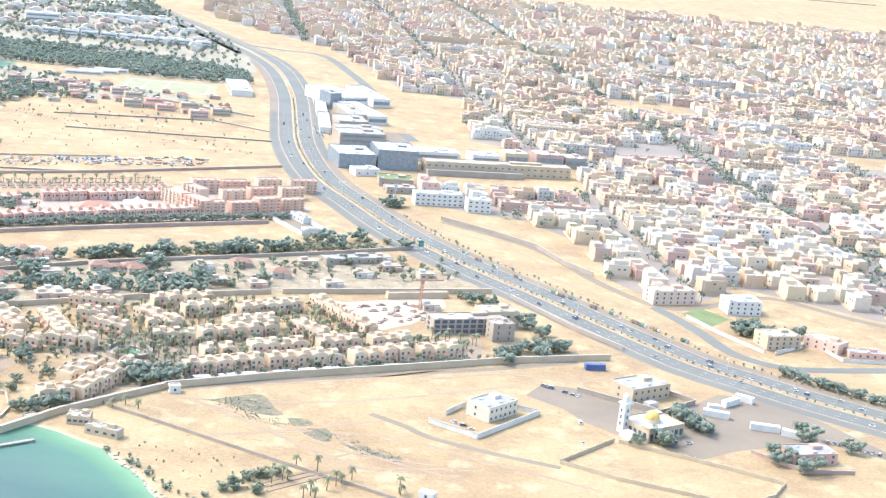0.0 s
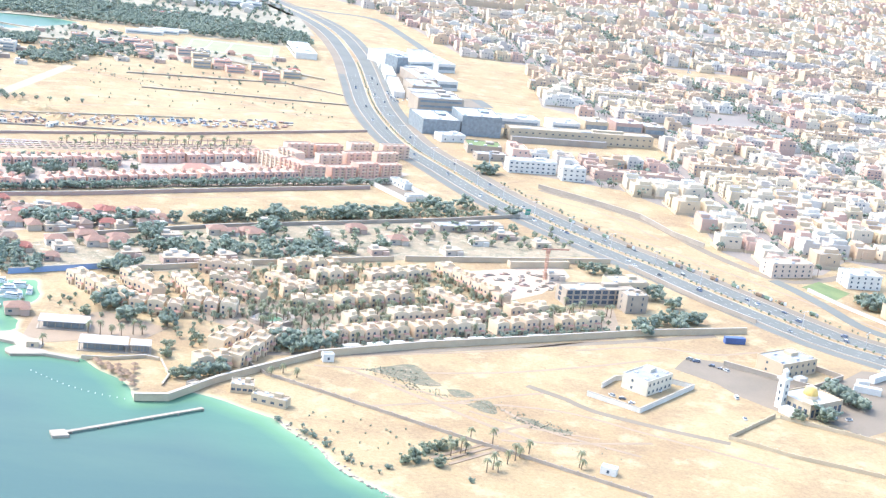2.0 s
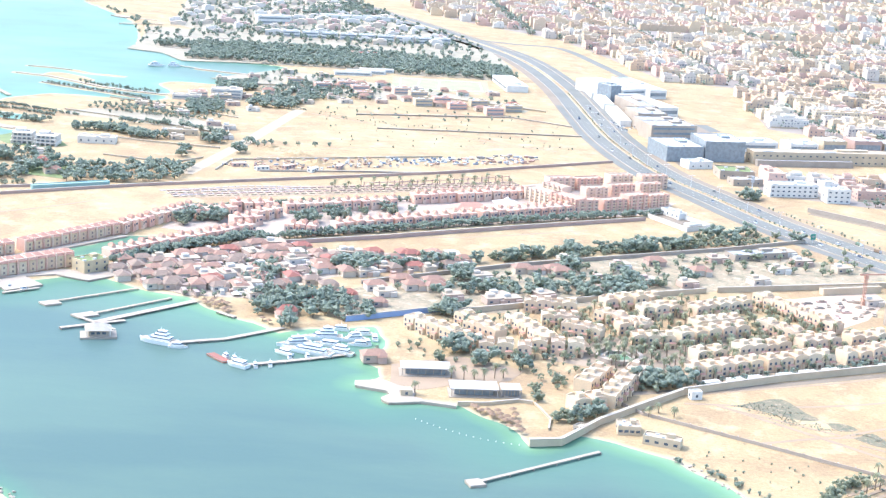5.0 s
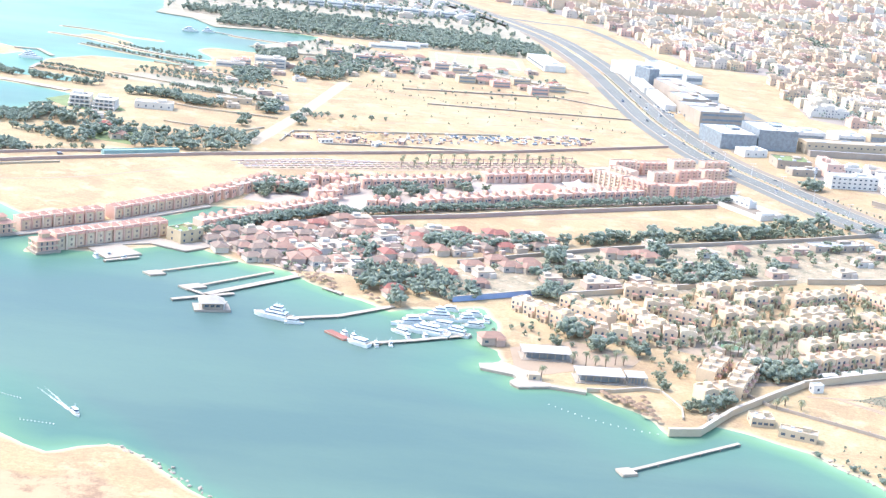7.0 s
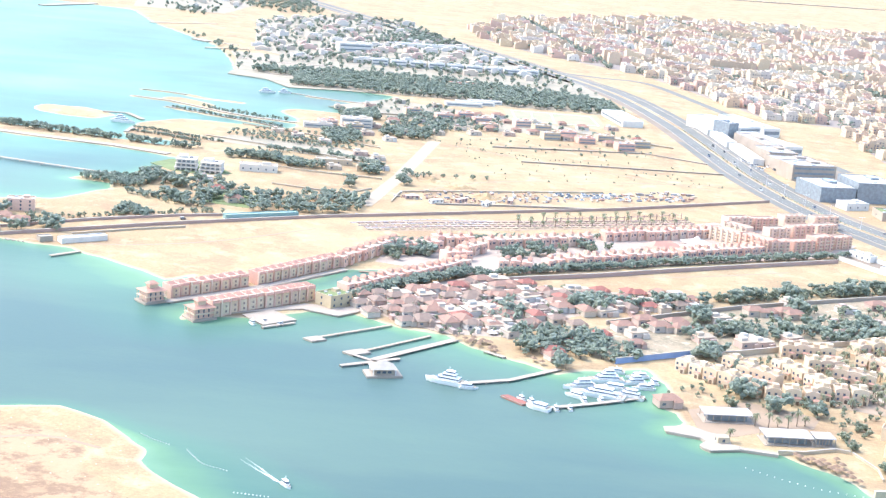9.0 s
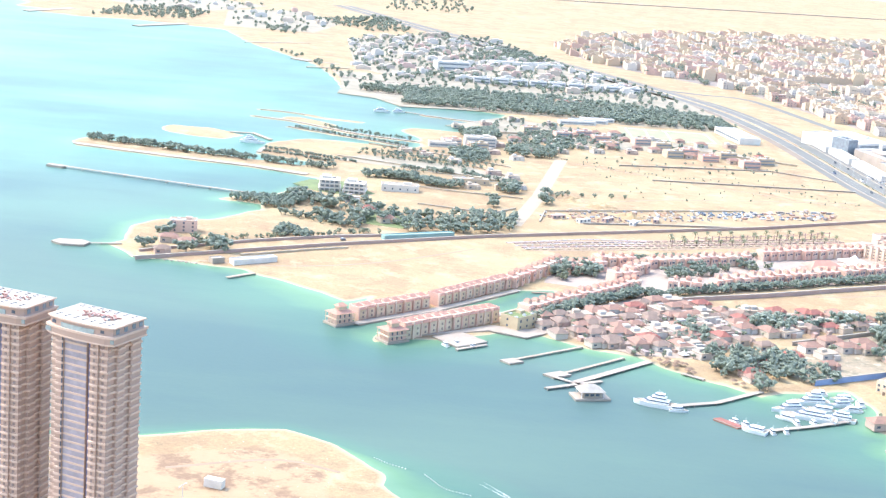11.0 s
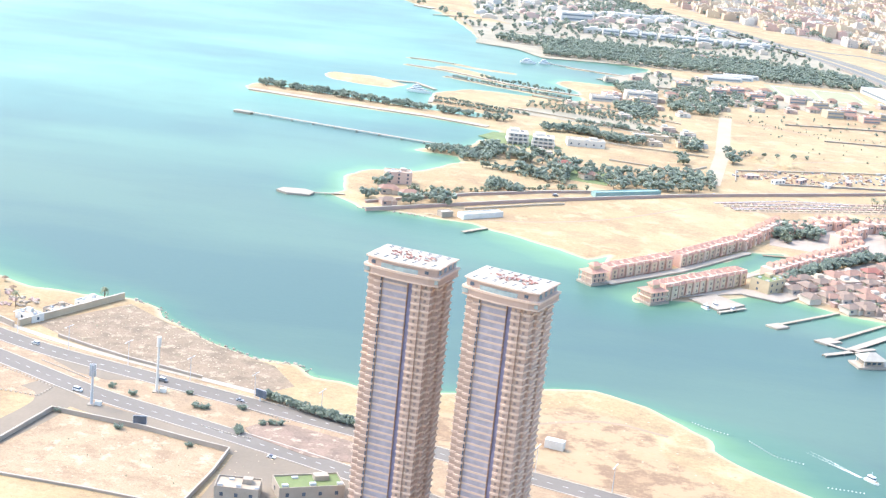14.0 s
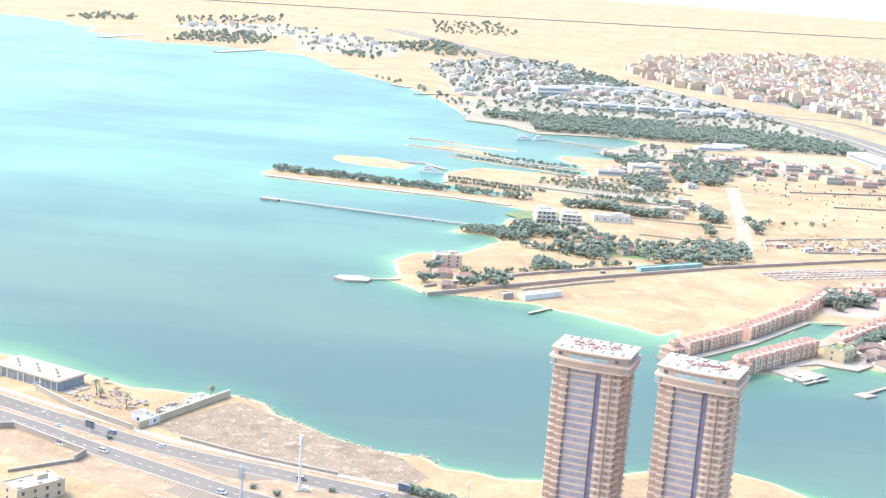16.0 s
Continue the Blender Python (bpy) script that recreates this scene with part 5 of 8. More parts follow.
def apartment_wing(a, b, depth, h, storeys, label):
    """A wing of flats along the line from a to b, with a balcony and a window in each bay of each floor."""
    (ax, ay), (bx, by) = a, b
    size, turn = math.hypot(bx - ax, by - ay), math.degrees(math.atan2(by - ay, bx - ax))
    v = thing("apartment_block", (ax + bx) / 2, (ay + by) / 2, turn, label, "apartments", "blocks of the pink estate")
    body = Shape().box(0, depth / 2, -0.3, size, depth, h + 0.3)
    rim(body, -size / 2, 0, size / 2, depth, h)
    bays = max(2, round(size / 8))
    for i in range(bays):
        x = (i + 0.5) / bays * size - size / 2
        body.box(x - 1.6, -0.7, -0.3, 2.6, 1.4, h + 1.5)
    part("body", body, PINK, v)
    part("flat_roof", Shape().box(0, depth / 2, h, size - 1, depth - 1, 0.25), ROOFSAND, v)
    cap = Shape().hip(0, 0, 0, 3.4, 2.4, 1.3).mesh("roof_cap", TERRACOTTA)
    for i in range(bays):
        x = (i + 0.5) / bays * size - size / 2
        part("roof_cap", cap, None, v, at=spot(x - 1.6, 0, h + 1.2))
        for s in range(storeys):
            part("window", FLATWIN, None, v, at=spot(x + 1.8, -0.05, h / storeys * (s + 0.46)))
    for s in range(storeys):
        part("balcony", Shape().box(0, -0.5, h / storeys * s + 0.1, size, 1.0, 0.9), CREAM, v)
    return v


for a, b, d, h in (((-316, 1602), (-290, 1575), 15, 13), ((-289, 1573), (-262, 1546), 16, 15), ((-260, 1547), (-238, 1558), 15, 14), ((-232, 1566), (-207, 1582), 15, 12), ((-205, 1584), (-184, 1600), 16, 15), ((-182, 1606), (-160, 1622), 14, 12),
                   ((-298, 1632), (-276, 1610), 13, 13), ((-290, 1650), (-262, 1664), 14, 14), ((-259, 1668), (-230, 1684), 14, 12), ((-250, 1612), (-226, 1626), 13, 14), ((-222, 1632), (-196, 1648), 13, 15), ((-222, 1690), (-196, 1704), 14, 14), ((-190, 1660), (-166, 1674), 13, 13), ((-186, 1702), (-156, 1716), 13, 14)):
    apartment_wing(a, b, d, h, 4, "pink four-storey apartment block with balconies")


# the waterfront terraces on the canal
BAYWIN = window_mesh(1.6, 1.8, DIMGLASS)


def bay_house_proto(w, d, h, label):
    """A house of the waterfront row with a tall bowed bay between ribs."""
    v = thing("waterfront_house", 0, 0, 0, label, "house", "waterfront terrace")
    body = Shape().box(0, 0, -1.6, w, d, h + 1.6)
    rim(body, -w / 2, -d / 2, w / 2, d / 2, h, 0.9)
    part("body", body, PINK, v)
    part("rib", Shape().box(-w / 2, -d / 2 - 0.7, -1.6, 1.3, 1.6, h + 3.0), PINK, v)
    part("bay", Shape().prism([(-w * 0.36, -d / 2), (-w * 0.3, -d / 2 - 0.5), (0, -d / 2 - 0.9), (w * 0.3, -d / 2 - 0.5), (w * 0.36, -d / 2)], 1.0, h * 0.86), CREAM, v, "cream bowed bay")
    part("tiled_roof", Shape().hip(0, d * 0.12, h, w * 0.9, d * 0.6, 2.4), TERRACOTTA, v, "terracotta tiled roof")
    part("tile_edge", Shape().hip(0, -d / 2 - 0.4, h * 0.9, w * 0.9, 2.8, 1.5), TERRACOTTA, v)
    part("window", BAYWIN, None, v, at=spot(0, -d / 2 - 0.85, h * 0.52))
    part("window", BAYWIN, None, v, at=spot(0, -d / 2 - 0.85, h * 0.18))
    return v


BAYS = Kind([bay_house_proto(8.9, 13, 12, "pink waterfront house with a bowed bay")])
house_row(BAYS, (-754, 1136), (-684, 1212), 12, 7)
BAYS2 = Kind([bay_house_proto(9.2, 12, 10, "pink canal house with tiled roof and landing")])
house_row(BAYS2, (-796, 1175), (-743, 1234), 8, 6.5)
house_row(BAYS2, (-737, 1240), (-678, 1328), 11, 6.5)


def pavilion_house(x, y, turn, label):
    """A corner house over the water, with stacked galleries under hipped roofs."""
    v = thing("corner_house", x, y, turn, label, "house")
    part("base", Shape().box(0, 0, -2.2, 21, 17, 3.0), CONCRETE, v)
    part("body", Shape().box(0, 0, 0.8, 15, 12, 8.5), PINK, v)
    for z in (4.3, 8.6):
        part("gallery_floor", Shape().box(0, 0, z, 19, 15.5, 0.5), CREAM, v)
    for sx in (-1, 1):
        for sy in (-1, 0, 1):
            part("gallery_post", Shape().cone(sx * 9, sy * 7.2, 0.8, 0.35, 0.35, 8.0, 6), CREAM, v)
    part("lower_roof", Shape().hip(0, 0, 9.1, 20, 16.5, 2.6), TERRACOTTA, v)
    part("lantern", Shape().box(0, 0, 10.4, 7, 6, 3.6), CREAM, v)
    part("upper_roof", Shape().hip(0, 0, 14.0, 9.5, 8, 2.4), TERRACOTTA, v)
    for q in (-4.5, 0, 4.5):
        part("window", WIN_C, None, v, at=spot(q, -6.1, 1.6))
        part("window", WIN_C, None, v, at=spot(q, -6.1, 5.4))
    return v


pavilion_house(-763, 1132, 43, "pink corner house with galleries above the creek")
pavilion_house(-809, 1165, 45, "pink island house with galleries at the canal mouth")


# ---- red-roofed village ----
VILLAGE = [(-655, 1228), (-645, 1190), (-610, 1172), (-575, 1155), (-523, 1160), (-490, 1215), (-477, 1240), (-420, 1262), (-350, 1318), (-365, 1338), (-480, 1325), (-550, 1335), (-594, 1290)]
STUCCO = painted("stucco", [(0.58, 0.48, 0.37), (0.60, 0.52, 0.44), (0.52, 0.38, 0.31), (0.64, 0.60, 0.54)])


OLDTILE = surface("weathered_tiles", (0.35, 0.205, 0.145), (0.25, 0.15, 0.11), 0.2, 1.6)
BROWNTILE = surface("brown_tiles", (0.28, 0.20, 0.15), (0.20, 0.145, 0.11), 0.2, 1.5)


def cottage_proto(rng, w, d, h, kind, label):
    v = thing("cottage", 0, 0, 0, label, "house", "red-roofed village")
    part("body", Shape().box(0, 0, -0.3, w, d, h + 0.3).box(w * 0.3, -d * 0.45, -0.3, w * 0.36, d * 0.5, h * 0.9), STUCCO, v)
    if kind == "flat":
        part("flat_roof", Shape().box(0, 0, h, w + 0.6, d + 0.6, 0.4), ROOFSAND, v)
        part("roof_room", Shape().box(-w * 0.2, d * 0.1, h + 0.4, w * 0.35, d * 0.4, 2.4), STUCCO, v)
    else:
        m = REDROOF if kind == "red" else OLDTILE if kind == "tile" else BROWNTILE
        part("tiled_roof", Shape().hip(0, 0, h, w + 1.8, d + 1.8, d * 0.26), m, v)
        part("wing_roof", Shape().hip(w * 0.3, -d * 0.45, h * 0.9 - 0.3, w * 0.45, d * 0.62, d * 0.2), m, v)
    part("window", WIN_B, None, v, at=spot(-0.3 * w, -d / 2 - 0.05, h * 0.35))
    return v


COTTAGES = Kind([cottage_proto(rr, w, d, h, k, l) for w, d, h, k, l in (
    (15, 11, 5, "red", "low house with a dark red tiled roof"), (17, 12, 5.5, "tile", "house with a terracotta hipped roof"), (14, 11, 4.6, "brown", "house with a dull brown roof"),
    (16, 12, 5, "flat", "low sand-coloured flat-roofed house"), (12, 10, 4.4, "tile", "small cottage with an orange tile roof"), (18, 12, 5.2, "flat", "pale flat-roofed villa with a roof room"))])
for n, (x, y) in enumerate(fill(VILLAGE, 16.5, 3)):
    COTTAGES.put(rr.choice((0, 1, 1, 2, 2, 4, 4, 3, 5)), x, y, 30 + rr.choice((0, 90, 0)) + rr.uniform(-8, 8))
# villas among the gardens
for x, y, k in ((-411, 1240, 1), (-384, 1242, 1), (-310, 1305, 1), (-282, 1312, 1), (-328, 1215, 3), (-290, 1230, 3), (-240, 1290, 5), (-222, 1345, 3), (-190, 1368, 1), (-165, 1302, 3), (-130, 1395, 5), (-240, 1262, 2), (-200, 1300, 3),
                (-100, 1330, 5), (-75, 1375, 3), (-50, 1410, 5), (-15, 1395, 3), (-345, 1270, 5), (-365, 1205, 3), (-60, 1440, 3), (-150, 1345, 1), (-8, 1290, 3), (-450, 1185, 0), (-420, 1200, 3), (-475, 1165, 0), (-488, 1116, 4), (-270, 1350, 5), (-430, 1215, 1)):
    COTTAGES.put(k, x, y, 28 + rr.uniform(-6, 6))


# ---- large single buildings ----
def block(name, x, y, turn, w, d, h, walls, roof, label, category, rows=0, cols=0, pane=None, parapet=1.0, room=True, group=""):
    """A large flat-roofed building with rows of windows on its front and one flank."""
    v = thing(name, x, y, turn, label, category, group)
    body = Shape().box(0, 0, -0.3, w, d, h + 0.3)
    rim(body, -w / 2, -d / 2, w / 2, d / 2, h, parapet)
    part("body", body, walls, v)
    top = part("flat_roof", Shape().box(0, 0, h, w - 1, d - 1, 0.2), roof, v)
    if room:
        part("roof_room", Shape().box(w * 0.2, d * 0.15, h, w * 0.22, d * 0.3, 2.8), walls, top)
        units = Shape()
        for k in range(5):
            units.box((0.45 - 0.21 * k) * w, (0.30 if k % 2 else -0.28) * d, h, w * 0.07 + 0.8, d * 0.09 + 0.6, 1.0 + 0.3 * (k % 3))
        part("roof_gear", units, STEEL, top, "grey roof units and ducts")
    m = pane or WIN_A
    for r in range(rows):
        if y > 2000:
            part("window_band", Shape().box(0, -d / 2 - 0.05, h / rows * (r + 0.35), w * 0.9, 0.3, h / rows * 0.4), SHADOWGLASS, v)
            continue
        for c in range(cols):
            part("window", m, None, v, at=spot((c + 0.5) / cols * w - w / 2, -d / 2 - 0.05, h / rows * (r + 0.35)))
        part("window", m, None, v, at=spot(-w / 2 - 0.05, 0.1 * d, h / rows * (r + 0.35), 90))
    return v


block("white_house", 47, 1036, 50, 32, 22, 10.5, surface("ivory_paint", (0.68, 0.62, 0.50), (0.56, 0.50, 0.40), 0.1, 1.0), ROOFGREY, "white two-storey house with grey roof gear", "house", 2, 6)
block("walled_house", 164, 1113, 38, 40, 26, 11, WALLBEIGE, ROOFGREY, "beige house with a dark grey roof", "house", 2, 6)
block("carport", 171, 1092, 38, 9, 7, 3.2, WHITE, ROOFWHITE, "small white carport inside the wall", "carport", room=False, parapet=0.1)
block("pink_house", 275, 1010, 20, 36, 20, 8.0, surface("salmon_render", (0.62, 0.40, 0.32), (0.52, 0.33, 0.27), 0.1, 1.0), ROOFGREY, "salmon and white house with a grey roof", "house", 2, 5)
block("garden_villa", 306, 1290, 20, 34, 24, 12, WALLBEIGE, ROOFSAND, "large cream villa with terraces", "house", 3, 5)
block("rose_villa", 352, 1298, -40, 34, 20, 9, PINK, ROOFSAND, "low pink villa beside the street", "house", 2, 4)
block("long_villa", 385, 1285, 5, 34, 14, 5, PINK, ROOFGREY, "long low pink house with white walls", "house", 1, 5)
block("white_villa", 290, 1392, 12, 34, 24, 13, WHITE, ROOFWHITE, "large white stepped villa", "house", 3, 5)
block("corner_villa", 222, 1402, 22, 46, 22, 13, PINK, ROOFSAND, "large pink corner house of the quarter", "house", 3, 6)
block("white_flats", -14, 1728, 14, 58, 20, 14, WHITE, ROOFWHITE, "white block of flats with rows of windows", "apartments", 3, 9, WIN_B)
block("white_flats", 34, 1712, 12, 28, 18, 15, WHITE, ROOFWHITE, "white stepped block of flats", "apartments", 3, 4, WIN_B)
block("long_terrace", 58, 1948, 16, 200, 24, 15, WALLBEIGE, ROOFSAND, "very long cream two-storey building", "building", 2, 22, WIN_B)
block("ground_wall", 30, 1915, 16, 130, 8, 7, WALLGREY, ROOFGREY, "long low grey annex wall", "building", room=False)
for i, (x, w, h, m) in enumerate(((-30, 70, 12, WHITE), (40, 40, 11, WHITE), (82, 34, 16, WALLBEIGE), (128, 40, 17, WALLPINK), (165, 30, 14, CONCRETE))):
    block("shop_row", x, 2010 + 0.29 * (x + 30), 16, w, 34, h, m, ROOFWHITE, "flat-roofed showroom with a dark glass front", "shop", 1, max(2, w // 12), Shape().box(0, 0, 0, 9, 0.3, 6).mesh("window", SHADOWGLASS))
TALLPANE = Shape().box(0, 0, 0, 6.5, 0.3, 7).mesh("window", SHADOWGLASS)


def hall(name, a, b, depth, h, walls, roof, label, rows=1, cols=4, pane=None, room=True):
    """A hall whose front runs from a to b."""
    (ax, ay), (bx, by) = a, b
    size, t = math.hypot(bx - ax, by - ay), math.atan2(by - ay, bx - ax)
    return block(name, (ax + bx) / 2 - math.sin(t) * depth / 2, (ay + by) / 2 + math.cos(t) * depth / 2, math.degrees(t), size, depth, h, walls, roof, label, "showroom", rows, cols, pane, 1.2, room, "showrooms along the highway")


def skylights(v, w, depth, h, n):
    """Rows of raised skylights on a hall's roof."""
    for i in range(n):
        part("skylight", Shape().hip(0, ((i + 0.5) / n - 0.5) * depth * 0.85, h + 0.2, w * 0.8, depth * 0.4 / n, 1.6), STEEL, v)


hall("glass_showroom", (-97, 1899), (-46, 1912), 60, 25, SHADOWGLASS, ROOFWHITE, "dark glass showroom with a white roof edge", 0)
hall("glass_showroom", (-146, 1881), (-99, 1897), 64, 18, SHADOWGLASS, ROOFWHITE, "grey-blue glass showroom with a white roof", 0)
hall("teal_showroom", (-158, 2020), (-96, 2042), 44, 20, CONCRETE, ROOFGREY, "grey showroom with blue-green glass bands", 3)
hall("grey_showroom", (-166, 2084), (-104, 2104), 42, 15, WALLGREY, ROOFGREY, "grey workshop hall with roof units", 2)
hall("grey_showroom", (-170, 2140), (-128, 2152), 60, 16, CONCRETE, ROOFGREY, "pale grey hall with a grey roof", 1)
skylights(hall("white_showroom", (-135, 2226), (-106, 2240), 130, 13, WHITE, ROOFWHITE, "long white hall with skylights", room=False), 29, 130, 13, 6)
hall("grey_showroom", (-164, 2219), (-137, 2228), 105, 14, WALLGREY, ROOFGREY, "long grey hall with roof ducts", 1)
hall("white_showroom", (-184, 2357), (-147, 2385), 120, 17, WHITE, ROOFWHITE, "large white showroom hall", 2)
hall("glass_cube", (-203, 2340), (-187, 2352), 34, 24, SHADOWGLASS, ROOFGREY, "dark glass cube beside a white hall", 0)
hall("white_showroom", (-139, 2400), (-112, 2412), 140, 13, WHITE, ROOFGREY, "long white hall with a grey roof", 1)
for x, y, l in ((-196, 2185, 130), (-214, 2310, 100), (-231, 2420, 110)):
    block("canopy_shop", x, y, 97.5, l, 16, 8, WHITE, ROOFWHITE, "long low white shop row beside the highway", "shop", 0, 0, room=False, group="showrooms along the highway")
hall("roadside_shop", (-121, 1841), (-91, 1855), 22, 8, WHITE, ROOFWHITE, "low white roadside shop", 1, 3)
hall("roadside_shop", (-88, 1795), (-46, 1801), 34, 9, CONCRETE, GRASS, "low shop with a green roof", 1, 4)
hall("roadside_shop", (-76, 1758), (-40, 1770), 18, 7, CONCRETE, ROOFWHITE, "low roadside shop with a flat roof", 1, 3)
block("unfinished_block", 25, 1235, 22, 66, 20, 13, CONCRETE, ROOFSAND, "unfinished concrete building with open bays", "building", 3, 10, Shape().box(0, 0, 0, 4.6, 0.3, 3).mesh("window", GLASS))
block("unfinished_block", 52, 1262, 22, 34, 22, 15, WALLBEIGE, ROOFSAND, "beige building beside the works", "building", 2, 5, WIN_B)
block("concrete_core", 55, 1222, 22, 20, 16, 15, CONCRETE, ROOFSAND, "bare concrete stair core", "building", 3, 2, WIN_C)
block("long_shed", -20, 1322, 24, 60, 7, 5, WALLBEIGE, ROOFSAND, "long low beige building along the wall", "building", room=False)
wall([(-190, 1566), (-149, 1508), (-122, 1528), (-163, 1588), (-190, 1566)], 4.6, WHITE, "white wall round a paved yard beside the highway", 0.9)
plot([(-189, 1565), (-149, 1509), (-123, 1529), (-163, 1587)], 0.09, LOT, "yard_paving", "grey paved yard inside a white wall", "pavement")
block("yard_house", -158, 1574, -55, 30, 10, 6, WHITE, ROOFGREY, "white yard building with a grey roof", "building", 1, 4)
block("yard_shed", -142, 1524, 35, 18, 8, 5, WHITE, ROOFWHITE, "small white shed inside the yard wall", "shed", 1, 2, room=False)
block("dark_roof_hall", -90, 1425, 28, 60, 18, 5, CONCRETE, ROOFGREY, "long low hall with a grey roof", "hall", 1, 6)
block("yellow_green_house", -668, 1204, 52, 24, 18, 10, surface("khaki_render", (0.58, 0.46, 0.29), (0.48, 0.38, 0.24), 0.1, 1.0), GRASS, "khaki house with a green roof terrace", "house", 2, 3)
IVORY = surface("weathered_ivory", (0.70, 0.64, 0.55), (0.60, 0.54, 0.46), 0.08, 0.8)


def seaside_villa(x, y, turn, w, d, h, label):
    """A pale villa of stacked, set-back floors with deep open terraces between piers."""
    v = thing("seaside_villa", x, y, turn, label, "house", "lagoon villas")
    part("body", Shape().box(0, 2, -0.3, w * 0.9, d * 0.8, h), IVORY, v)
    for f in range(3):
        z = h / 3 * f
        part("terrace_floor", Shape().box(0, 0, z + h / 3 - 0.9, w * (1 - 0.07 * f), d * (1 - 0.08 * f), 0.9), IVORY, v)
        part("glass_band", Shape().box(0, -d * 0.4 + 1.7, z + 0.6, w * 0.78, 0.4, h / 3 - 1.9), SHADOWGLASS, v)
        for q in range(5):
            part("pier", Shape().box((q / 4 - 0.5) * w * 0.9 * (1 - 0.07 * f), -d * 0.46 * (1 - 0.08 * f), z - 0.3, 1.6, 1.2, h / 3 - 0.4), IVORY, v)
    top = part("roof_room", Shape().box(-w * 0.15, d * 0.1, h, w * 0.4, d * 0.4, 3.2), IVORY, v)
    part("roof_gear", Shape().box(w * 0.2, d * 0.1, h, 4, 3, 1.4), ROOFGREY, top)
    return v


seaside_villa(-904, 1704, 8, 26, 26, 13, "pale stacked villa with open terraces on the lagoon")
seaside_villa(-874, 1700, 2, 27, 24, 12, "ivory three-storey villa with deep terraces")
block("villa_wing", -826, 1735, 8, 44, 18, 7, IVORY, ROOFSAND, "long pale villa wing with flat roof", "house", 1, 5)
block("headland_house", -1004, 1428, 15, 26, 16, 11, PINK, ROOFSAND, "pink three-storey house on the headland", "house", 3, 3)
for x, y in ((-1006, 1380), (-985, 1370)):
    COTTAGES.put(1, x, y, 20)
COTTAGES.put(2, -1000, 1335, 25)
beach = block("beach_hall", -1262, 972, -27, 60, 24, 6.4, SHADOWGLASS, ROOFSAND, "low glass beach building with a sandy roof deck", "hall", 0, 0, parapet=0.1, room=False)
part("roof_slab", Shape().box(0, 0, 6.4, 62, 27, 1.1), CONCRETE, beach)
part("roof_deck", Shape().box(0, 0.5, 7.5, 60, 25, 0.25), ROOFSAND, beach)
part("end_wall", Shape().box(-26, -12, 0, 6, 3, 6.4), WHITE, beach)
for k in range(12):
    part("mullion", Shape().box(-28 + 5.1 * k, -12.1, 0, 0.7, 0.4, 6.4), WHITE if k % 3 else CONCRETE, beach)
for k in range(9):
    part("roof_unit", Shape().box(-24 + 6 * k, 4 - 5 * (k % 3), 7.7, 1.6, 1.2, 1.2 + 0.5 * (k % 2)), ROOFGREY if k % 2 else WALLGREY, beach)
part("terrace", Shape().box(34, -2, -0.3, 12, 20, 0.9), CONCRETE, beach)
block("beach_hut", -1172, 906, 62, 10, 16, 4, WHITE, ROOFSAND, "small white beach hut against the wall", "hut", 1, 1)
block("beach_hut", -1160, 926, 62, 18, 10, 3.2, CONCRETE, ROOFSAND, "low sandy-roofed beach hut", "hut", 1, 1)
block("beach_hut", -1147, 950, 62, 18, 10, 3.2, WHITE, ROOFWHITE, "white-roofed beach hut by the wall", "hut", 1, 1)
block("corner_shop", -1200, 768, 50, 30, 16, 9, WALLBEIGE, ROOFWHITE, "beige corner building with a white roof", "building", 2, 4)
block("canopy_hall", -981, 692, 5, 22, 14, 6, CONCRETE, ROOFSAND, "pale-roofed open hall below the towers", "hall", 1, 3)
block("green_hall", -948, 706, 25, 34, 16, 6, CONCRETE, GRASS, "low hall with a green roof", "hall", 1, 4)
for i, (x, y) in enumerate(((-796, 2110), (-757, 2090), (-583, 2258), (-571, 2215), (-522, 2275), (-493, 2240), (-456, 2215), (-401, 2205), (-640, 2260), (-690, 2300), (-610, 2300), (-480, 2175), (-430, 2170), (-350, 2180), (-375, 2140))):
    block("estate_house", x, y, 20, 26, 18, 8 + i % 3, WALLBEIGE if i % 2 else PINK, ROOFSAND if i % 3 else TERRACOTTA, "beige house among trees beyond the desert", "house", 2, 3, group="houses beyond the desert")
for x, y, w in ((-618, 2432, 60), (-600, 2458, 64), (-585, 2482, 56)):
    block("white_hall", x, y, 14, w, 14, 5, WHITE, ROOFWHITE, "long low white hall with a pale roof", "hall", 1, 5, room=False)
block("red_roof_house", -628, 2672, 20, 50, 26, 7, WALLBEIGE, REDROOF, "house with a red roof among dark trees", "house", 1, 4)
block("far_white_villa", -873, 3080, 20, 70, 34, 16, WHITE, ROOFWHITE, "big white villa among far trees", "house", 2, 6)
block("white_depot", -362, 2428, -76, 118, 34, 9, WHITE, ROOFWHITE, "white depot beside the highway", "hall", 1, 6, TALLPANE)
for i, (x, y) in enumerate(((-640, 1660), (-612, 1650), (-585, 1668), (-556, 1662), (-530, 1690))):
    block("site_hut", x, y, 25 + 15 * i, 16, 6, 4, WHITE if i % 2 else WALLPINK, ROOFWHITE, "long site cabin on the works yard", "cabin", 1, 3, room=False, parapet=0.2)


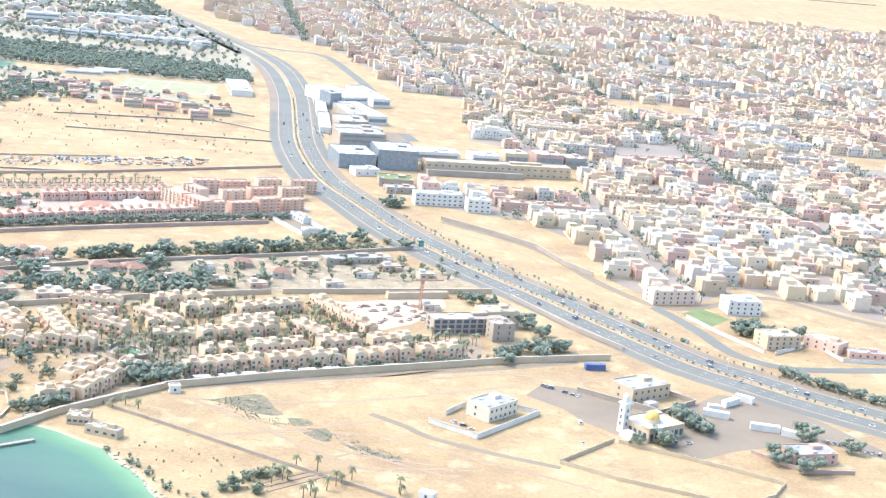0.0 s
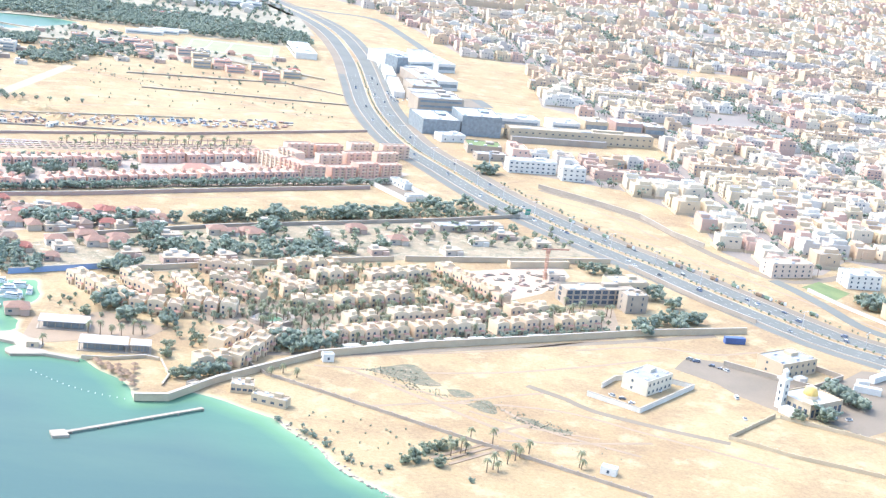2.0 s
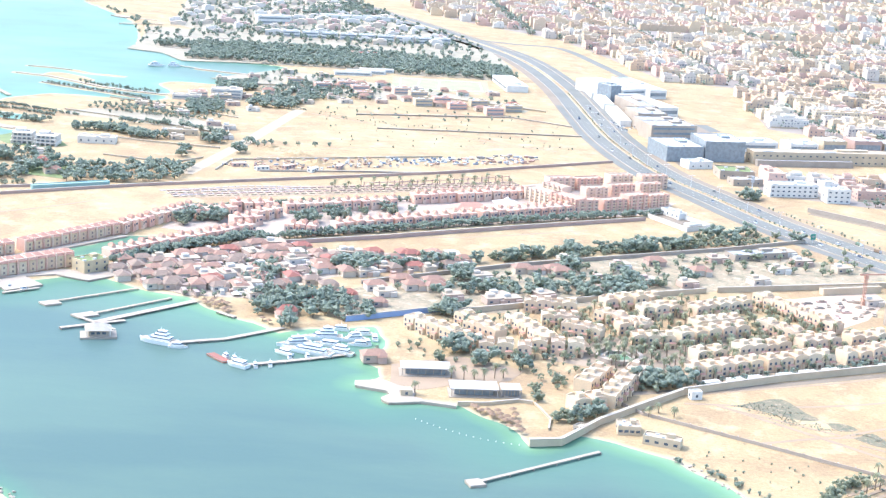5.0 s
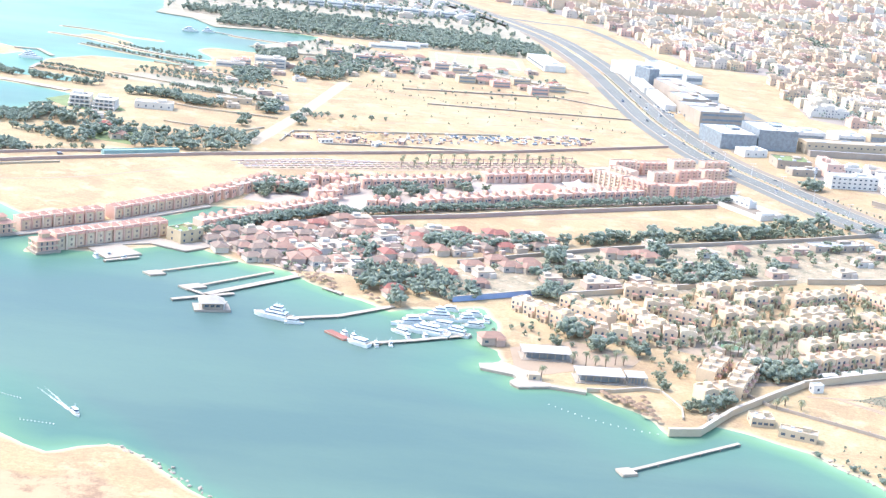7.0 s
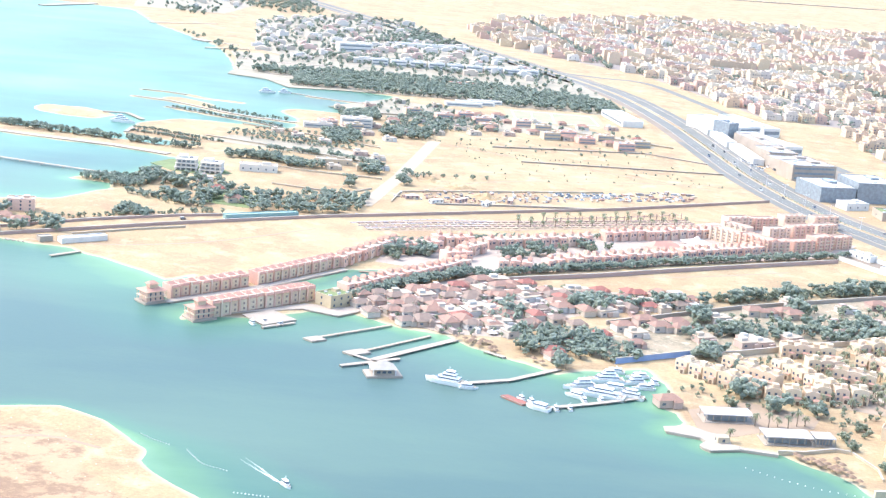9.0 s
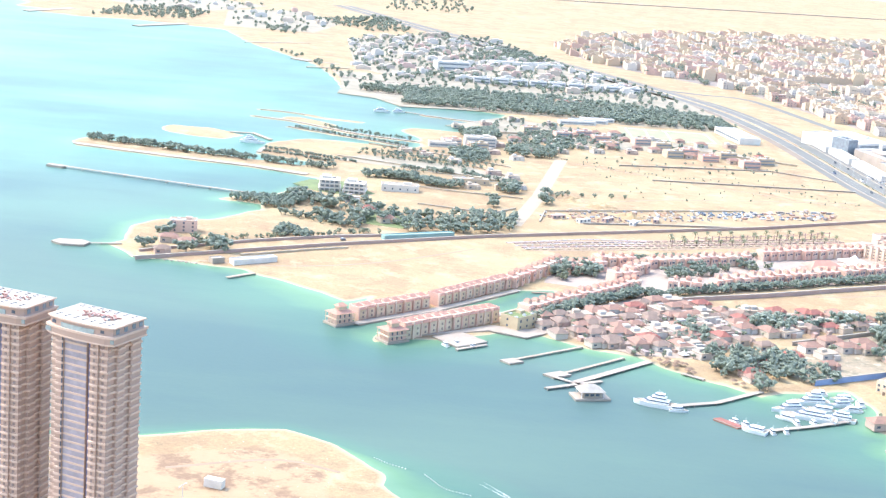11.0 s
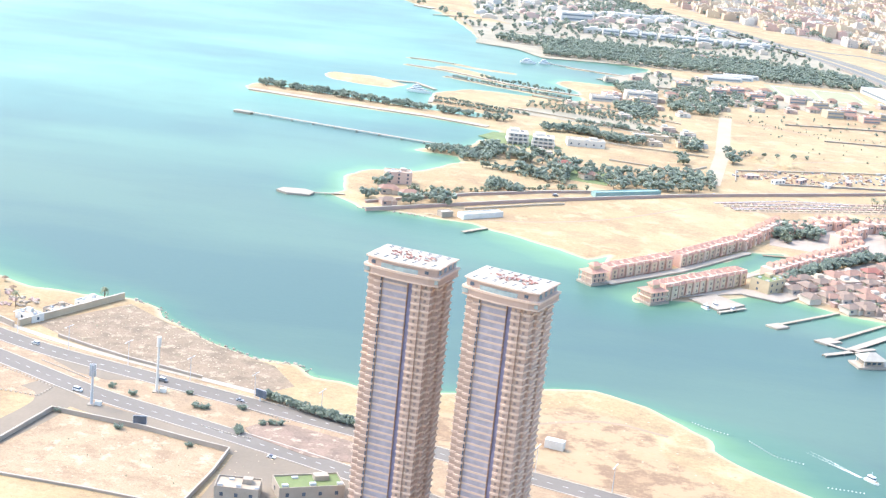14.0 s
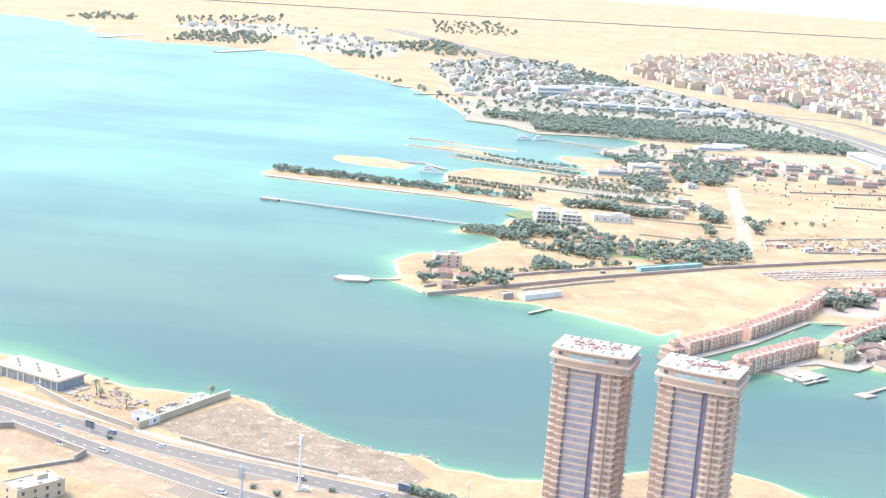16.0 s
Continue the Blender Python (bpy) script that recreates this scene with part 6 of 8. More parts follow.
# ---- mosque ----
def mosque(x, y, turn):
    m = thing("mosque", x, y, turn, "cream mosque with a gold dome and a square minaret", "mosque")
    body = Shape().box(0, 0, -0.3, 36, 30, 9.3)
    rim(body, -18, -15, 18, 15, 9.0, 1.2)
    body.box(-14, -11, 9, 8, 8, 2.2).box(14, 11, 9, 7, 7, 1.8)
    part("body", body, WALLBEIGE, m)
    part("flat_roof", Shape().box(0, 0, 9, 35, 29, 0.2), ROOFWHITE, m)
    part("drum", Shape().cone(-1, 0, 9.2, 6.0, 5.8, 2.4, 16), CREAM, m)
    dome = Shape()
    rings = [(5.6 * math.cos(k * math.pi / 14), 5.6 * math.sin(k * math.pi / 14)) for k in range(8)]
    for (r0, z0), (r1, z1) in zip(rings, rings[1:]):
        dome.cone(-1, 0, 11.6 + z0, r0, max(r1, 0.15), z1 - z0, 16)
    gold = part("dome", dome, surface("gold_dome", (0.70, 0.48, 0.14), (0.58, 0.38, 0.10), 0.3, 2.0, 0.5), m, "matt gold dome")
    part("finial", Shape().cone(-1, 0, 17.0, 0.25, 0.05, 2.2, 6), STEEL, gold)
    shaft = part("minaret_shaft", Shape().box(-20, 10, -0.3, 5.8, 5.8, 22), WHITE, m)
    part("minaret_gallery", Shape().box(-20, 10, 21.7, 7.8, 7.8, 1.2), WHITE, shaft)
    part("minaret_lantern", Shape().cone(-20, 10, 22.9, 2.4, 2.2, 5.0, 8), WHITE, shaft)
    part("minaret_cap", Shape().cone(-20, 10, 27.9, 2.6, 0.2, 2.6, 8), WHITE, shaft)
    for z in (6, 11, 16):
        part("minaret_window", WIN_C, None, shaft, at=spot(-20, 6.7, z))
        part("minaret_window", WIN_C, None, shaft, at=spot(-23.3, 10, z, 90))
    for i in range(7):
        part("arch_window", Shape().box(-15 + 5 * i, -15.1, 1, 2.8, 0.4, 5.5), GLASS, m)
    for i in range(5):
        part("arch_window", Shape().box(-18.1, -11 + 5 * i, 1, 0.4, 2.8, 5.5), GLASS, m)
    part("porch", Shape().box(-24, -2, -0.3, 9, 12, 4.6), WHITE, m)
    return m


mosque(165, 1033, 38)


# ---- small buildings, trailers, cars ----
def container(x, y, turn, w, material, label):
    c = thing("container", x, y, turn, label, "container")
    part("box", Shape().box(0, 0, 0.2, w, 5.0, 5.0), material, c)
    rib = Shape().box(0, 0, 0.3, 0.35, 0.25, 4.8).mesh("rib", material)
    for i in range(int(w / 1.6) if material is not WHITE else 0):
        part("rib", rib, None, c, at=spot(-w / 2 + 0.8 + 1.6 * i, -2.6, 0))
    part("skid", Shape().box(0, 0, 0, w, 4.4, 0.2), WALLGREY, c)
    return c


container(133, 1166, 12, 17, surface("blue_steel", (0.10, 0.16, 0.36), (0.07, 0.11, 0.26), 0.2, 1.5, 0.6), "long dark blue container on the sand")
for x, y, turn, w in ((220, 1082, -12, 20), (236, 1113, 45, 18), (249, 1125, -30, 15), (220, 1096, 5, 9), (254, 1063, -5, 22), (275, 1054, -25, 20)):
    container(x, y, turn, w, WHITE, "white site trailer on the dusty lot")

CARPAINT = painted("car_paint", [(0.75, 0.75, 0.74), (0.70, 0.69, 0.66), (0.12, 0.12, 0.13), (0.35, 0.36, 0.38), (0.78, 0.77, 0.75), (0.10, 0.13, 0.22)], 0.35, (0.5, 0.47, 0.42))
TYRE = surface("tyre_rubber", (0.05, 0.05, 0.05), (0.03, 0.03, 0.03), 1.0, 4.0)


def car_proto(l, w, h, van, label):
    c = thing("car", 0, 0, 0, label, "car", "cars on the roads")
    part("body", Shape().prism([(-l / 2, -w / 2), (l / 2 - 0.3, -w / 2), (l / 2, -w / 3), (l / 2, w / 3), (l / 2 - 0.3, w / 2), (-l / 2, w / 2)], 0.35, h * 0.58), CARPAINT, c)
    a, b = (-l * 0.48, l * 0.3) if van else (-l * 0.32, l * 0.18)
    lo = [(a, -w * 0.46), (b, -w * 0.46), (b, w * 0.46), (a, w * 0.46)]
    hi = [(a + 0.4, -w * 0.38), (b - 0.7, -w * 0.38), (b - 0.7, w * 0.38), (a + 0.4, w * 0.38)]
    part("cabin", Shape().prism(lo, h * 0.58, h * 0.92, hi), GLASS, c)
    part("roof", Shape().prism(hi, h * 0.92, h), CARPAINT, c)
    tyre = Shape().add([(0.4 * math.cos(q * 0.785), s, 0.4 + 0.4 * math.sin(q * 0.785)) for s in (-0.15, 0.15) for q in range(8)],
                       [tuple(range(7, -1, -1)), tuple(range(8, 16))] + [(q, (q + 1) % 8, 8 + (q + 1) % 8, 8 + q) for q in range(8)]).mesh("wheel", TYRE)
    for sx in (-0.3, 0.3):
        for sy in (-0.45, 0.45):
            part("wheel", tyre, None, c, at=spot(sx * l, sy * w, 0))
    return c


CARS = Kind([car_proto(4.7, 2.0, 1.8, False, "saloon car"), car_proto(5.1, 2.1, 2.1, True, "estate car with long roof"), car_proto(5.8, 2.3, 2.6, True, "boxy van")])
for c, l in zip(CARS.made, ("saloon car with dark windows on the road", "large off-road car with dark windows", "boxy delivery van with dark windows")):
    c["label"] = l


def heading(x, y, line):
    best = min(zip(line, line[1:]), key=lambda s: math.hypot((s[0][0] + s[1][0]) / 2 - x, (s[0][1] + s[1][1]) / 2 - y))
    return math.degrees(math.atan2(best[1][1] - best[0][1], best[1][0] - best[0][0]))


cr = random.Random(77)
for k, (x, y, a) in enumerate(along([q for q in HWY if q[1] < 1560], 38, 12)):
    off = (-18.5, 8, -7.5, 14, 20)[k % 5]
    CARS.put(cr.randrange(2), x - math.sin(radians(a)) * off, y + math.cos(radians(a)) * off, a, 0.1)
for x, y in ((-1236, 903), (-1221, 882), (-1210, 850), (-1182, 845), (-1151, 862), (-1186, 878), (-1101, 797), (-1060, 829), (-1010, 815), (-975, 742)):
    CARS.put(cr.randrange(3), x, y, heading(x, y, UPPER) + 180 * (y > 860), 0.1)
for i in range(9):
    CARS.put(cr.randrange(2), 299 + 4.4 * i, 1052 - 2.0 * i, 60)
for x, y in ((89, 1110), (94, 1107), (105, 1101), (111, 1097), (115, 1094), (113, 1036), (112, 995), (20, 1010), (27, 1006), (33, 1000), (55, 1030), (180, 1018), (191, 1018)):
    CARS.put(cr.randrange(3), x, y, cr.uniform(0, 180))


def parked_proto(l, w, h, label, name="parked_car", group="cars in the far yards"):
    c = thing(name, 0, 0, 0, label, "car", group)
    part("body", Shape().prism([(-l / 2, -w / 2), (l / 2, -w / 2), (l / 2, w / 2), (-l / 2, w / 2)], 0.0, h * 0.58), CARPAINT, c)
    part("cabin", Shape().prism([(-l * 0.4, -w * 0.45), (l * 0.22, -w * 0.45), (l * 0.22, w * 0.45), (-l * 0.4, w * 0.45)], h * 0.58, h, [(-l * 0.34, -w * 0.36), (l * 0.1, -w * 0.36), (l * 0.1, w * 0.36), (-l * 0.34, w * 0.36)]), GLASS, c)
    return c


FARCARS = Kind([parked_proto(l, w, h, t, "car", "cars on the roads") for l, w, h, t in ((4.9, 2.1, 1.9, "saloon car on the far highway"), (5.4, 2.3, 2.2, "estate car on the far highway"), (7.5, 2.5, 3.0, "delivery van on the far highway"))])
for x, y, _ in along(NEARHWY, 47, 20):
    off = cr.choice((-17, -12.5, -7, 7.5, 13, 18))
    a = radians(heading(x, y, HWY))
    (CARS if y < 1350 else FARCARS).put(cr.randrange(3), x - math.sin(a) * off, y + math.cos(a) * off, math.degrees(a) + (180 if off > 0 else 0), 0.1)


def lorry_proto(label, box):
    c = thing("lorry", 0, 0, 0, label, "lorry", "lorries on the verge")
    part("cab", Shape().prism([(2.6, -1.1), (4.4, -1.1), (4.4, 1.1), (2.6, 1.1)], 0.5, 2.9, [(2.6, -1.0), (4.0, -1.0), (4.0, 1.0), (2.6, 1.0)]), CARPAINT, c)
    part("load_box", Shape().box(-0.8, 0, 0.9, 6.4, 2.3, 2.3), box, c)
    part("chassis", Shape().box(0, 0, 0.4, 8.4, 1.6, 0.5), TYRE, c)
    for sx in (-3.2, -1.8, 3.2):
        part("axle", Shape().box(sx, 0, 0, 0.9, 2.2, 0.8), TYRE, c)
    return c


LORRIES = Kind([lorry_proto("lorry with a dull green load box", surface("green_tarp", (0.20, 0.27, 0.19), (0.14, 0.19, 0.14), 0.5, 2.0)), lorry_proto("lorry with a brown load box", surface("brown_boards", (0.30, 0.20, 0.13), (0.21, 0.14, 0.09), 0.5, 2.0))])
for k, (x, y) in enumerate([(16, 1502), (30, 1478), (47, 1456), (69, 1426), (104, 1382), (110, 1375), (120, 1367), (139, 1346), (156, 1330), (175, 1309), (181, 1302), (192, 1292), (215, 1268)]):
    LORRIES.put(k, x + 6, y + 4, heading(x, y, HWY) + (k * 7) % 11 - 5)

PARKED = Kind([parked_proto(5.2, 2.2, 2.0, "parked car standing in a dusty yard"), parked_proto(6.6, 2.6, 2.9, "parked van standing in a dusty yard")])
for x, y in fill([(-480, 1765), (-300, 1850), (-310, 1800), (-470, 1735)], 11, 4)[:30]:
    PARKED.put(cr.randrange(2), x, y, 25 + cr.choice((0, 90)))
for x, y in fill([(-195, 2080), (-165, 2080), (-225, 2380), (-245, 2370)], 12, 6)[:16]:
    PARKED.put(cr.randrange(2), x, y, 100)


# ---- piers and moorings ----
def pier(points, width, label, material=WOOD, top=0.6, gap=12.0):
    p = thing("pier", 0, 0, 0, label, "pier")
    part("deck", strip(points, width, Shape(), top - 0.5, top), material, p)
    pile = Shape().cone(0, 0, -3.5, 0.5, 0.5, 3.5 + top - 0.4, 6).mesh("pile", WALLGREY)
    for x, y, a in along(points, gap * 1.5):
        for s in (-0.38, 0.38):
            part("pile", pile, None, p, at=spot(x - math.sin(radians(a)) * width * s, y + math.cos(radians(a)) * width * s, 0))
    return p


def platform(points, top, label, material=CONCRETE):
    area = sum(ax * by - bx * ay for (ax, ay), (bx, by) in zip(points, points[1:] + points[:1]))
    q = points if area > 0 else points[::-1]
    cx, cy = sum(p[0] for p in q) / len(q), sum(p[1] for p in q) / len(q)
    p = thing("landing", cx, cy, 0, label, "landing")
    loc = [(x - cx, y - cy) for x, y in q]
    part("deck", Shape().prism(loc, -3.0, top), material, p)
    part("edge", Shape().prism([(x * 1.02, y * 1.02) for x, y in loc], top - 0.7, top - 0.2), KERB, p)
    return p


pier([(-250, 898), (-324, 834)], 2.6, "thin pale pier standing in the creek", CONCRETE, 0.7)
platform([(-330, 836), (-322, 840), (-317, 832), (-326, 828)], 0.8, "square concrete head of the pier")
pier([(-564, 1140), (-622, 1068)], 6, "pale wide pier from the village beach", CONCRETE)
pier([(-642, 1049), (-602, 1078)], 4, "pale concrete cross pier on piles", CONCRETE)
pier([(-636, 1077), (-603, 1055)], 3, "short concrete arm of the pier", CONCRETE)
pier([(-584, 1143), (-630, 1088)], 3, "thin wooden pier from the beach")
platform([(-645, 1082), (-632, 1093), (-624, 1086), (-637, 1076)], 0.5, "small pale floating landing")
pier([(-616, 1162), (-668, 1110)], 2.8, "long thin wooden jetty")
platform([(-678, 1106), (-668, 1114), (-660, 1107), (-670, 1099)], 0.5, "pale floating landing at a jetty end")
pier([(-484, 1092), (-520, 1055), (-555, 1036)], 4.5, "pale jetty with arched side to the yacht", CONCRETE)
pier([(-424, 1046), (-460, 1022), (-497, 1001)], 4, "pale concrete jetty of the marina", CONCRETE)
platform([(-526, 1019), (-521, 1022), (-506, 1008), (-511, 1005)], 0.6, "dark red floating pontoon in the marina", REDROOF)
pier([(-1214, 1690), (-1091, 1660), (-972, 1633)], 5, "very long straight pier on concrete legs", CONCRETE, 1.6, 18)
platform([(-1231, 1697), (-1210, 1692), (-1212, 1684), (-1233, 1689)], 1.8, "pier head platform far out")
pier([(-1043, 1352), (-1076, 1342)], 3, "short pier to a round landing", CONCRETE)
platform([(-1104, 1336), (-1100, 1346), (-1080, 1350), (-1070, 1344), (-1072, 1331), (-1092, 1328)], 1.2, "broad pale landing off the headland")
pier([(-905, 1292), (-924, 1268)], 4, "short dark wooden jetty", WOOD)
platform([(-742, 1150), (-690, 1198), (-660, 1196), (-640, 1215), (-620, 1240), (-612, 1228), (-660, 1172), (-690, 1182)], 0.7, "pale quay along the waterfront houses")
platform([(-733, 1150), (-712, 1170), (-690, 1150), (-712, 1128)], 0.7, "pale dock with moored tenders")
pier([(-712, 1122), (-690, 1142)], 3, "small floating dock arm", CONCRETE)
platform([(-800, 1168), (-741, 1232), (-676, 1322), (-671, 1318), (-735, 1227), (-793, 1164)], 0.6, "narrow quay of the canal houses")
platform([(-772, 1146), (-700, 1222), (-664, 1262), (-660, 1258), (-696, 1216), (-766, 1140)], 0.6, "quay along the back of the waterfront row")
platform([(-415, 988), (-414, 979), (-404, 976), (-392, 973), (-389, 968), (-394, 960), (-393, 956), (-388, 951), (-368, 958), (-367, 964), (-373, 966), (-373, 978), (-381, 984), (-386, 986), (-397, 995)], 1.0, "curved pale concrete quay of the beach club")
platform([(-368, 958), (-343.5, 954.5), (-343.5, 957.5), (-368, 962)], 1.2, "low concrete sea wall beside the beach")
pier([(-1098, 2046), (-1066, 2052), (-1034, 2010)], 7, "wide dark dock behind the sandy islet", WOOD)
pier([(-893, 2394), (-862, 2382)], 4, "short pile bridge to the far spit", CONCRETE)
pier([(-540, 1118), (-525, 1108)], 4, "short grey ramp into the water", CONCRETE)
pier([(-1341, 3257), (-1215, 3360)], 8, "long pale mooring pier off the far shore", CONCRETE, 0.9, 26)
pier([(-1140, 2894), (-1062, 2930)], 9, "dark wooden breakwater pier of the far shore", WOOD, 1.2, 20)
platform([(-1196, 3022), (-1180, 3034), (-1150, 3012), (-1158, 2994)], 1.2, "pale landing stage off the far shore")
platform([(-1640, 3420), (-1622, 3412), (-1545, 3570), (-1560, 3585)], 1.0, "long pale harbour mole of the far coast")
platform([(-1950, 3560), (-1928, 3545), (-1868, 3715), (-1890, 3730)], 1.0, "pale quay reaching out from the far coast")


def pavilion(x, y, turn):
    p = thing("floating_pavilion", x, y, turn, "floating pavilion with a grey hipped roof", "pavilion")
    part("raft", Shape().box(0, 0, -2.0, 26, 16, 2.6), CONCRETE, p)
    part("room", Shape().box(0, 0, 0.6, 14, 10, 4.6), CONCRETE, p)
    for q in (-4, 0, 4):
        part("window", WIN_B, None, p, at=spot(q, -5.05, 1.8))
    for sx in (-1, 1):
        for sy in (-1, 1):
            part("post", Shape().cone(sx * 8.2, sy * 6, 0.6, 0.3, 0.3, 4.4, 6), WHITE, p)
    part("roof", Shape().hip(0, 0, 5.0, 19, 14.5, 4.4, 0, 0.25), surface("grey_shingles", (0.48, 0.43, 0.36), (0.37, 0.33, 0.28), 0.2, 1.5), p)
    return p


pavilion(-611, 1041, 18)


def hull(shape, l, w, z0, z1, flare=0.82):
    """A boat's hull, bow to +x."""
    up = [(-l / 2, -w / 2), (l * 0.1, -w / 2), (l * 0.32, -w * 0.36), (l / 2, 0), (l * 0.32, w * 0.36), (l * 0.1, w / 2), (-l / 2, w / 2)]
    return shape.prism([(x * (0.95 if x > 0 else 0.98), y * flare) for x, y in up], z0, z1, up)


BOATWHITE = surface("boat_gelcoat", (0.84, 0.83, 0.80), (0.76, 0.75, 0.72), 0.2, 1.0, 0.3)


def yacht(x, y, turn, l, w, decks, label, thingname="yacht"):
    b = thing(thingname, x, y, turn, label, "boat", z=SEA_LEVEL)
    part("hull", hull(Shape(), l, w, -0.6, w * 0.36), BOATWHITE, b)
    part("deck", hull(Shape(), l * 0.94, w * 0.9, w * 0.36, w * 0.36 + 0.15, 1.0), WOOD, b)
    z, k = w * 0.36 + 0.15, l * 0.62
    for n in range(decks):
        h, q = 2.2, w * (0.74 - 0.14 * n)
        sh = -l * 0.05 - n * l * 0.03
        lo = [(sh - k / 2, -q / 2), (sh + k * 0.35, -q / 2), (sh + k / 2, 0), (sh + k * 0.35, q / 2), (sh - k / 2, q / 2)]
        hi = [(sh - k / 2 + 0.3, -q * 0.44), (sh + k * 0.26, -q * 0.44), (sh + k * 0.36, 0), (sh + k * 0.26, q * 0.44), (sh - k / 2 + 0.3, q * 0.44)]
        part("cabin", Shape().prism(lo, z, z + h * 0.45), BOATWHITE, b)
        part("cabin_glass", Shape().prism(lo, z + h * 0.45, z + h * 0.85, hi), GLASS, b)
        part("cabin_roof", Shape().prism([(u * 1.04, v * 1.15) for u, v in hi], z + h * 0.85, z + h), BOATWHITE, b)
        z, k = z + h, k * 0.66
    part("mast", Shape().cone(-l * 0.1, 0, z, 0.18, 0.08, 2.6, 6), BOATWHITE, b)
    part("radar_arch", Shape().box(-l * 0.14, 0, z, 0.5, w * 0.4, 0.8), BOATWHITE, b)
    return b


yacht(-566, 1037, 165, 30, 9, 3, "large white motor yacht moored at the jetty end")
yacht(-549, 1030, 5, 14, 4.5, 1, "small white motor boat beside the jetty")
yacht(-500, 1002, 155, 18, 7, 1, "white motor boat at the marina jetty")
for x, y, a, l, w, d, t in ((-470, 1056, 200, 26, 7.5, 2, "white motor yacht with raked cabin"), (-452, 1076, 190, 30, 8.5, 3, "tall white motor yacht in the marina"), (-458, 1042, 165, 40, 8, 2, "long white motor yacht at the jetty"), (-436, 1046, 165, 24, 6.5, 2, "white cabin cruiser moored in the marina"),
                            (-430, 1078, 200, 20, 6, 2, "white cruiser at the inner berths"), (-424, 1068, 185, 16, 5, 1, "small white cruiser at the berths"), (-426, 1094, 190, 18, 5, 1, "white boat near the blue hoarding"), (-443, 1100, 185, 16, 5, 1, "small white boat at an inner berth")):
    yacht(x, y, a, l, w, d, t)
for x, y, a in ((-468, 1028, 110), (-456, 1032, 115), (-444, 1038, 112), (-512, 1018, 130), (-505, 1014, 120), (-478, 1008, 100), (-488, 1004, 110), (-722, 1132, 130), (-714, 1140, 120), (-700, 1136, 60)):
    yacht(x, y, a, 9, 3, 1, "small white tender with a cabin", "motor_boat")
COTTAGES.put(1, -409, 1036, 20)
for x, y, a, l, w, t in ((-446, 1062, 170, 22, 6, "white cabin cruiser with a raked windscreen"), (-414, 1086, 100, 14, 4.5, "small white cruiser at the inner quay"), (-418, 1074, 110, 12, 4, "white day boat at the inner quay"), (-474, 1036, 150, 16, 5, "white sports boat beside the jetty")):
    yacht(x, y, a, l, w, 1, t)
yacht(-645, 825, -50, 10, 3.4, 1, "white speedboat under way on the creek", "speedboat")
yacht(-1052, 1978, -8, 34, 9, 3, "large white yacht moored behind the spit")
yacht(-928, 2378, 10, 26, 8, 2, "white ship in the far inlet")
yacht(-902, 2390, 10, 20, 7, 2, "pale boat in the far inlet")
# foam left by the speedboat
wake = Shape()
wr = random.Random(9)
for i in range(70):
    f = i / 70
    for s in (-1, 1):
        wake.cone(-651 - 26 * f + s * (0.3 + 1.1 * f) + wr.uniform(-0.5, 0.5), 831 + 29 * f + s * (0.3 + 1.1 * f) + wr.uniform(-0.5, 0.5), SEA_LEVEL - 0.02, wr.uniform(0.4, 1.1) * (1.15 - f), 0.1, 0.08, 6)
tagged(part("wake_foam", wake, WHITE), "white foam trail on the water", "foam", kind="stuff")

BUOY = Shape().cone(0, 0, -0.5, 0.42, 0.34, 0.95, 6).mesh("buoy", WHITE)
for line in ([(-744, 882), (-735, 875), (-723, 869)], [(-711, 863), (-704, 853), (-697, 844), (-681, 838)], [(-672, 808), (-652, 807)], [(-368, 930), (-345, 915), (-322, 905), (-296, 900)]):
    float_line = tagged(new("float_line"), "line of pale floats on the water", "floats")
    float_line.matrix_basis = spot(0, 0, SEA_LEVEL)
    for x, y, _ in along(smooth(line, 6), 2.2 if line[0][0] < -400 else 5.0):
        part("float", BUOY, None, float_line, at=spot(x, y, 0))


# ---- beach clubs, umbrellas, tents ----
CLUBROOF = surface("club_roof", (0.48, 0.45, 0.42), (0.38, 0.355, 0.33), 0.08, 0.6)


def pavilion_hall(x, y, turn, w, d, label):
    h = thing("beach_club", x, y, turn, label, "pavilion")
    part("roof", Shape().box(0, 0, 5.4, w, d, 0.6), CLUBROOF, h)
    part("glass_walls", Shape().box(0, 1, 0, w * 0.8, d * 0.62, 5.4), SHADOWGLASS, h)
    for i in range(7):
        for s in (-0.46, 0.46):
            part("column", Shape().box((i / 6 - 0.5) * w * 0.94, s * d, 0, 0.45, 0.45, 5.4), CONCRETE, h)
    part("plinth", Shape().box(0, 0, -0.4, w * 1.05, d * 1.1, 0.8), CONCRETE, h)
    return h


pavilion_hall(-370, 1018, 9, 35, 16, "white-roofed glass beach club hall")
pavilion_hall(-334, 985, 9, 33, 17, "white-roofed open beach pavilion")
pavilion_hall(-309, 988, 9, 14, 13, "small white beach pavilion with columns")


def umbrella_proto(label):
    u = thing("parasol", 0, 0, 0, label, "parasol", "parasols on the sand")
    part("pole", Shape().cone(0, 0, -0.4, 0.14, 0.14, 3.4, 6), WOOD, u)
    part("canopy", Shape().cone(0, 0, 2.6, 2.7, 0.15, 1.3, 8), surface("thatch", (0.27, 0.175, 0.11), (0.19, 0.12, 0.075), 0.5, 3.0), u, "brown thatched canopy")
    return u


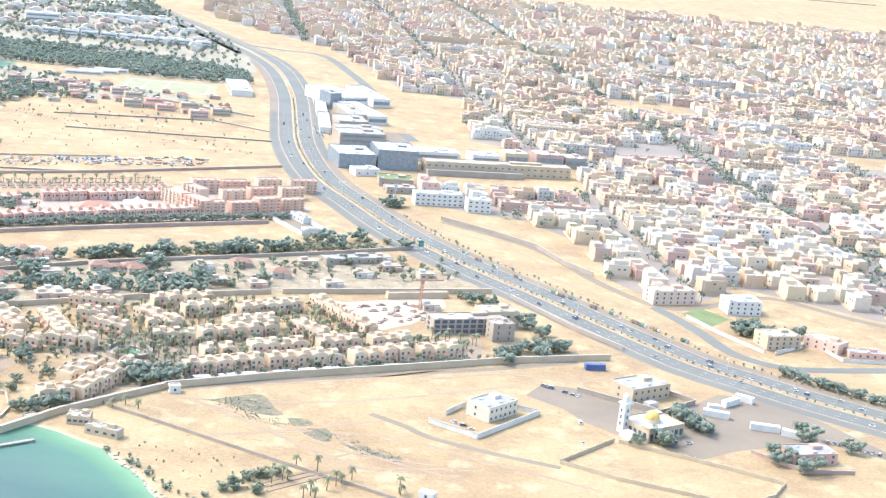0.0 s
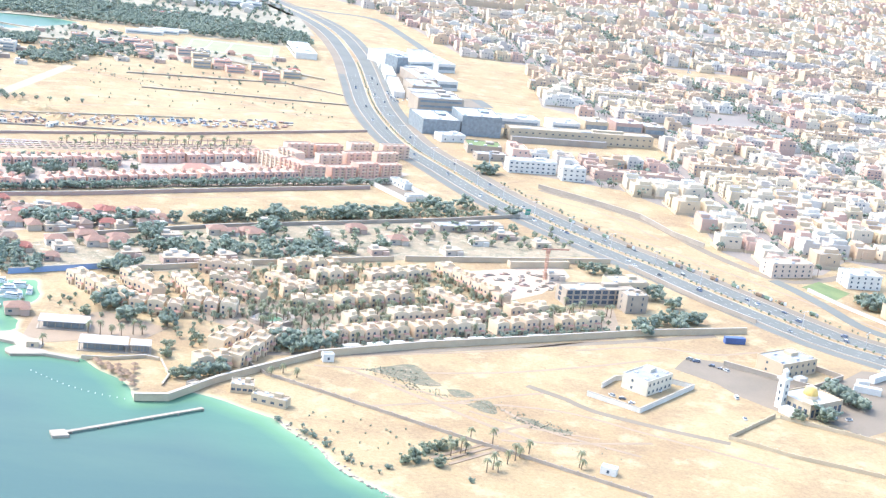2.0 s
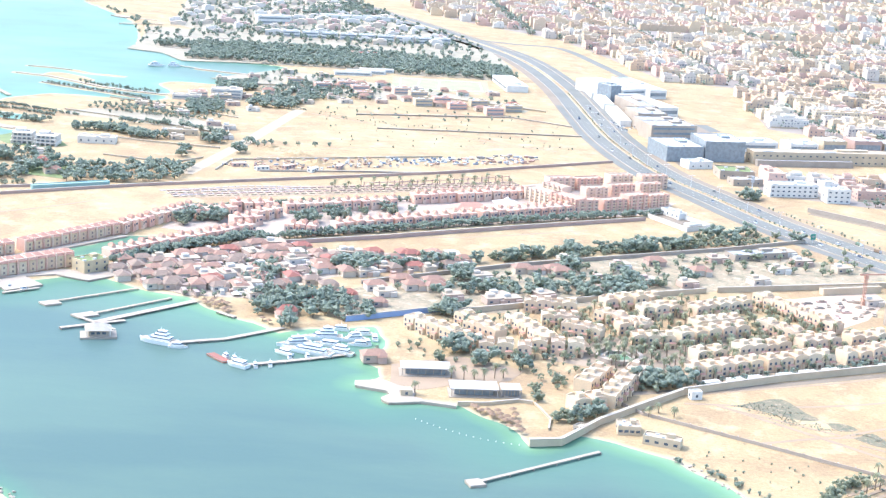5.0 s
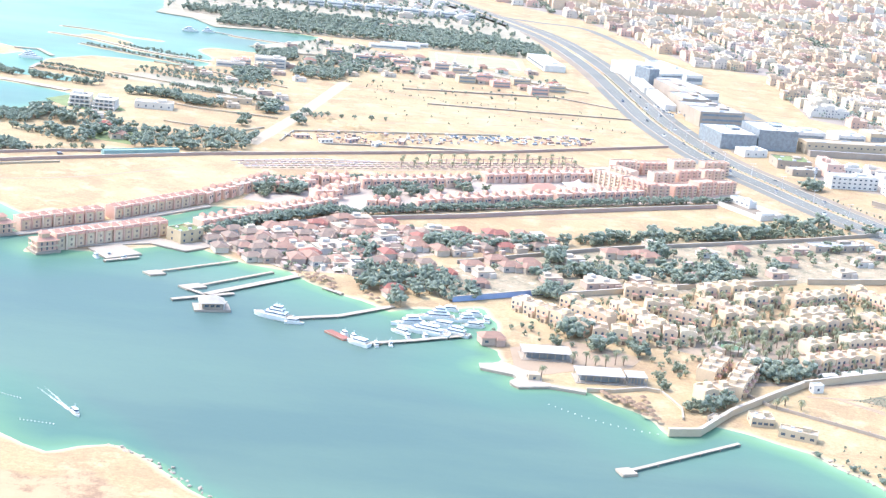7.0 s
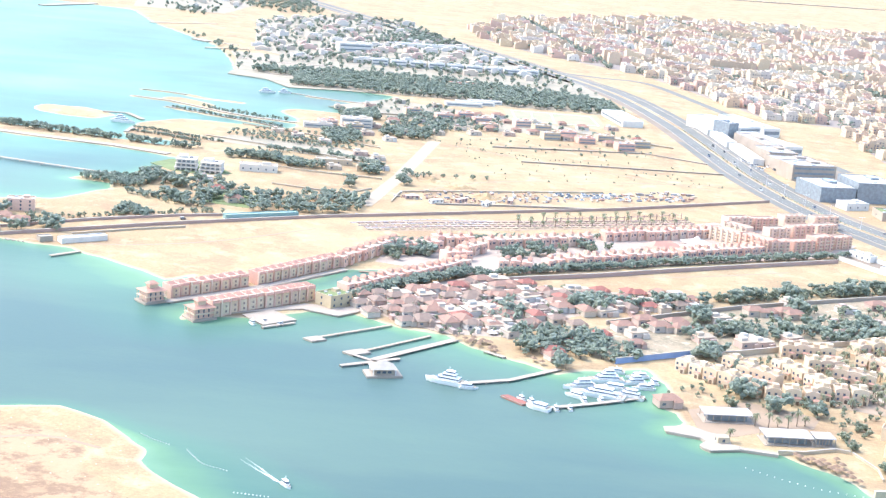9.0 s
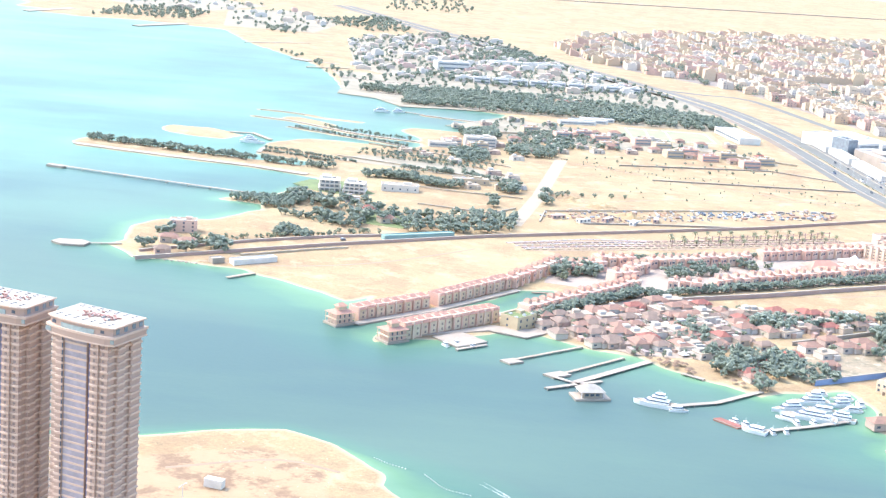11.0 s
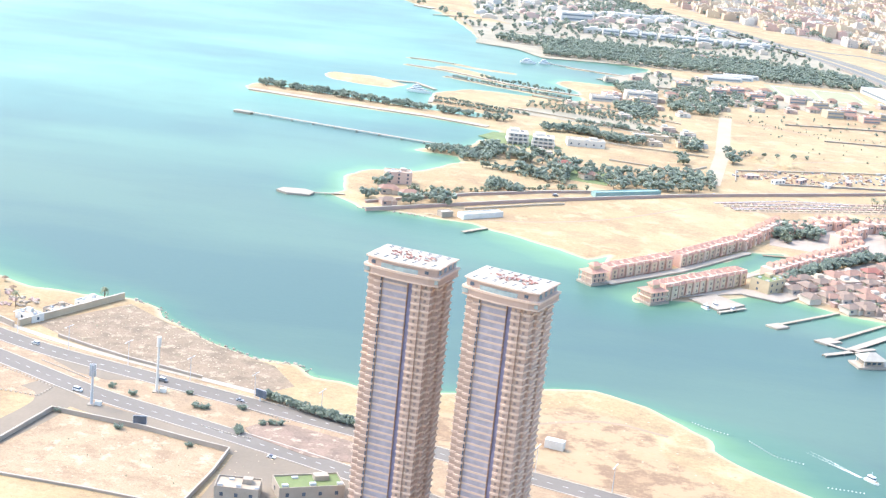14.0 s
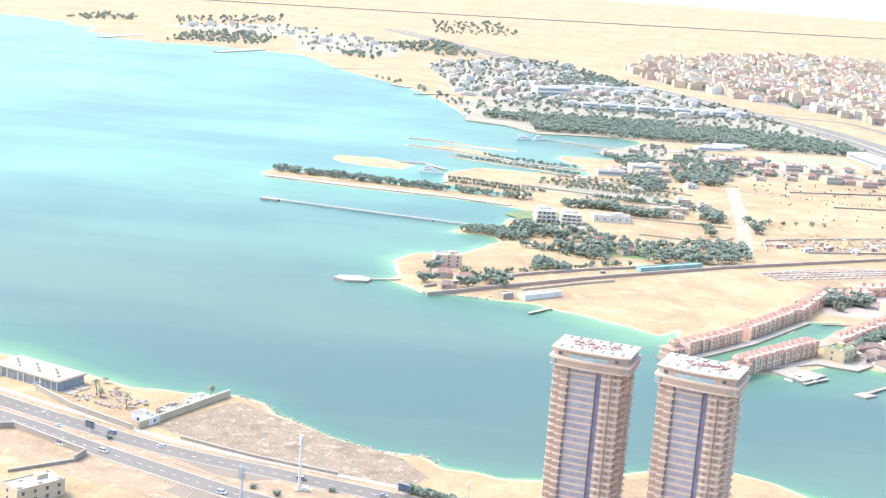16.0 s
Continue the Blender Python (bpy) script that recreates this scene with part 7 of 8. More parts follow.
BEACH_PARASOLS = [(-332, 956), (-330, 953), (-327, 948), (-323, 950), (-316, 950), (-319, 941.5), (-313, 937.5), (-309, 941), (-310, 934), (-306, 936), (-302, 925), (-307, 924), (-299, 919), (-306, 955), (-302, 932), (-320, 946), (-314, 944), (-304, 945)]
PARASOLS = Kind([umbrella_proto("round brown thatched parasol on pale sand")])
ur = random.Random(3)
for x, y in fill([(-566, 1142), (-558, 1136), (-545, 1122), (-528, 1112), (-520, 1122), (-540, 1140), (-552, 1148)], 7, 3) + BEACH_PARASOLS + [(-497, 1100), (-503, 1106), (-1217, 976), (-1204, 958)]:
    PARASOLS.put(0, x, y, ur.uniform(0, 90))


def tent(x, y, w, h, label, material=WHITE):
    t = thing("tent", x, y, 25, label, "tent")
    part("canopy", Shape().prism([(-w / 2, -w / 2), (w / 2, -w / 2), (w / 2, w / 2), (-w / 2, w / 2)], h * 0.35, h * 0.6, [(-w * 0.2, -w * 0.2), (w * 0.2, -w * 0.2), (w * 0.2, w * 0.2), (-w * 0.2, w * 0.2)]).cone(0, 0, h * 0.6, w * 0.2, 0.1, h * 0.4, 8), material, t)
    for sx in (-1, 1):
        for sy in (-1, 1):
            part("pole", Shape().cone(sx * w * 0.46, sy * w * 0.46, -0.3, 0.2, 0.2, h * 0.38, 6), STEEL, t)
    return t


tent(-341, 1534, 26, 10, "large white peaked tent in the estate")
tent(-372, 1512, 36, 7, "wide terracotta canopy in the estate", TERRACOTTA)
for x, y in ((-536, 1165), (-528, 1171), (-521, 1174)):
    tent(x, y, 7, 5, "small white peaked beach tent")
def arc(r, a, b):
    return [(r * math.cos(radians(q)), r * math.sin(radians(q))) for q in range(a, b + 1, 15)]


rotunda = thing("round_pergola", -232, 1086, 0, "round grey and white garden pergola", "pergola")
part("inner_ring", strip(arc(11, 0, 360), 2, Shape(), -0.3, 2.2), WALLGREY, rotunda)
part("outer_ring", strip(arc(16.5, 120, 420), 3, Shape(), -0.3, 3.6), WALLGREY, rotunda)
part("paving", Shape().cone(0, 0, -0.3, 15, 15, 0.5, 24), WHITE, rotunda)
part("pool", Shape().cone(0, 0, 0.2, 9, 9, 0.1, 24), WATER, rotunda)
for x, y, a, l, d in ((-231, 938, 4, 15, 13), (-210, 920, -15, 24, 9)):
    block("shore_house", x, y, a, l, d, 5.0, WALLBEIGE, ROOFSAND, "small pale ruined house on the shore", "house", 1, 4, WIN_B)
block("kiosk", -378.5, 970, 12, 8, 7, 4.6, WALLBEIGE, ROOFSAND, "small beige kiosk on the quay", "kiosk", 1, 1, room=False, parapet=0.3)
wall([(-343, 960), (-325, 963.5), (-303, 975), (-293, 973)], 2.0, WALLBEIGE, "low beige retaining wall behind the beach", 1.0)
wall([(-292, 973), (-281, 946), (-282, 928)], 1.5, WALLBEIGE, "low pale wall along the beach path", 0.7)
block("gate_house", -262, 930, 55, 8, 6, 4, CONCRETE, ROOFSAND, "small pale hut by the sea wall", "hut", 1, 1, room=False)
block("pump_house", -182, 1012, 20, 8, 6, 5, WHITE, ROOFWHITE, "small white hut against the compound wall", "hut", 1, 1, room=False)
block("field_hut", 6, 872, -20, 10, 6, 4, WHITE, ROOFWHITE, "small white hut by the fence", "hut", 1, 1, room=False)
for x, y, a in ((-150, 1052, 29), (-136, 1060, 29), (-112, 1072, 27), (-94, 1083, 27), (-76, 1092, 27), (-48, 1103, 27), (-168, 1042, 29), (-30, 1114, 27)):
    block("carport", x, y, a, 13, 5.5, 3.4, WHITE, ROOFWHITE, "white carport roof along the compound wall", "carport", room=False, parapet=0.1, group="carports along the wall")


# ---- masts, lamps, crane ----
def mast(x, y, h, label, panels):
    m = thing("phone_mast", x, y, 0, label, "mast")
    part("pole", Shape().cone(0, 0, -0.3, 0.9, 0.55, h, 10), WHITE if not panels else STEEL, m)
    part("footing", Shape().box(0, 0, -0.3, 4, 4, 1.0), CONCRETE, m)
    part("cabinet", Shape().box(3.6, 1.0, -0.3, 3.4, 2.2, 2.8), WHITE, m)
    if panels:
        for z in (h * 0.72, h * 0.88):
            for k in range(6):
                part("antenna", Shape().box(1.5 * math.cos(k * 1.047), 1.5 * math.sin(k * 1.047), z, 0.7, 0.7, 3.2), STEEL, m)
    else:
        part("radome", Shape().cone(0, 0, h - 6, 1.3, 1.3, 6.0, 10), WHITE, m)
    return m


mast(-1059, 812, 34, "tall white phone mast with a drum head", False)
mast(-1087, 780, 24, "steel lattice phone mast with antennas", True)
mast(-63, 1694, 26, "dark phone mast by the roadside", True)
mast(314, 2759, 45, "tall mast in the quarter", True)
for x, y, a in ((-1052, 757, 10), (-999, 819, -25), (-1200, 878, -30)):
    b = thing("billboard", x, y, a, "dark billboard panel on a post beside the road", "billboard")
    part("panel", Shape().box(0, 0, 2.5, 7, 0.5, 4.5), GLASS, b)
    part("post", Shape().box(0, 0, -0.3, 0.8, 0.5, 2.8), STEEL, b)
    part("frame", Shape().box(0, 0.35, 2.2, 7.6, 0.3, 5.1), STEEL, b)
sign = thing("road_sign", -24, 1504, 30, "green direction sign over the highway edge", "sign")
part("panel", Shape().box(0, 0, 3, 6, 0.4, 6), surface("sign_green", (0.06, 0.28, 0.20), (0.04, 0.2, 0.15), 0.5, 3.0, 0.5), sign)
part("post", Shape().box(0, 0.3, -0.3, 0.5, 0.4, 4), STEEL, sign)
part("lettering", Shape().box(0, -0.25, 6.4, 4.4, 0.1, 0.5).box(0, -0.25, 5.0, 3.6, 0.1, 0.5), PAINT, sign)


def street_lamp_proto():
    l = thing("street_lamp", 0, 0, 0, "slim grey street lamp with a double arm", "street lamp", "lamps along the highway")
    part("pole", Shape().cone(0, 0, 0, 0.25, 0.14, 15, 6), STEEL, l)
    part("arm", Shape().box(0, 0, 14.8, 0.25, 7, 0.25), STEEL, l)
    part("head", Shape().box(0, 3.4, 14.7, 0.6, 1.6, 0.3).box(0, -3.4, 14.7, 0.6, 1.6, 0.3), WHITE, l)
    return l


LAMPS = Kind([street_lamp_proto()])
for x, y, a in along([q for q in HWY if 960 < q[1] < 2200], 60):
    LAMPS.put(0, x, y, a, 0.35)
for x, y, a in along(UPPER, 44, 20):
    LAMPS.put(0, x - 9.5 * math.sin(radians(a)), y + 9.5 * math.cos(radians(a)), a)
crane = thing("tower_crane", -16, 1285, 20, "orange lattice mast of a works crane", "crane")
rail = Shape()
for sx in (-1, 1):
    for sy in (-1, 1):
        rail.box(sx * 1.0, sy * 1.0, 0, 0.35, 0.35, 24)
for k in range(12):
    rail.box(0, -1, k * 2, 2.2, 0.25, 0.3).box(0, 1, k * 2, 2.2, 0.25, 0.3).box(-1, 0, k * 2, 0.25, 2.2, 0.3).box(1, 0, k * 2, 0.25, 2.2, 0.3)
part("mast", rail, TERRACOTTA, crane)
part("cab", Shape().box(0, 0, 24, 3, 3, 3), TERRACOTTA, crane)
part("jib", Shape().box(7, 0, 27, 26, 1.0, 1.2), TERRACOTTA, crane)
# caravan and boundary of the spit
container(-826, 809, -14, 11, WHITE, "white caravan standing on the sandy spit")
# works pit
plot([(-108, 1266), (2, 1335), (8, 1302), (-20, 1240), (-62, 1192)], 0.06, surface("works_earth", (0.58, 0.43, 0.31), (0.45, 0.33, 0.24), 0.08, 0.5), "works_ground", "disturbed earth of the building site", "ground")
jr = random.Random(2)
for k, (x, y) in enumerate(fill([(-60, 1220), (-10, 1250), (0, 1300), (-40, 1300), (-85, 1262)], 13, 12)):
    b = thing("building_stack", x, y, jr.uniform(0, 90), "stack of concrete formwork on the works site", "building material", "stacks on the works site")
    part("lower_layer", Shape().box(0, 0, -0.2, jr.uniform(4, 10), jr.uniform(2, 5), 1.4), CONCRETE if k % 3 else WALLPINK, b)
    part("upper_layer", Shape().box(0.5, 0.3, 1.2, jr.uniform(2, 6), jr.uniform(1.5, 3), 0.9), WALLGREY if k % 2 else WOOD, b)
for k, (x, y) in enumerate(fill([(-1225, 935), (-1190, 918), (-1178, 940), (-1205, 962), (-1235, 965)], 9, 13) + fill([(-640, 1685), (-540, 1700), (-470, 1720), (-480, 1760), (-600, 1720)], 17, 14)):
    b = thing("rubble_heap", x, y, jr.uniform(0, 90), "heap of pale rubble and scrap", "rubble", "rubble heaps")
    heap = Shape()
    for _ in range(7):
        blob(heap, jr.gauss(0, 1.6), jr.gauss(0, 1.6), jr.uniform(0, 0.9), jr.uniform(0.7, 1.8), jr, 0.6)
    part("heap", heap, (WALLGREY, WALLPINK, WOOD, CONCRETE)[k % 4], b)
for x, y in ((-622, 1770), (-590, 1750), (-560, 1705)):
    v, f, n = [], [], 16
    for a in range(n + 1):
        for b in range(n + 1):
            px, py = (a / n - 0.5) * 44, (b / n - 0.5) * 34
            q = max(0.0, 1 - math.hypot(px / 21, py / 16))
            v.append((x + px, y + py, -0.4 + 7 * q ** 0.8 * (0.75 + 0.6 * noise.noise(Vector((x + px * 0.15, py * 0.15, 2.0))))))
    for a in range(n):
        for b in range(n):
            f.append((a * (n + 1) + b, (a + 1) * (n + 1) + b, (a + 1) * (n + 1) + b + 1, a * (n + 1) + b + 1))
    mound = Shape().add(v, f)
    tagged(part("spoil_heap", mound, SAND), "sandy spoil heap on the works yard", "earth heap")


# ---- planting ----
pr = random.Random(41)
for n, (x, y) in enumerate(fill([(-185, 1095), (-70, 1150), (-60, 1180), (-130, 1185), (-200, 1150)], 15, 21) + fill([(-260, 1100), (-210, 1140), (-190, 1110), (-230, 1060)], 11, 22) + fill([(-160, 1190), (-110, 1215), (-110, 1262), (-165, 1235)], 19, 23)
                           + fill([(-30, 1150), (30, 1180), (50, 1215), (-10, 1200)], 13, 24) + fill([(-340, 1040), (-300, 1060), (-270, 1090), (-320, 1065)], 15, 25)):
    PALMS.put(pr.randrange(3), x, y, pr.uniform(0, 360))
for k, (x, y) in enumerate([(-216, 968), (-209, 977), (-199, 972), (-92, 870), (-86, 876), (-83, 877), (-70, 852), (-66, 857), (-63, 854), (-57, 868), (-52, 875), (-49, 881), (-43, 888), (-12, 876), (-11, 873), (-80, 898), (-66, 896)]):
    PALMS.put(2 if k < 3 else k, x, y, 40 * k)
for x, y, _ in along([(-520, 1588), (-340, 1682)], 15) + along([(-520, 1565), (-330, 1665)], 15):
    PALMS.put(pr.randrange(3), x, y, pr.uniform(0, 360))
near_trees = fill([(-330, 1215), (-120, 1320), (-115, 1350), (-330, 1250)], 30, 32)
near_trees += [(30, 1322), (40, 1330), (48, 1318), (20, 1335), (-70, 1690), (-62, 1684), (-58, 1692), (-931, 1631), (-925, 1640), (-938, 1640)]
near_trees += [(-215, 1030), (-208, 1036), (-200, 1040), (-205, 1024), (-196, 1030), (-190, 1036), (-262, 950), (-256, 956), (-250, 962), (-268, 946), (-352, 1068), (-346, 1074)]
near_trees += [(150, 1003), (153, 1006), (170, 1008), (172, 1011), (188, 1068), (194, 1062), (200, 1056), (206, 1052), (198, 1050), (205, 1044), (252, 998), (270, 985), (282, 1050), (313, 1034)]
near_trees += fill([(262, 1345), (300, 1330), (330, 1335), (340, 1322), (300, 1300), (280, 1310)], 11, 35) + fill([(40, 1140), (120, 1195), (110, 1215), (60, 1190)], 18, 36) + [(108, 1205), (90, 1200), (92, 1240), (80, 1262)]
near_trees += row([(-450, 1268), (-324, 1345), (-100, 1482)], 16, 10, 37) + [(-128, 1490), (-120, 1496), (-140, 1482), (-80, 1505), (-60, 1510), (-90, 1512), (-40, 1500)]
near_trees += [(-1012, 1440), (-985, 1400), (-975, 1380), (-960, 1370), (-1015, 1400), (-1020, 1350), (-980, 1345), (-950, 1360)]
near_trees += fill([(-560, 1400), (-470, 1450), (-400, 1490), (-420, 1530), (-540, 1445)], 26, 38) + fill([(-640, 1370), (-600, 1400), (-590, 1430), (-640, 1420)], 12, 39)
for x, y in near_trees:
    TREES.put(pr.randrange(5), x, y, pr.uniform(0, 360))
BUSHES = Kind([tree_proto(tr, h, s, True, l) for h, s, l in ((1.9, 2.2, "small round roadside bush"), (2.4, 2.5, "dark green roadside shrub"))])
for k, (x, y) in enumerate(((-1085, 810), (-1070, 802), (-1040, 815), (-1032, 797), (-1028, 796), (-1025, 797), (-1007, 804), (-1005, 803), (-1001, 775), (-1000, 771), (-999, 768), (-985, 787), (-990, 785), (-980, 788), (-1100, 764), (-1062, 752), (-1020, 742), (-1185, 868))):
    BUSHES.put(k, x, y, pr.uniform(0, 360))
grove("median_shrubs", row([q for q in HWY if 960 < q[1] < 2400], 8, 2, 50), "low round shrubs along the highway median", True, 1.8, 3.0)
grove("verge_shrubs", row([(x + 31, y + 22) for x, y in HWY if 1000 < y < 1640], 9, 5, 51), "dusty shrubs along the highway verge", True, 2.0, 3.6)
grove("hedge", row([(-557, 1340), (-474, 1394), (-361, 1467), (-270, 1520), (-175, 1572)], 2.2, 7, 52), "tall dark hedge in front of the pink estate", True, 6, 9)
grove("hedge", row([(-657, 1226), (-596, 1305), (-556, 1350)], 2.4, 9, 53), "dense dark trees before the pink terraces", True, 7, 11)
grove("hedge", row([(-738, 1258), (-690, 1330), (-640, 1436), (-560, 1485), (-440, 1545)], 2.6, 6, 54), "dark trees behind the canal houses", True, 5, 8)
WOODS = ([(-522, 1180), (-510, 1115), (-485, 1125), (-445, 1118), (-420, 1128), (-421, 1166), (-448, 1170), (-455, 1200), (-491, 1188)], [(-538, 1195), (-540, 1240), (-523, 1262), (-505, 1231), (-506, 1198)], [(-476, 1246), (-475, 1280), (-452, 1304), (-442, 1290), (-449, 1257)],
         [(-378, 1156), (-376, 1184), (-353, 1190), (-352, 1152)], [(-354, 1130), (-336, 1144), (-337, 1108), (-350, 1114)], [(-348, 1228), (-322, 1260), (-290, 1258), (-200, 1300), (-190, 1290), (-276, 1240), (-324, 1221)], [(-486, 1092), (-485, 1122), (-473, 1092)], [(-326, 1126), (-312, 1131), (-316, 1108)], [(-364, 1262), (-358, 1284), (-350, 1264)])
for k, q in enumerate(WOODS):
    grove("garden_wood", fill(q, 9.0, 155 + k), "dense dark garden trees beside the marina", True, 7, 11)
grove("belt_trees", fill([(-330, 1330), (-60, 1485), (-70, 1500), (-340, 1345)], 6, 56), "row of garden trees along the sand", False, 4, 7)
grove("garden_trees", fill([(-440, 1200), (-330, 1290), (-120, 1420), (0, 1460), (20, 1400), (-130, 1330), (-300, 1240)], 17, 57), "mixed garden trees between the villas", False, 5, 9)
grove("roadside_trees", row([(294, 1206), (322, 1184), (350, 1164), (392, 1136)], 2.6, 8, 58), "dense dark trees along the highway", True, 7, 10)
grove("village_trees", fill(VILLAGE, 15, 59), "small trees between red-roofed houses", False, 4, 6)
grove("north_grove", fill([(-800, 1512), (-690, 1552), (-685, 1640), (-720, 1640), (-790, 1595)], 11, 60), "dense dark grove by the pale road", True, 8, 12)
grove("villa_grove", fill([(-915, 1600), (-845, 1580), (-795, 1520), (-790, 1590), (-870, 1665), (-930, 1660)], 12, 61), "dark garden trees of the lagoon villas", True, 6, 10)
grove("headland_trees", row([(-968, 1400), (-900, 1450), (-820, 1500)], 4, 10, 62), "low trees along the headland", False, 4, 6)
grove("islet_trees", fill([(-1000, 1600), (-950, 1570), (-925, 1580), (-935, 1620), (-975, 1625)], 6, 63), "dark trees of the small islet", True, 6, 9)
grove("breakwater_trees", row([(-1250, 1895), (-1095, 1862), (-930, 1836)], 1.9, 18, 64), "dark trees along the breakwater", True, 6, 10)
grove("spit_trees", row([(-1025, 1938), (-1000, 1938), (-954, 1916), (-900, 1895)], 2.4, 5, 65), "low dark hedge behind the lagoon", True, 3, 5)
for k, q in enumerate(([(-905, 1960), (-830, 1965), (-735, 1925)], [(-900, 1990), (-820, 1990), (-725, 1950)], [(-880, 2020), (-790, 2020), (-715, 1985)])):
    grove("orchard_row", row(q, 10, 2, 66 + k), "row of orchard trees on pale sand", True, 5, 7)
grove("spit_trees", row([(-1025, 2138), (-962, 2108), (-895, 2080), (-850, 2053)], 3, 5, 70), "dark hedge along a narrow spit", True, 3, 5)
grove("inlet_trees", fill([(-720, 2160), (-650, 2110), (-600, 2200), (-610, 2260), (-660, 2310), (-720, 2240)], 13, 71), "dark trees round the inlet houses", True, 6, 10)
DARK_GROVE = [(-1028, 2556), (-958, 2531), (-907, 2455), (-826, 2478), (-733, 2489), (-640, 2499), (-564, 2497), (-545, 2470), (-430, 2486), (-396, 2478), (-352, 2500), (-372, 2610), (-449, 2674), (-550, 2703), (-652, 2723), (-765, 2720), (-855, 2699), (-953, 2671), (-1031, 2605)]
grove("dark_grove", [q for q in fill(DARK_GROVE, 11.5, 72) if inside(*q, MAINLAND)], "wide dark grove behind the shore", True, 9, 13)
grove("far_trees", fill(COAST_QUARTER, 27, 74) + fill(COAST_OUTSKIRTS, 52, 78) + fill(COAST_HAMLET, 56, 79), "scattered trees among far houses", True, 6, 11)
grove("far_trees", fill([(-1310, 3990), (-1190, 3830), (-1100, 4100), (-1160, 4260)], 20, 75) + fill([(-1788, 3570), (-1800, 3863), (-1680, 4009), (-1571, 3900), (-1562, 3700), (-1649, 3640), (-1746, 3640)], 22, 76)
      + fill([(-2180, 4060), (-2144, 4298), (-2028, 4292), (-1998, 4130), (-2105, 4030)], 26, 80) + fill([(-1944, 4355), (-1695, 4773), (-1648, 4479), (-1874, 4124)], 38, 81)
      + fill([(-1233, 5131), (-1020, 5300), (-921, 4748), (-1059, 4586), (-1201, 4593)], 40, 82) + fill([(-1169, 4060), (-1091, 4103), (-1038, 3857), (-1151, 3762)], 23, 83)
      + fill([(-800, 3572), (-720, 3523), (-690, 3390), (-786, 3260), (-884, 3302)], 20, 84) + fill([(-1400, 3719), (-1269, 3678), (-1281, 3540), (-1360, 3540)], 28, 85), "dark woods along the far shore", True, 8, 13)
grove("far_trees", fill([(-760, 2850), (-560, 2860), (-660, 2990), (-900, 2990), (-960, 2900)], 20, 77), "dark trees before far villas", True, 7, 11)
grove("shore_hedge", row([(-997, 825), (-965, 810), (-934, 798)], 0.9, 2.5, 78), "clipped dark hedge below the towers", True, 4.5, 6.5)
grove("field_shrubs", fill([(-225, 925), (-120, 905), (-60, 880), (-100, 850), (-170, 880)], 13, 79), "sparse planted shrubs on pale sand", True, 1.2, 2.0)
grove("scrub", [(x + 6 * math.sin(y * 0.7), y) for x, y in fill([(-158, 1008), (-129, 1015), (-96, 976), (-92, 966), (-120, 970)], 1.6, 80) + fill([(-84, 966), (-63, 972), (-41, 949), (-12, 938), (-21, 924), (-56, 942)], 1.6, 86) + fill([(-60, 905), (40, 930), (60, 910), (-20, 880)], 17, 81) if noise.noise(Vector((x * 0.16, y * 0.16, 1.0))) > 0.02], "dry olive desert scrub in ragged patches", True, 0.3, 1.2, 4)
grove("shore_bushes", row([(-190, 888), (-160, 858), (-135, 832)], 6, 8, 82), "dark salt bushes along the shore", True, 2, 3.5)
grove("desert_scrub", fill([(-560, 1800), (-300, 1900), (-250, 2080), (-600, 2030)], 34, 83), "sparse scrub on the open desert", True, 1.5, 3)
grove("waste_scrub", fill([(-1120, 940), (-1050, 900), (-1010, 860), (-1100, 870), (-1150, 900)], 13, 84) + fill([(-1085, 758), (-1000, 750), (-965, 745), (-1000, 690), (-1080, 700)], 14, 85), "low dry scrub on waste ground", False, 0.3, 0.9)


# ---- north shore, fields and yards ----
for i in range(9):
    block("white_terrace", -800 + 36 * i, 2886 + 5 * i, 8, 31, 20, 11, WHITE, ROOFWHITE, "white terrace block of the far shore", "apartments", 2, 4, WIN_B, group="white terraces of the far shore")
block("long_store", -725, 3260, 8, 160, 24, 8, WHITE, ROOFWHITE, "very long low white building", "hall", 0, 0)
for x, y, k in ((-674, 2215, 3), (-645, 2205, 3), (-612, 2180, 5), (-766, 2085, 3), (-735, 2060, 5), (-700, 2028, 3), (-780, 1960, 3), (-568, 2200, 1), (-540, 2172, 3), (-590, 2150, 5), (-460, 2325, 4), (-430, 2300, 1), (-500, 2310, 3), (-700, 1880, 3), (-725, 1900, 5),
                (-690, 1815, 3), (-745, 1790, 3), (-845, 1600, 0), (-820, 1555, 1), (-870, 1650, 3), (-640, 2120, 3), (-620, 2290, 4), (-590, 2320, 1), (-545, 2290, 4), (-660, 2390, 3), (-720, 2400, 5), (-760, 2330, 3), (-800, 2280, 3), (-385, 2320, 5), (-350, 2225, 0)):
    COTTAGES.put(k, x, y, 25 + rr.uniform(-10, 10))
for q, h in (([(-749, 2252), (-650, 2280), (-548, 2292), (-416, 2236), (-300, 2190)], 4), ([(-820, 1770), (-774, 1758), (-682, 1751)], 3), ([(-798, 1665), (-714, 1648), (-688, 1690)], 2.5), ([(-753, 1941), (-701, 1885), (-685, 1800)], 3),
             ([(-930, 1930), (-850, 1905), (-715, 1850)], 3), ([(-905, 2050), (-800, 2010), (-705, 1960)], 2.5), ([(-660, 1630), (-655, 1690), (-540, 1745), (-420, 1800)], 2.5), ([(-930, 1350), (-875, 1395), (-840, 1420)], 2.5)):
    wall(q, h * 0.6, WALLBEIGE, "low garden wall between sandy plots", 0.7)
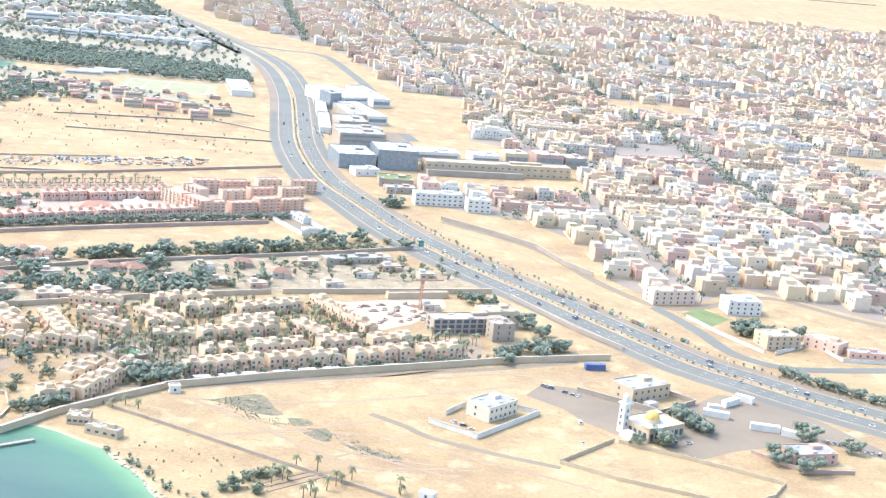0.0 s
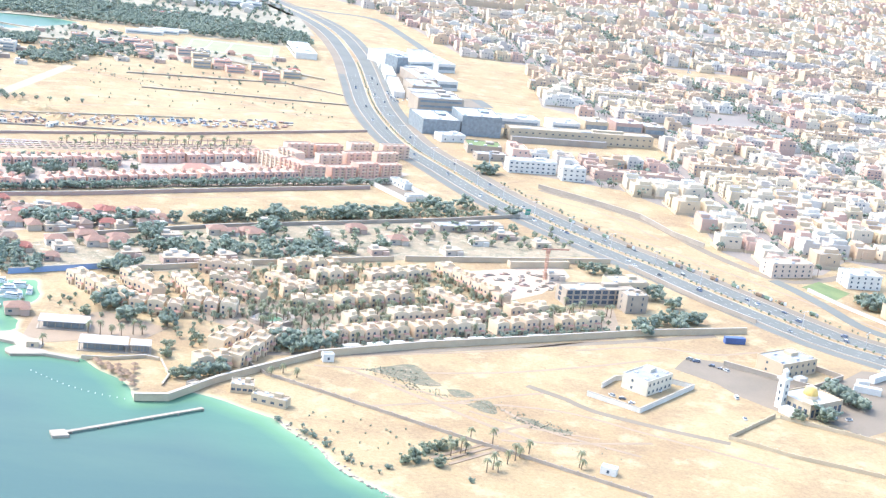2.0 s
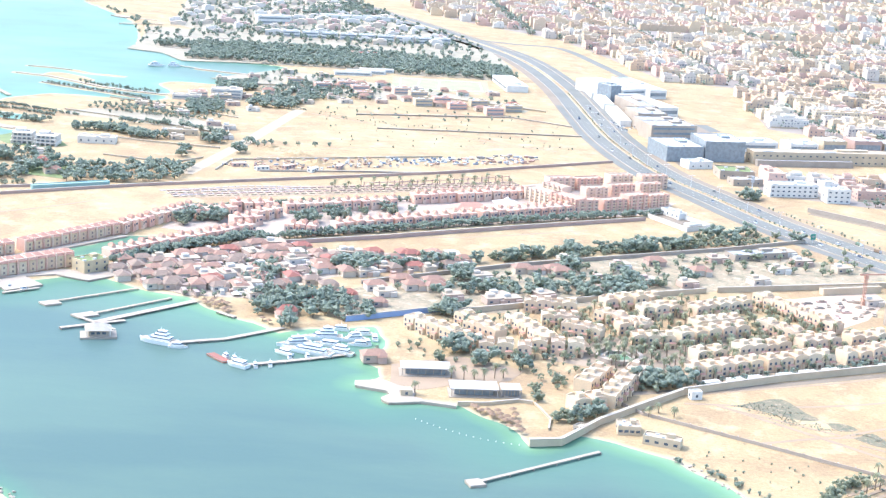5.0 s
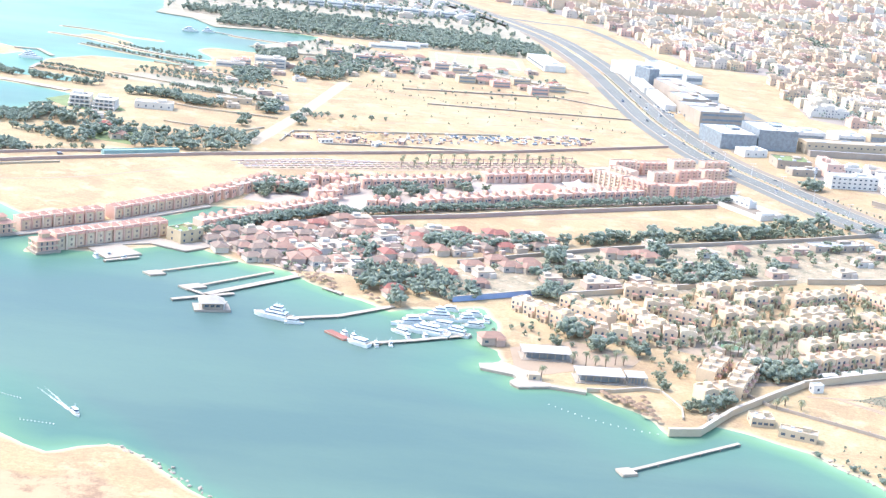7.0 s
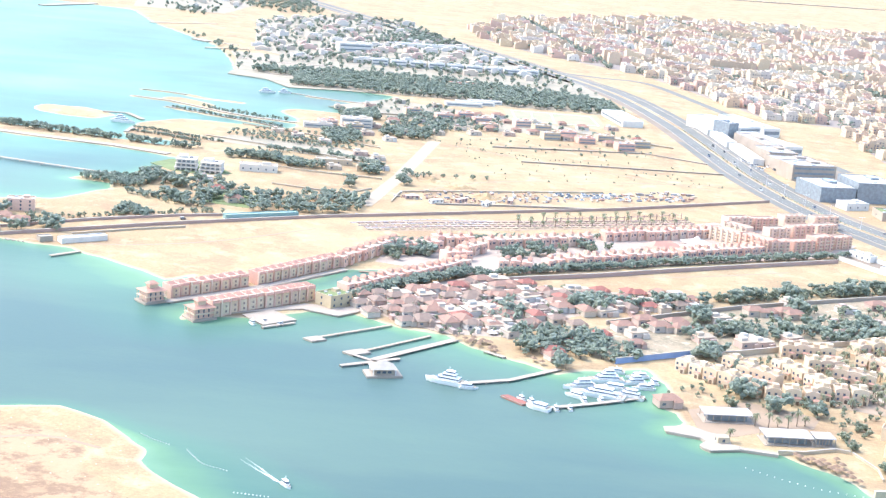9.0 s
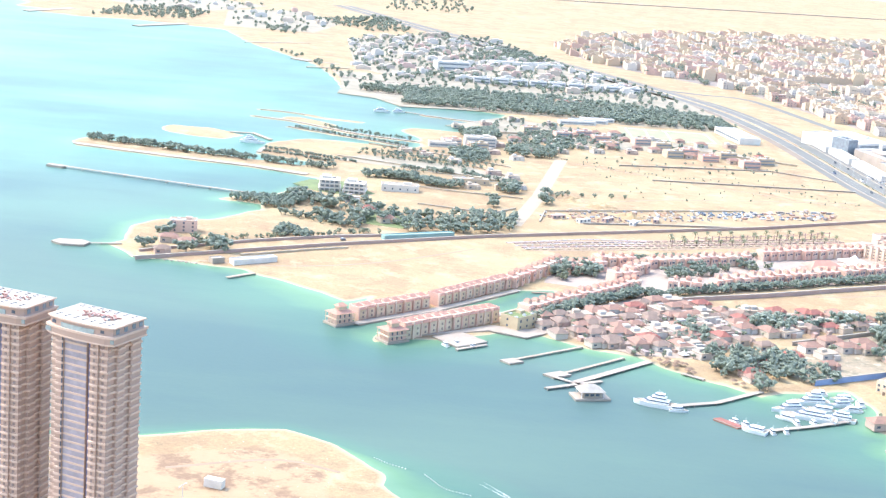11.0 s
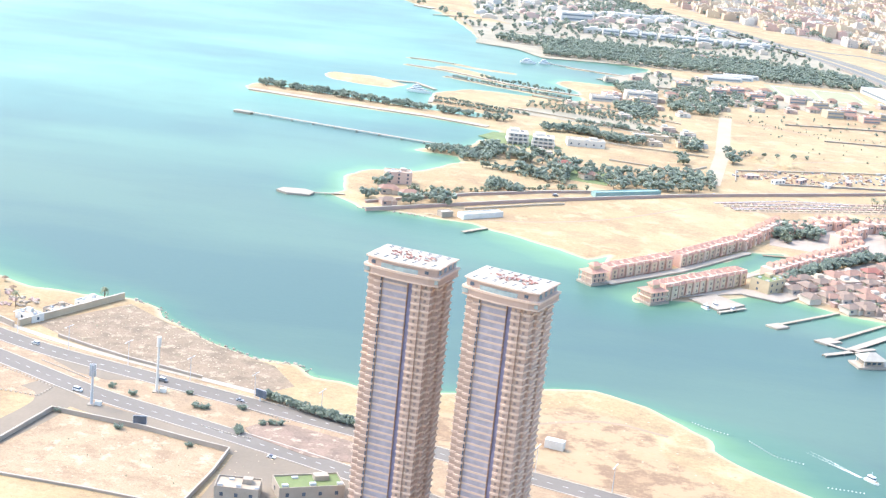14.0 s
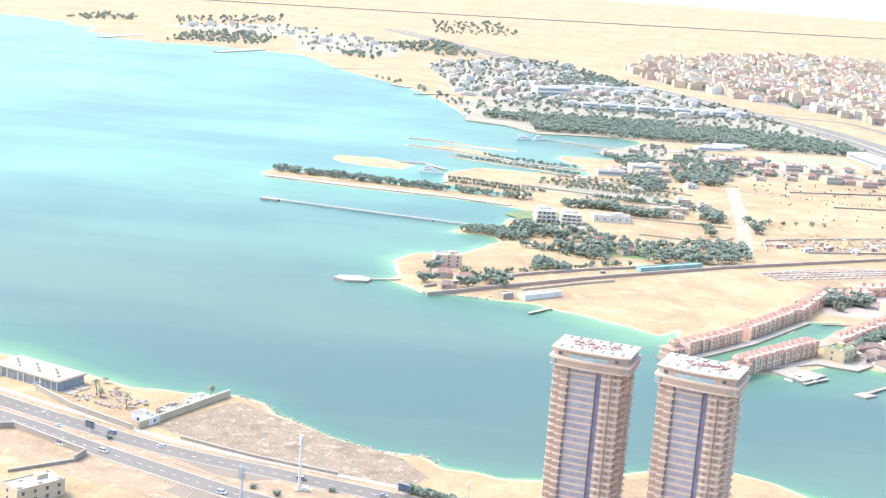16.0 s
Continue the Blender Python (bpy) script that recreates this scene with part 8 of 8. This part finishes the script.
block("long_shed", -914, 1330, 40, 44, 10, 4, WHITE, ROOFWHITE, "long white shed on the sand", "shed", room=False)
block("small_shed", -945, 1318, 40, 12, 8, 4, CONCRETE, ROOFWHITE, "small pale shed near the shore", "shed", room=False)
block("teal_sheds", -780, 1495, 34, 80, 8, 4, surface("teal_sheet", (0.30, 0.44, 0.40), (0.22, 0.34, 0.31), 0.1, 1.0), surface("teal_roof", (0.36, 0.5, 0.46), (0.28, 0.4, 0.37), 0.1, 1.0), "long low teal sheds behind the wall", "shed", room=False)
for x, y in ((-688, 1545), (-850, 1452)):
    CARS.put(2, x, y, 30)
# planted bays of the parking rows
for k in range(4):
    bays = Shape()
    off = 8 + 9.0 * k
    a, b = (-684 + off * 0.45, 1520 - off * 0.9), (-330 + off * 0.2, 1694 - off * 0.9)
    for x, y, t in along([a, (-528 + off * 0.1, 1594 - off * 1.05), b], 9.0):
        bays.box(x, y, -0.2, 6.0, 1.6, 1.3, radians(t))
    tagged(part("parking_kerb", bays, WALLBEIGE if k % 2 else WALLPINK), "row of low planted parking kerbs", "kerb", kind="structure")
# foundation slabs between the kerbs
slab_mat = surface("grey_slabs", (0.40, 0.37, 0.36), (0.30, 0.28, 0.27), 0.1, 1.0)
for k in range(3):
    slabs = tagged(new("slab_row"), "row of low grey foundation slabs on sand", "foundations")
    for x, y, t in along([(-688 + 9 * k, 1512 - 9 * k), (-612 + 7 * k, 1562 - 12 * k), (-545, 1582 - 11 * k)], 7.5):
        part("slab", Shape().box(0, 0, -0.2, 6.2, 3.4, 0.6), slab_mat, slabs, at=spot(x, y, 0, t))
# pergola posts and beams behind the northern terrace
for line in ([(-432, 1556), (-385, 1582), (-322, 1624)], [(-490, 1600), (-400, 1650), (-335, 1694)]):
    pergola = tagged(new("pergola"), "long row of dark pergola posts with beams", "pergola")
    part("beam", strip(line, 0.9, Shape(), 4.6, 5.2), WALLPINK, pergola)
    for x, y, t in along(line, 9.0):
        part("post", Shape().box(0, 0, -0.3, 0.8, 0.8, 6.8), WALLPINK, pergola, at=spot(x, y, 0, t))
# club house and tent in the middle of the estate
club = thing("club_house", -371, 1528, 27, "low club house with a wide terracotta roof", "pavilion")
part("room", Shape().box(0, 0, -0.3, 30, 12, 4.2), CREAM, club)
part("roof", Shape().hip(0, 0, 3.9, 40, 20, 5.5), TERRACOTTA, club)
for k in range(4):
    part("window", WIN_B, None, club, at=spot(-11 + 7.3 * k, -6.1, 1.2))
tent(-333, 1560, 26, 11, "large white tent beside the club house")
plot([(-440, 1475), (-372, 1510), (-350, 1530), (-375, 1545), (-440, 1515)], 0.11, surface("pool_paving", (0.40, 0.35, 0.29), (0.29, 0.25, 0.205), 0.2, 1.0), "pool_terrace", "pale paved terrace with beds round the club", "terrace")
# clutter of the works yard
yard_mat = painted("yard_clutter", [(0.62, 0.60, 0.56), (0.40, 0.24, 0.18), (0.30, 0.34, 0.38), (0.56, 0.46, 0.32), (0.24, 0.22, 0.21), (0.48, 0.30, 0.20)], island=True)
mess, yr = Shape(), random.Random(71)
for x, y in fill([(-664, 1662), (-650, 1700), (-600, 1722), (-470, 1778), (-452, 1730), (-592, 1646)], 7.5, 72):
    if yr.random() < 0.62:
        mess.box(x, y, -0.2, yr.uniform(1.5, 6), yr.uniform(1, 3), yr.uniform(0.8, 2.6), yr.uniform(0, 3.1))
tagged(part("yard_clutter", mess, yard_mat), "stacked building material and vehicles on the yard", "building material", kind="stuff")
scrap, yr = Shape(), random.Random(73)
for x, y in fill([(-450, 1738), (-420, 1790), (-330, 1850), (-300, 1840), (-310, 1800), (-420, 1745)], 6.5, 74):
    if yr.random() < 0.6:
        scrap.box(x, y, -0.2, yr.uniform(4, 7), 2.6, yr.uniform(1.2, 2.6), radians(yr.choice((28, 118))) + yr.uniform(-0.2, 0.2))
tagged(part("scrapped_vehicles", scrap, yard_mat), "rows of scrapped vehicles on the desert yard", "vehicles", kind="stuff")
grove("lane_trees", row([(-844, 1870), (-780, 1880), (-700, 1838)], 5, 14, 90), "dark tree belt beside the sandy fields", True, 6, 10)
grove("field_trees", fill([(-663, 2256), (-572, 2233), (-532, 2193), (-600, 2150), (-690, 2190)], 16, 91), "dark trees among the far villas", True, 6, 10)
grove("villa_trees", fill([(-830, 2300), (-700, 2250), (-420, 2250), (-330, 2190), (-330, 2240), (-520, 2330), (-740, 2420)], 22, 92), "garden trees round far villas", True, 5, 9)
grove("road_trees", row([(-648, 1780), (-630, 1800), (-560, 1815)], 16, 12, 93) + [(-660, 1795), (-656, 1800), (-650, 1792)], "few round trees by the pale road", True, 6, 9)
grove("scrub_line", row([(-640, 2070), (-537, 2006), (-387, 1981), (-262, 1908)], 9, 16, 94), "line of dry scrub across the desert", True, 1.5, 3)
grove("desert_bushes", fill([(-640, 2060), (-560, 2130), (-380, 2150), (-300, 2100), (-500, 2030)], 26, 95), "dark bushes at the desert edge", True, 2.5, 5)
grove("compound_garden", [q for q in fill([(-400, 1060), (-300, 1030), (-262, 990), (-215, 1010), (-180, 1038), (-60, 1095), (40, 1165), (30, 1210), (-60, 1190), (-110, 1270), (-170, 1262), (-300, 1195), (-370, 1150)], 12, 96)], "green and dry bushes between beige row houses", False, 2.5, 5.5)
palm_grove("compound_palms", fill([(-290, 1070), (-230, 1050), (-180, 1048), (-60, 1108), (30, 1165), (20, 1200), (-60, 1190), (-110, 1255), (-170, 1250), (-290, 1180)], 13, 196), "date palms crowded between beige row houses", 5)
grove("compound_hedge", row([(-190, 1032), (-115, 1076), (-28, 1122), (60, 1170)], 6, 6, 97) + row([(-345, 1080), (-300, 1060), (-262, 1075)], 6, 12, 98), "dark hedge behind the compound wall", True, 3, 6)
grove("pit_bushes", row([(-108, 1255), (-60, 1185)], 4, 5, 99), "green bushes along the diagonal terrace", False, 3, 5)
# lean-to roofs crowded between the village houses
lean = Shape()
lr = random.Random(17)
for x, y in fill(VILLAGE, 12.5, 18):
    lean.box(x + lr.uniform(-4, 4), y + lr.uniform(-4, 4), -0.2, lr.uniform(4, 9), lr.uniform(3, 6), lr.uniform(2.6, 4.4), radians(30 + lr.choice((0, 90)) + lr.uniform(-6, 6)))
tagged(part("lean_to_roofs", lean, painted("shed_roofs", [(0.46, 0.30, 0.24), (0.56, 0.50, 0.42), (0.38, 0.30, 0.26), (0.62, 0.58, 0.52), (0.50, 0.36, 0.28)], island=True)), "crowded low sheds between red-roofed houses", "sheds", kind="stuff")
# stones along the built-up shores
rock = Shape()
kr = random.Random(23)
for line in ([(-978, 876), (-991, 889), (-1020, 891), (-1054, 912), (-1092, 946), (-1105, 964), (-1128, 976)], [(-119, 799), (-147, 822), (-181, 870), (-205, 899)], [(-1022, 1312), (-996, 1313), (-960, 1309)], [(-545, 737), (-583, 771), (-613, 789)]):
    for x, y, _ in along(line, 2.2):
        blob(rock, x + kr.gauss(0, 1.6), y + kr.gauss(0, 1.6), SEA_LEVEL + kr.uniform(0, 0.6), kr.uniform(0.5, 1.5), kr, 0.6)
tagged(part("shore_stones", rock, WALLGREY), "grey stones along the waterline", "stones", kind="stuff")
# rubble strewn over the waste ground
bits = Shape()
for x, y in fill([(-1004, 875), (-1050, 900), (-1090, 930), (-1122, 958), (-1160, 900), (-1140, 884), (-1060, 852), (-1000, 835)], 5.5, 24) + fill([(-1085, 756), (-1000, 748), (-965, 742), (-1000, 660), (-1090, 690)], 9, 26) + fill([(-720, 820), (-780, 890), (-850, 880), (-820, 800), (-740, 780)], 14, 27):
    blob(bits, x, y, 0.1, kr.uniform(0.2, 0.7), kr, 0.5)
tagged(part("strewn_rubble", bits, WALLBEIGE), "small stones and rubble on waste ground", "rubble", kind="stuff")
for n, (q, w) in enumerate((([(-1097, 2212), (-1040, 2198), (-1004, 2176), (-950, 2139), (-899, 2119), (-840, 2107)], 6), ([(-1034, 2142), (-962, 2108), (-895, 2080), (-850, 2053)], 4), ([(-1252, 1850), (-1126, 1824), (-1017, 1808), (-944, 1784)], 12), ([(-1029, 1905), (-1030, 1944)], 6),
                            ([(-1105, 2286), (-1071, 2285), (-1034, 2274)], 5), ([(-863, 2378), (-813, 2363), (-742, 2351)], 6), ([(-971, 2606), (-926, 2602)], 6), ([(-1060, 2790), (-960, 2770), (-880, 2790)], 7), ([(-1180, 3010), (-1090, 2990)], 8))):
    band(q, w, 0.5, CONCRETE, f"breakwater_{n + 1}", "narrow pale stone breakwater", "breakwater")
GARDEN2 = surface("mixed_garden", (0.38, 0.325, 0.23), (0.24, 0.215, 0.15), 0.03, 0.25)
plot([(-820, 2290), (-700, 2240), (-560, 2200), (-420, 2240), (-330, 2180), (-320, 2220), (-430, 2300), (-520, 2340), (-740, 2430)], 0.04, GARDEN2, "far_garden_1", "dry gardens among far villas", "garden")
plot([(-930, 1905), (-830, 1885), (-705, 1840), (-700, 1880), (-760, 1940), (-900, 1960)], 0.04, GARDEN2, "far_garden_2", "dry garden strip with trees", "garden")
plot(COAST_OUTSKIRTS, 0.03, GARDEN2, "far_garden_5", "dry gardens of the scattered far houses", "garden")
plot(COAST_HAMLET, 0.03, GARDEN2, "far_garden_6", "dry gardens of the far hamlet", "garden")
plot(COAST_QUARTER, 0.03, GARDEN2, "far_garden_3", "dry gardens between the houses of the far shore", "garden")
plot([(-1026, 2600), (-1058, 2780), (-1090, 2890), (-760, 2870), (-560, 2840), (-420, 2890), (-362, 2640), (-449, 2674), (-550, 2703), (-652, 2723), (-765, 2720), (-855, 2699), (-953, 2671)], 0.035, GARDEN2, "far_garden_4", "dry gardens behind the dark grove", "garden")
grove("garden_trees", fill([(-1020, 2640), (-1050, 2780), (-1080, 2880), (-760, 2860), (-420, 2860), (-370, 2660), (-449, 2684), (-652, 2733), (-855, 2709), (-953, 2681)], 30, 172), "dark garden trees behind the grove", True, 6, 10)
plot(DARK_GROVE, 0.04, GARDEN2, "grove_ground", "shaded ground under the dark grove", "ground")
for x, y, k in ((-850, 2010, 3), (-820, 1990, 3), (-760, 2150, 5), (-730, 2130, 3), (-680, 2100, 3), (-650, 2170, 4), (-710, 2190, 1), (-590, 2330, 4), (-560, 2340, 1), (-530, 2215, 4), (-505, 2205, 1), (-480, 2205, 4), (-455, 2180, 1), (-425, 2195, 4), (-395, 2165, 1)):
    COTTAGES.put(k, x, y, 20 + rr.uniform(-10, 10))
grove("spit_bushes", row([(-985, 2168), (-950, 2144), (-899, 2124), (-850, 2114)], 5, 6, 101) + row([(-900, 1975), (-850, 1975), (-800, 1970)], 14, 10, 102), "dark bushes on the sandy spits", True, 4, 7)
grove("north_orchard", fill([(-900, 1975), (-760, 1985), (-720, 1950), (-760, 1930), (-900, 1935)], 24, 103), "loose orchard trees on pale sand", True, 4, 7)
grove("shoreline_trees", row([(-930, 2530), (-860, 2500), (-790, 2490)], 6, 20, 104) + row([(-1040, 2640), (-1070, 2780), (-1130, 2950), (-1250, 3140)], 16, 40, 105), "dark trees along the far waterline", True, 7, 11)

# large villas, tree belts and single trees of the lagoon shore
block("palace_villa", *[(-756, 2119)][0], 10, 44, 26, 13, IVORY, ROOFSAND, "large cream villa with three floors", "house", 3, 5, WIN_B)
block("pool_villa", *[(-806, 2087)][0], 10, 40, 16, 6, IVORY, ROOFSAND, "low cream villa beside a creek", "house", 1, 4)
block("field_villa", *[(-749, 1823)][0], 10, 44, 16, 6, WALLBEIGE, ROOFSAND, "low beige villa beside the tree belt", "house", 1, 4)
block("yard_villa", *[(-707, 1799)][0], 10, 22, 14, 6, WALLBEIGE, ROOFSAND, "small beige house at the end of the lane", "house", 1, 3)
big = random.Random(91)
for x, y in [(-933, 1613), (-924, 1604), (-924, 1622), (-897, 1614), (-888, 1602), (-856, 1568), (-846, 1557), (-840, 1568), (-853, 1538), (-846, 1534), (-822, 1554), (-820, 1570), (-839, 1602), (-655, 1736), (-702, 1782), (-693, 1786), (-695, 1816), (-893, 1550), (-881, 1540), (-867, 1531), (-714, 1691), (-716, 1718)]:
    TREES.put(big.choice((0, 2, 4)), x, y, big.uniform(0, 360))
grove("shore_belt", row([(-879, 1807), (-848, 1814), (-814, 1812), (-788, 1785), (-764, 1788)], 1.8, 18, 110), "dense dark tree belt behind the lagoon villas", True, 8, 12)
grove("creek_hedge", row([(-1026, 1917), (-976, 1903), (-925, 1881)], 1.8, 5, 111), "long dark hedge on the sandy spit", True, 3, 5)
grove("creek_trees", fill([(-794, 2221), (-746, 2269), (-730, 2202), (-779, 2170)], 7, 112) + fill([(-796, 2047), (-760, 2083), (-736, 2019), (-745, 1964), (-783, 1979)], 9, 113) + fill([(-723, 2134), (-654, 2122), (-646, 2257), (-631, 2164), (-654, 2056), (-715, 2058)], 9, 114), "dark garden trees round the cream villas", True, 7, 12)
grove("lane_trees", row([(-869, 1951), (-820, 1939), (-764, 1925)], 4.5, 4, 115) + row([(-867, 1985), (-817, 1966), (-771, 1949)], 6, 4, 116), "row of clipped round trees on sand", True, 4, 6)
grove("garden_belt", fill([(-924, 1466), (-910, 1481), (-880, 1459), (-882, 1444), (-919, 1450)], 5, 117) + row([(-928, 1549), (-878, 1526), (-844, 1512)], 3, 12, 118), "dark garden trees of the lagoon plots", True, 5, 9)
# big trees of the villa gardens
for x, y in [(-510, 1134), (-497, 1145), (-485, 1157), (-472, 1169), (-459, 1170), (-464, 1267), (-455, 1279), (-447, 1286), (-364, 1262), (-358, 1272), (-373, 1211), (-354, 1225), (-339, 1238), (-336, 1228), (-370, 1160), (-358, 1171), (-271, 1321), (-264, 1342), (-218, 1406), (-208, 1420), (-201, 1412), (-170, 1434), (-255, 1244), (-247, 1239), (-229, 1285), (-230, 1245), (-214, 1259)]:
    TREES.put(big.choice((0, 2, 4)), x, y, big.uniform(0, 360))
for x, y, k in [(*q, k) for q, k in zip([(-399, 1225), (-381, 1227), (-297, 1307), (-276, 1306), (-468, 1208), (-427, 1277), (-330, 1203), (-317, 1208), (-407, 1293), (-489, 1127), (-422, 1171), (-484, 1218)], (1, 1, 4, 1, 2, 3, 5, 3, 3, 0, 4, 2))]:
    COTTAGES.put(k, x, y, 28)

# the sandy plots by the first beach: salt scrub, tracks, a planted strip
SALT = mottled("salt_scrub_ground", (0.19, 0.165, 0.105), (0.11, 0.115, 0.075), (0.34, 0.25, 0.165), (0.13, 0.14, 0.085), 0.12)
for n, q in enumerate(([(-154, 1004), (-140, 1015), (-121, 1025), (-107, 1000), (-100, 990), (-114, 986), (-133, 995)], [(-97, 985), (-84, 986), (-77, 976), (-91, 972)], [(-83, 960), (-68, 972), (-62, 951), (-70, 949)], [(-54, 946), (-43, 949), (-26, 937), (-12, 933), (-20, 925), (-38, 933)])):
    plot(smooth(q + q[:1], 5), 0.045, SALT, f"salt_scrub_{n + 1}", "olive salt scrub and dark wet ground", "ground")
for n, q in enumerate(([(-167, 1000), (-140, 987), (-113, 974), (-91, 963)], [(-179, 1021), (-122, 1048), (-55, 1081), (35, 1142)], [(-81, 949), (-53, 935), (-26, 929), (5, 927)])):
    band(q, 2.6, 0.05, TRACK, f"dirt_track_{30 + n}", "dark packed dirt track across the plots", "track", step=8)
for k, (x, y) in enumerate([(-202, 894), (-183, 878), (-178, 875), (-169, 863), (-154, 845), (-129, 840), (-121, 852), (-115, 858), (-112, 854), (-99, 851), (-79, 835), (-102, 877), (-107, 870), (-96, 880)]):
    BUSHES.put(k, x, y, 40 * k)
for k, (x, y) in enumerate([(-113, 857), (-107, 871), (-99, 878), (-91, 884), (-119, 851), (-99, 853)]):
    TREES.put(3 if k else 1, x, y, 60 * k)
for n, q in enumerate(([(-104, 863), (-68, 898)], [(-99, 860), (-64, 894)], [(-93, 857), (-60, 890)])):
    band(q, 2.6, 0.4, TRACK, f"planting_bed_{n + 1}", "long dark planting bed on sand", "bed")
for n, q in enumerate(([(-89, 962), (-60, 982), (-29, 999)], [(-66, 912), (-55, 925), (-40, 938)], [(-60, 905), (-20, 912), (40, 930)])):
    band(q, 3.0, 0.055, TRACK, f"dirt_track_{40 + n}", "dark packed dirt track across the plots", "track", step=8)
# palms and bushes round the beach club and on the west beach
for k, (x, y) in enumerate([(-351, 1010), (-342, 1008), (-335, 1013), (-328, 1012), (-321, 1018), (-315, 1020), (-373, 974), (-1215, 947), (-1211, 943), (-1141, 962), (-1189, 925)]):
    PALMS.put(k, x, y, 50 * k)
for k, (x, y) in enumerate([(-277, 1021), (-292, 998), (-290, 981), (-276, 946), (-302, 1044), (-331, 1047), (-408, 1040), (-362, 1047)]):
    TREES.put((3, 3, 3, 1, 0, 2, 1, 3)[k], x, y, 70 * k)
# a long dark embankment across the desert on the skyline
setting("embankment", strip(smooth([(-2600, 5080), (-1752, 5402), (-766, 5772), (580, 6323), (1800, 6800)], 120), 14, Shape(), -0.3, 3.4), WALLGREY, "long grey embankment across the far desert", "embankment")
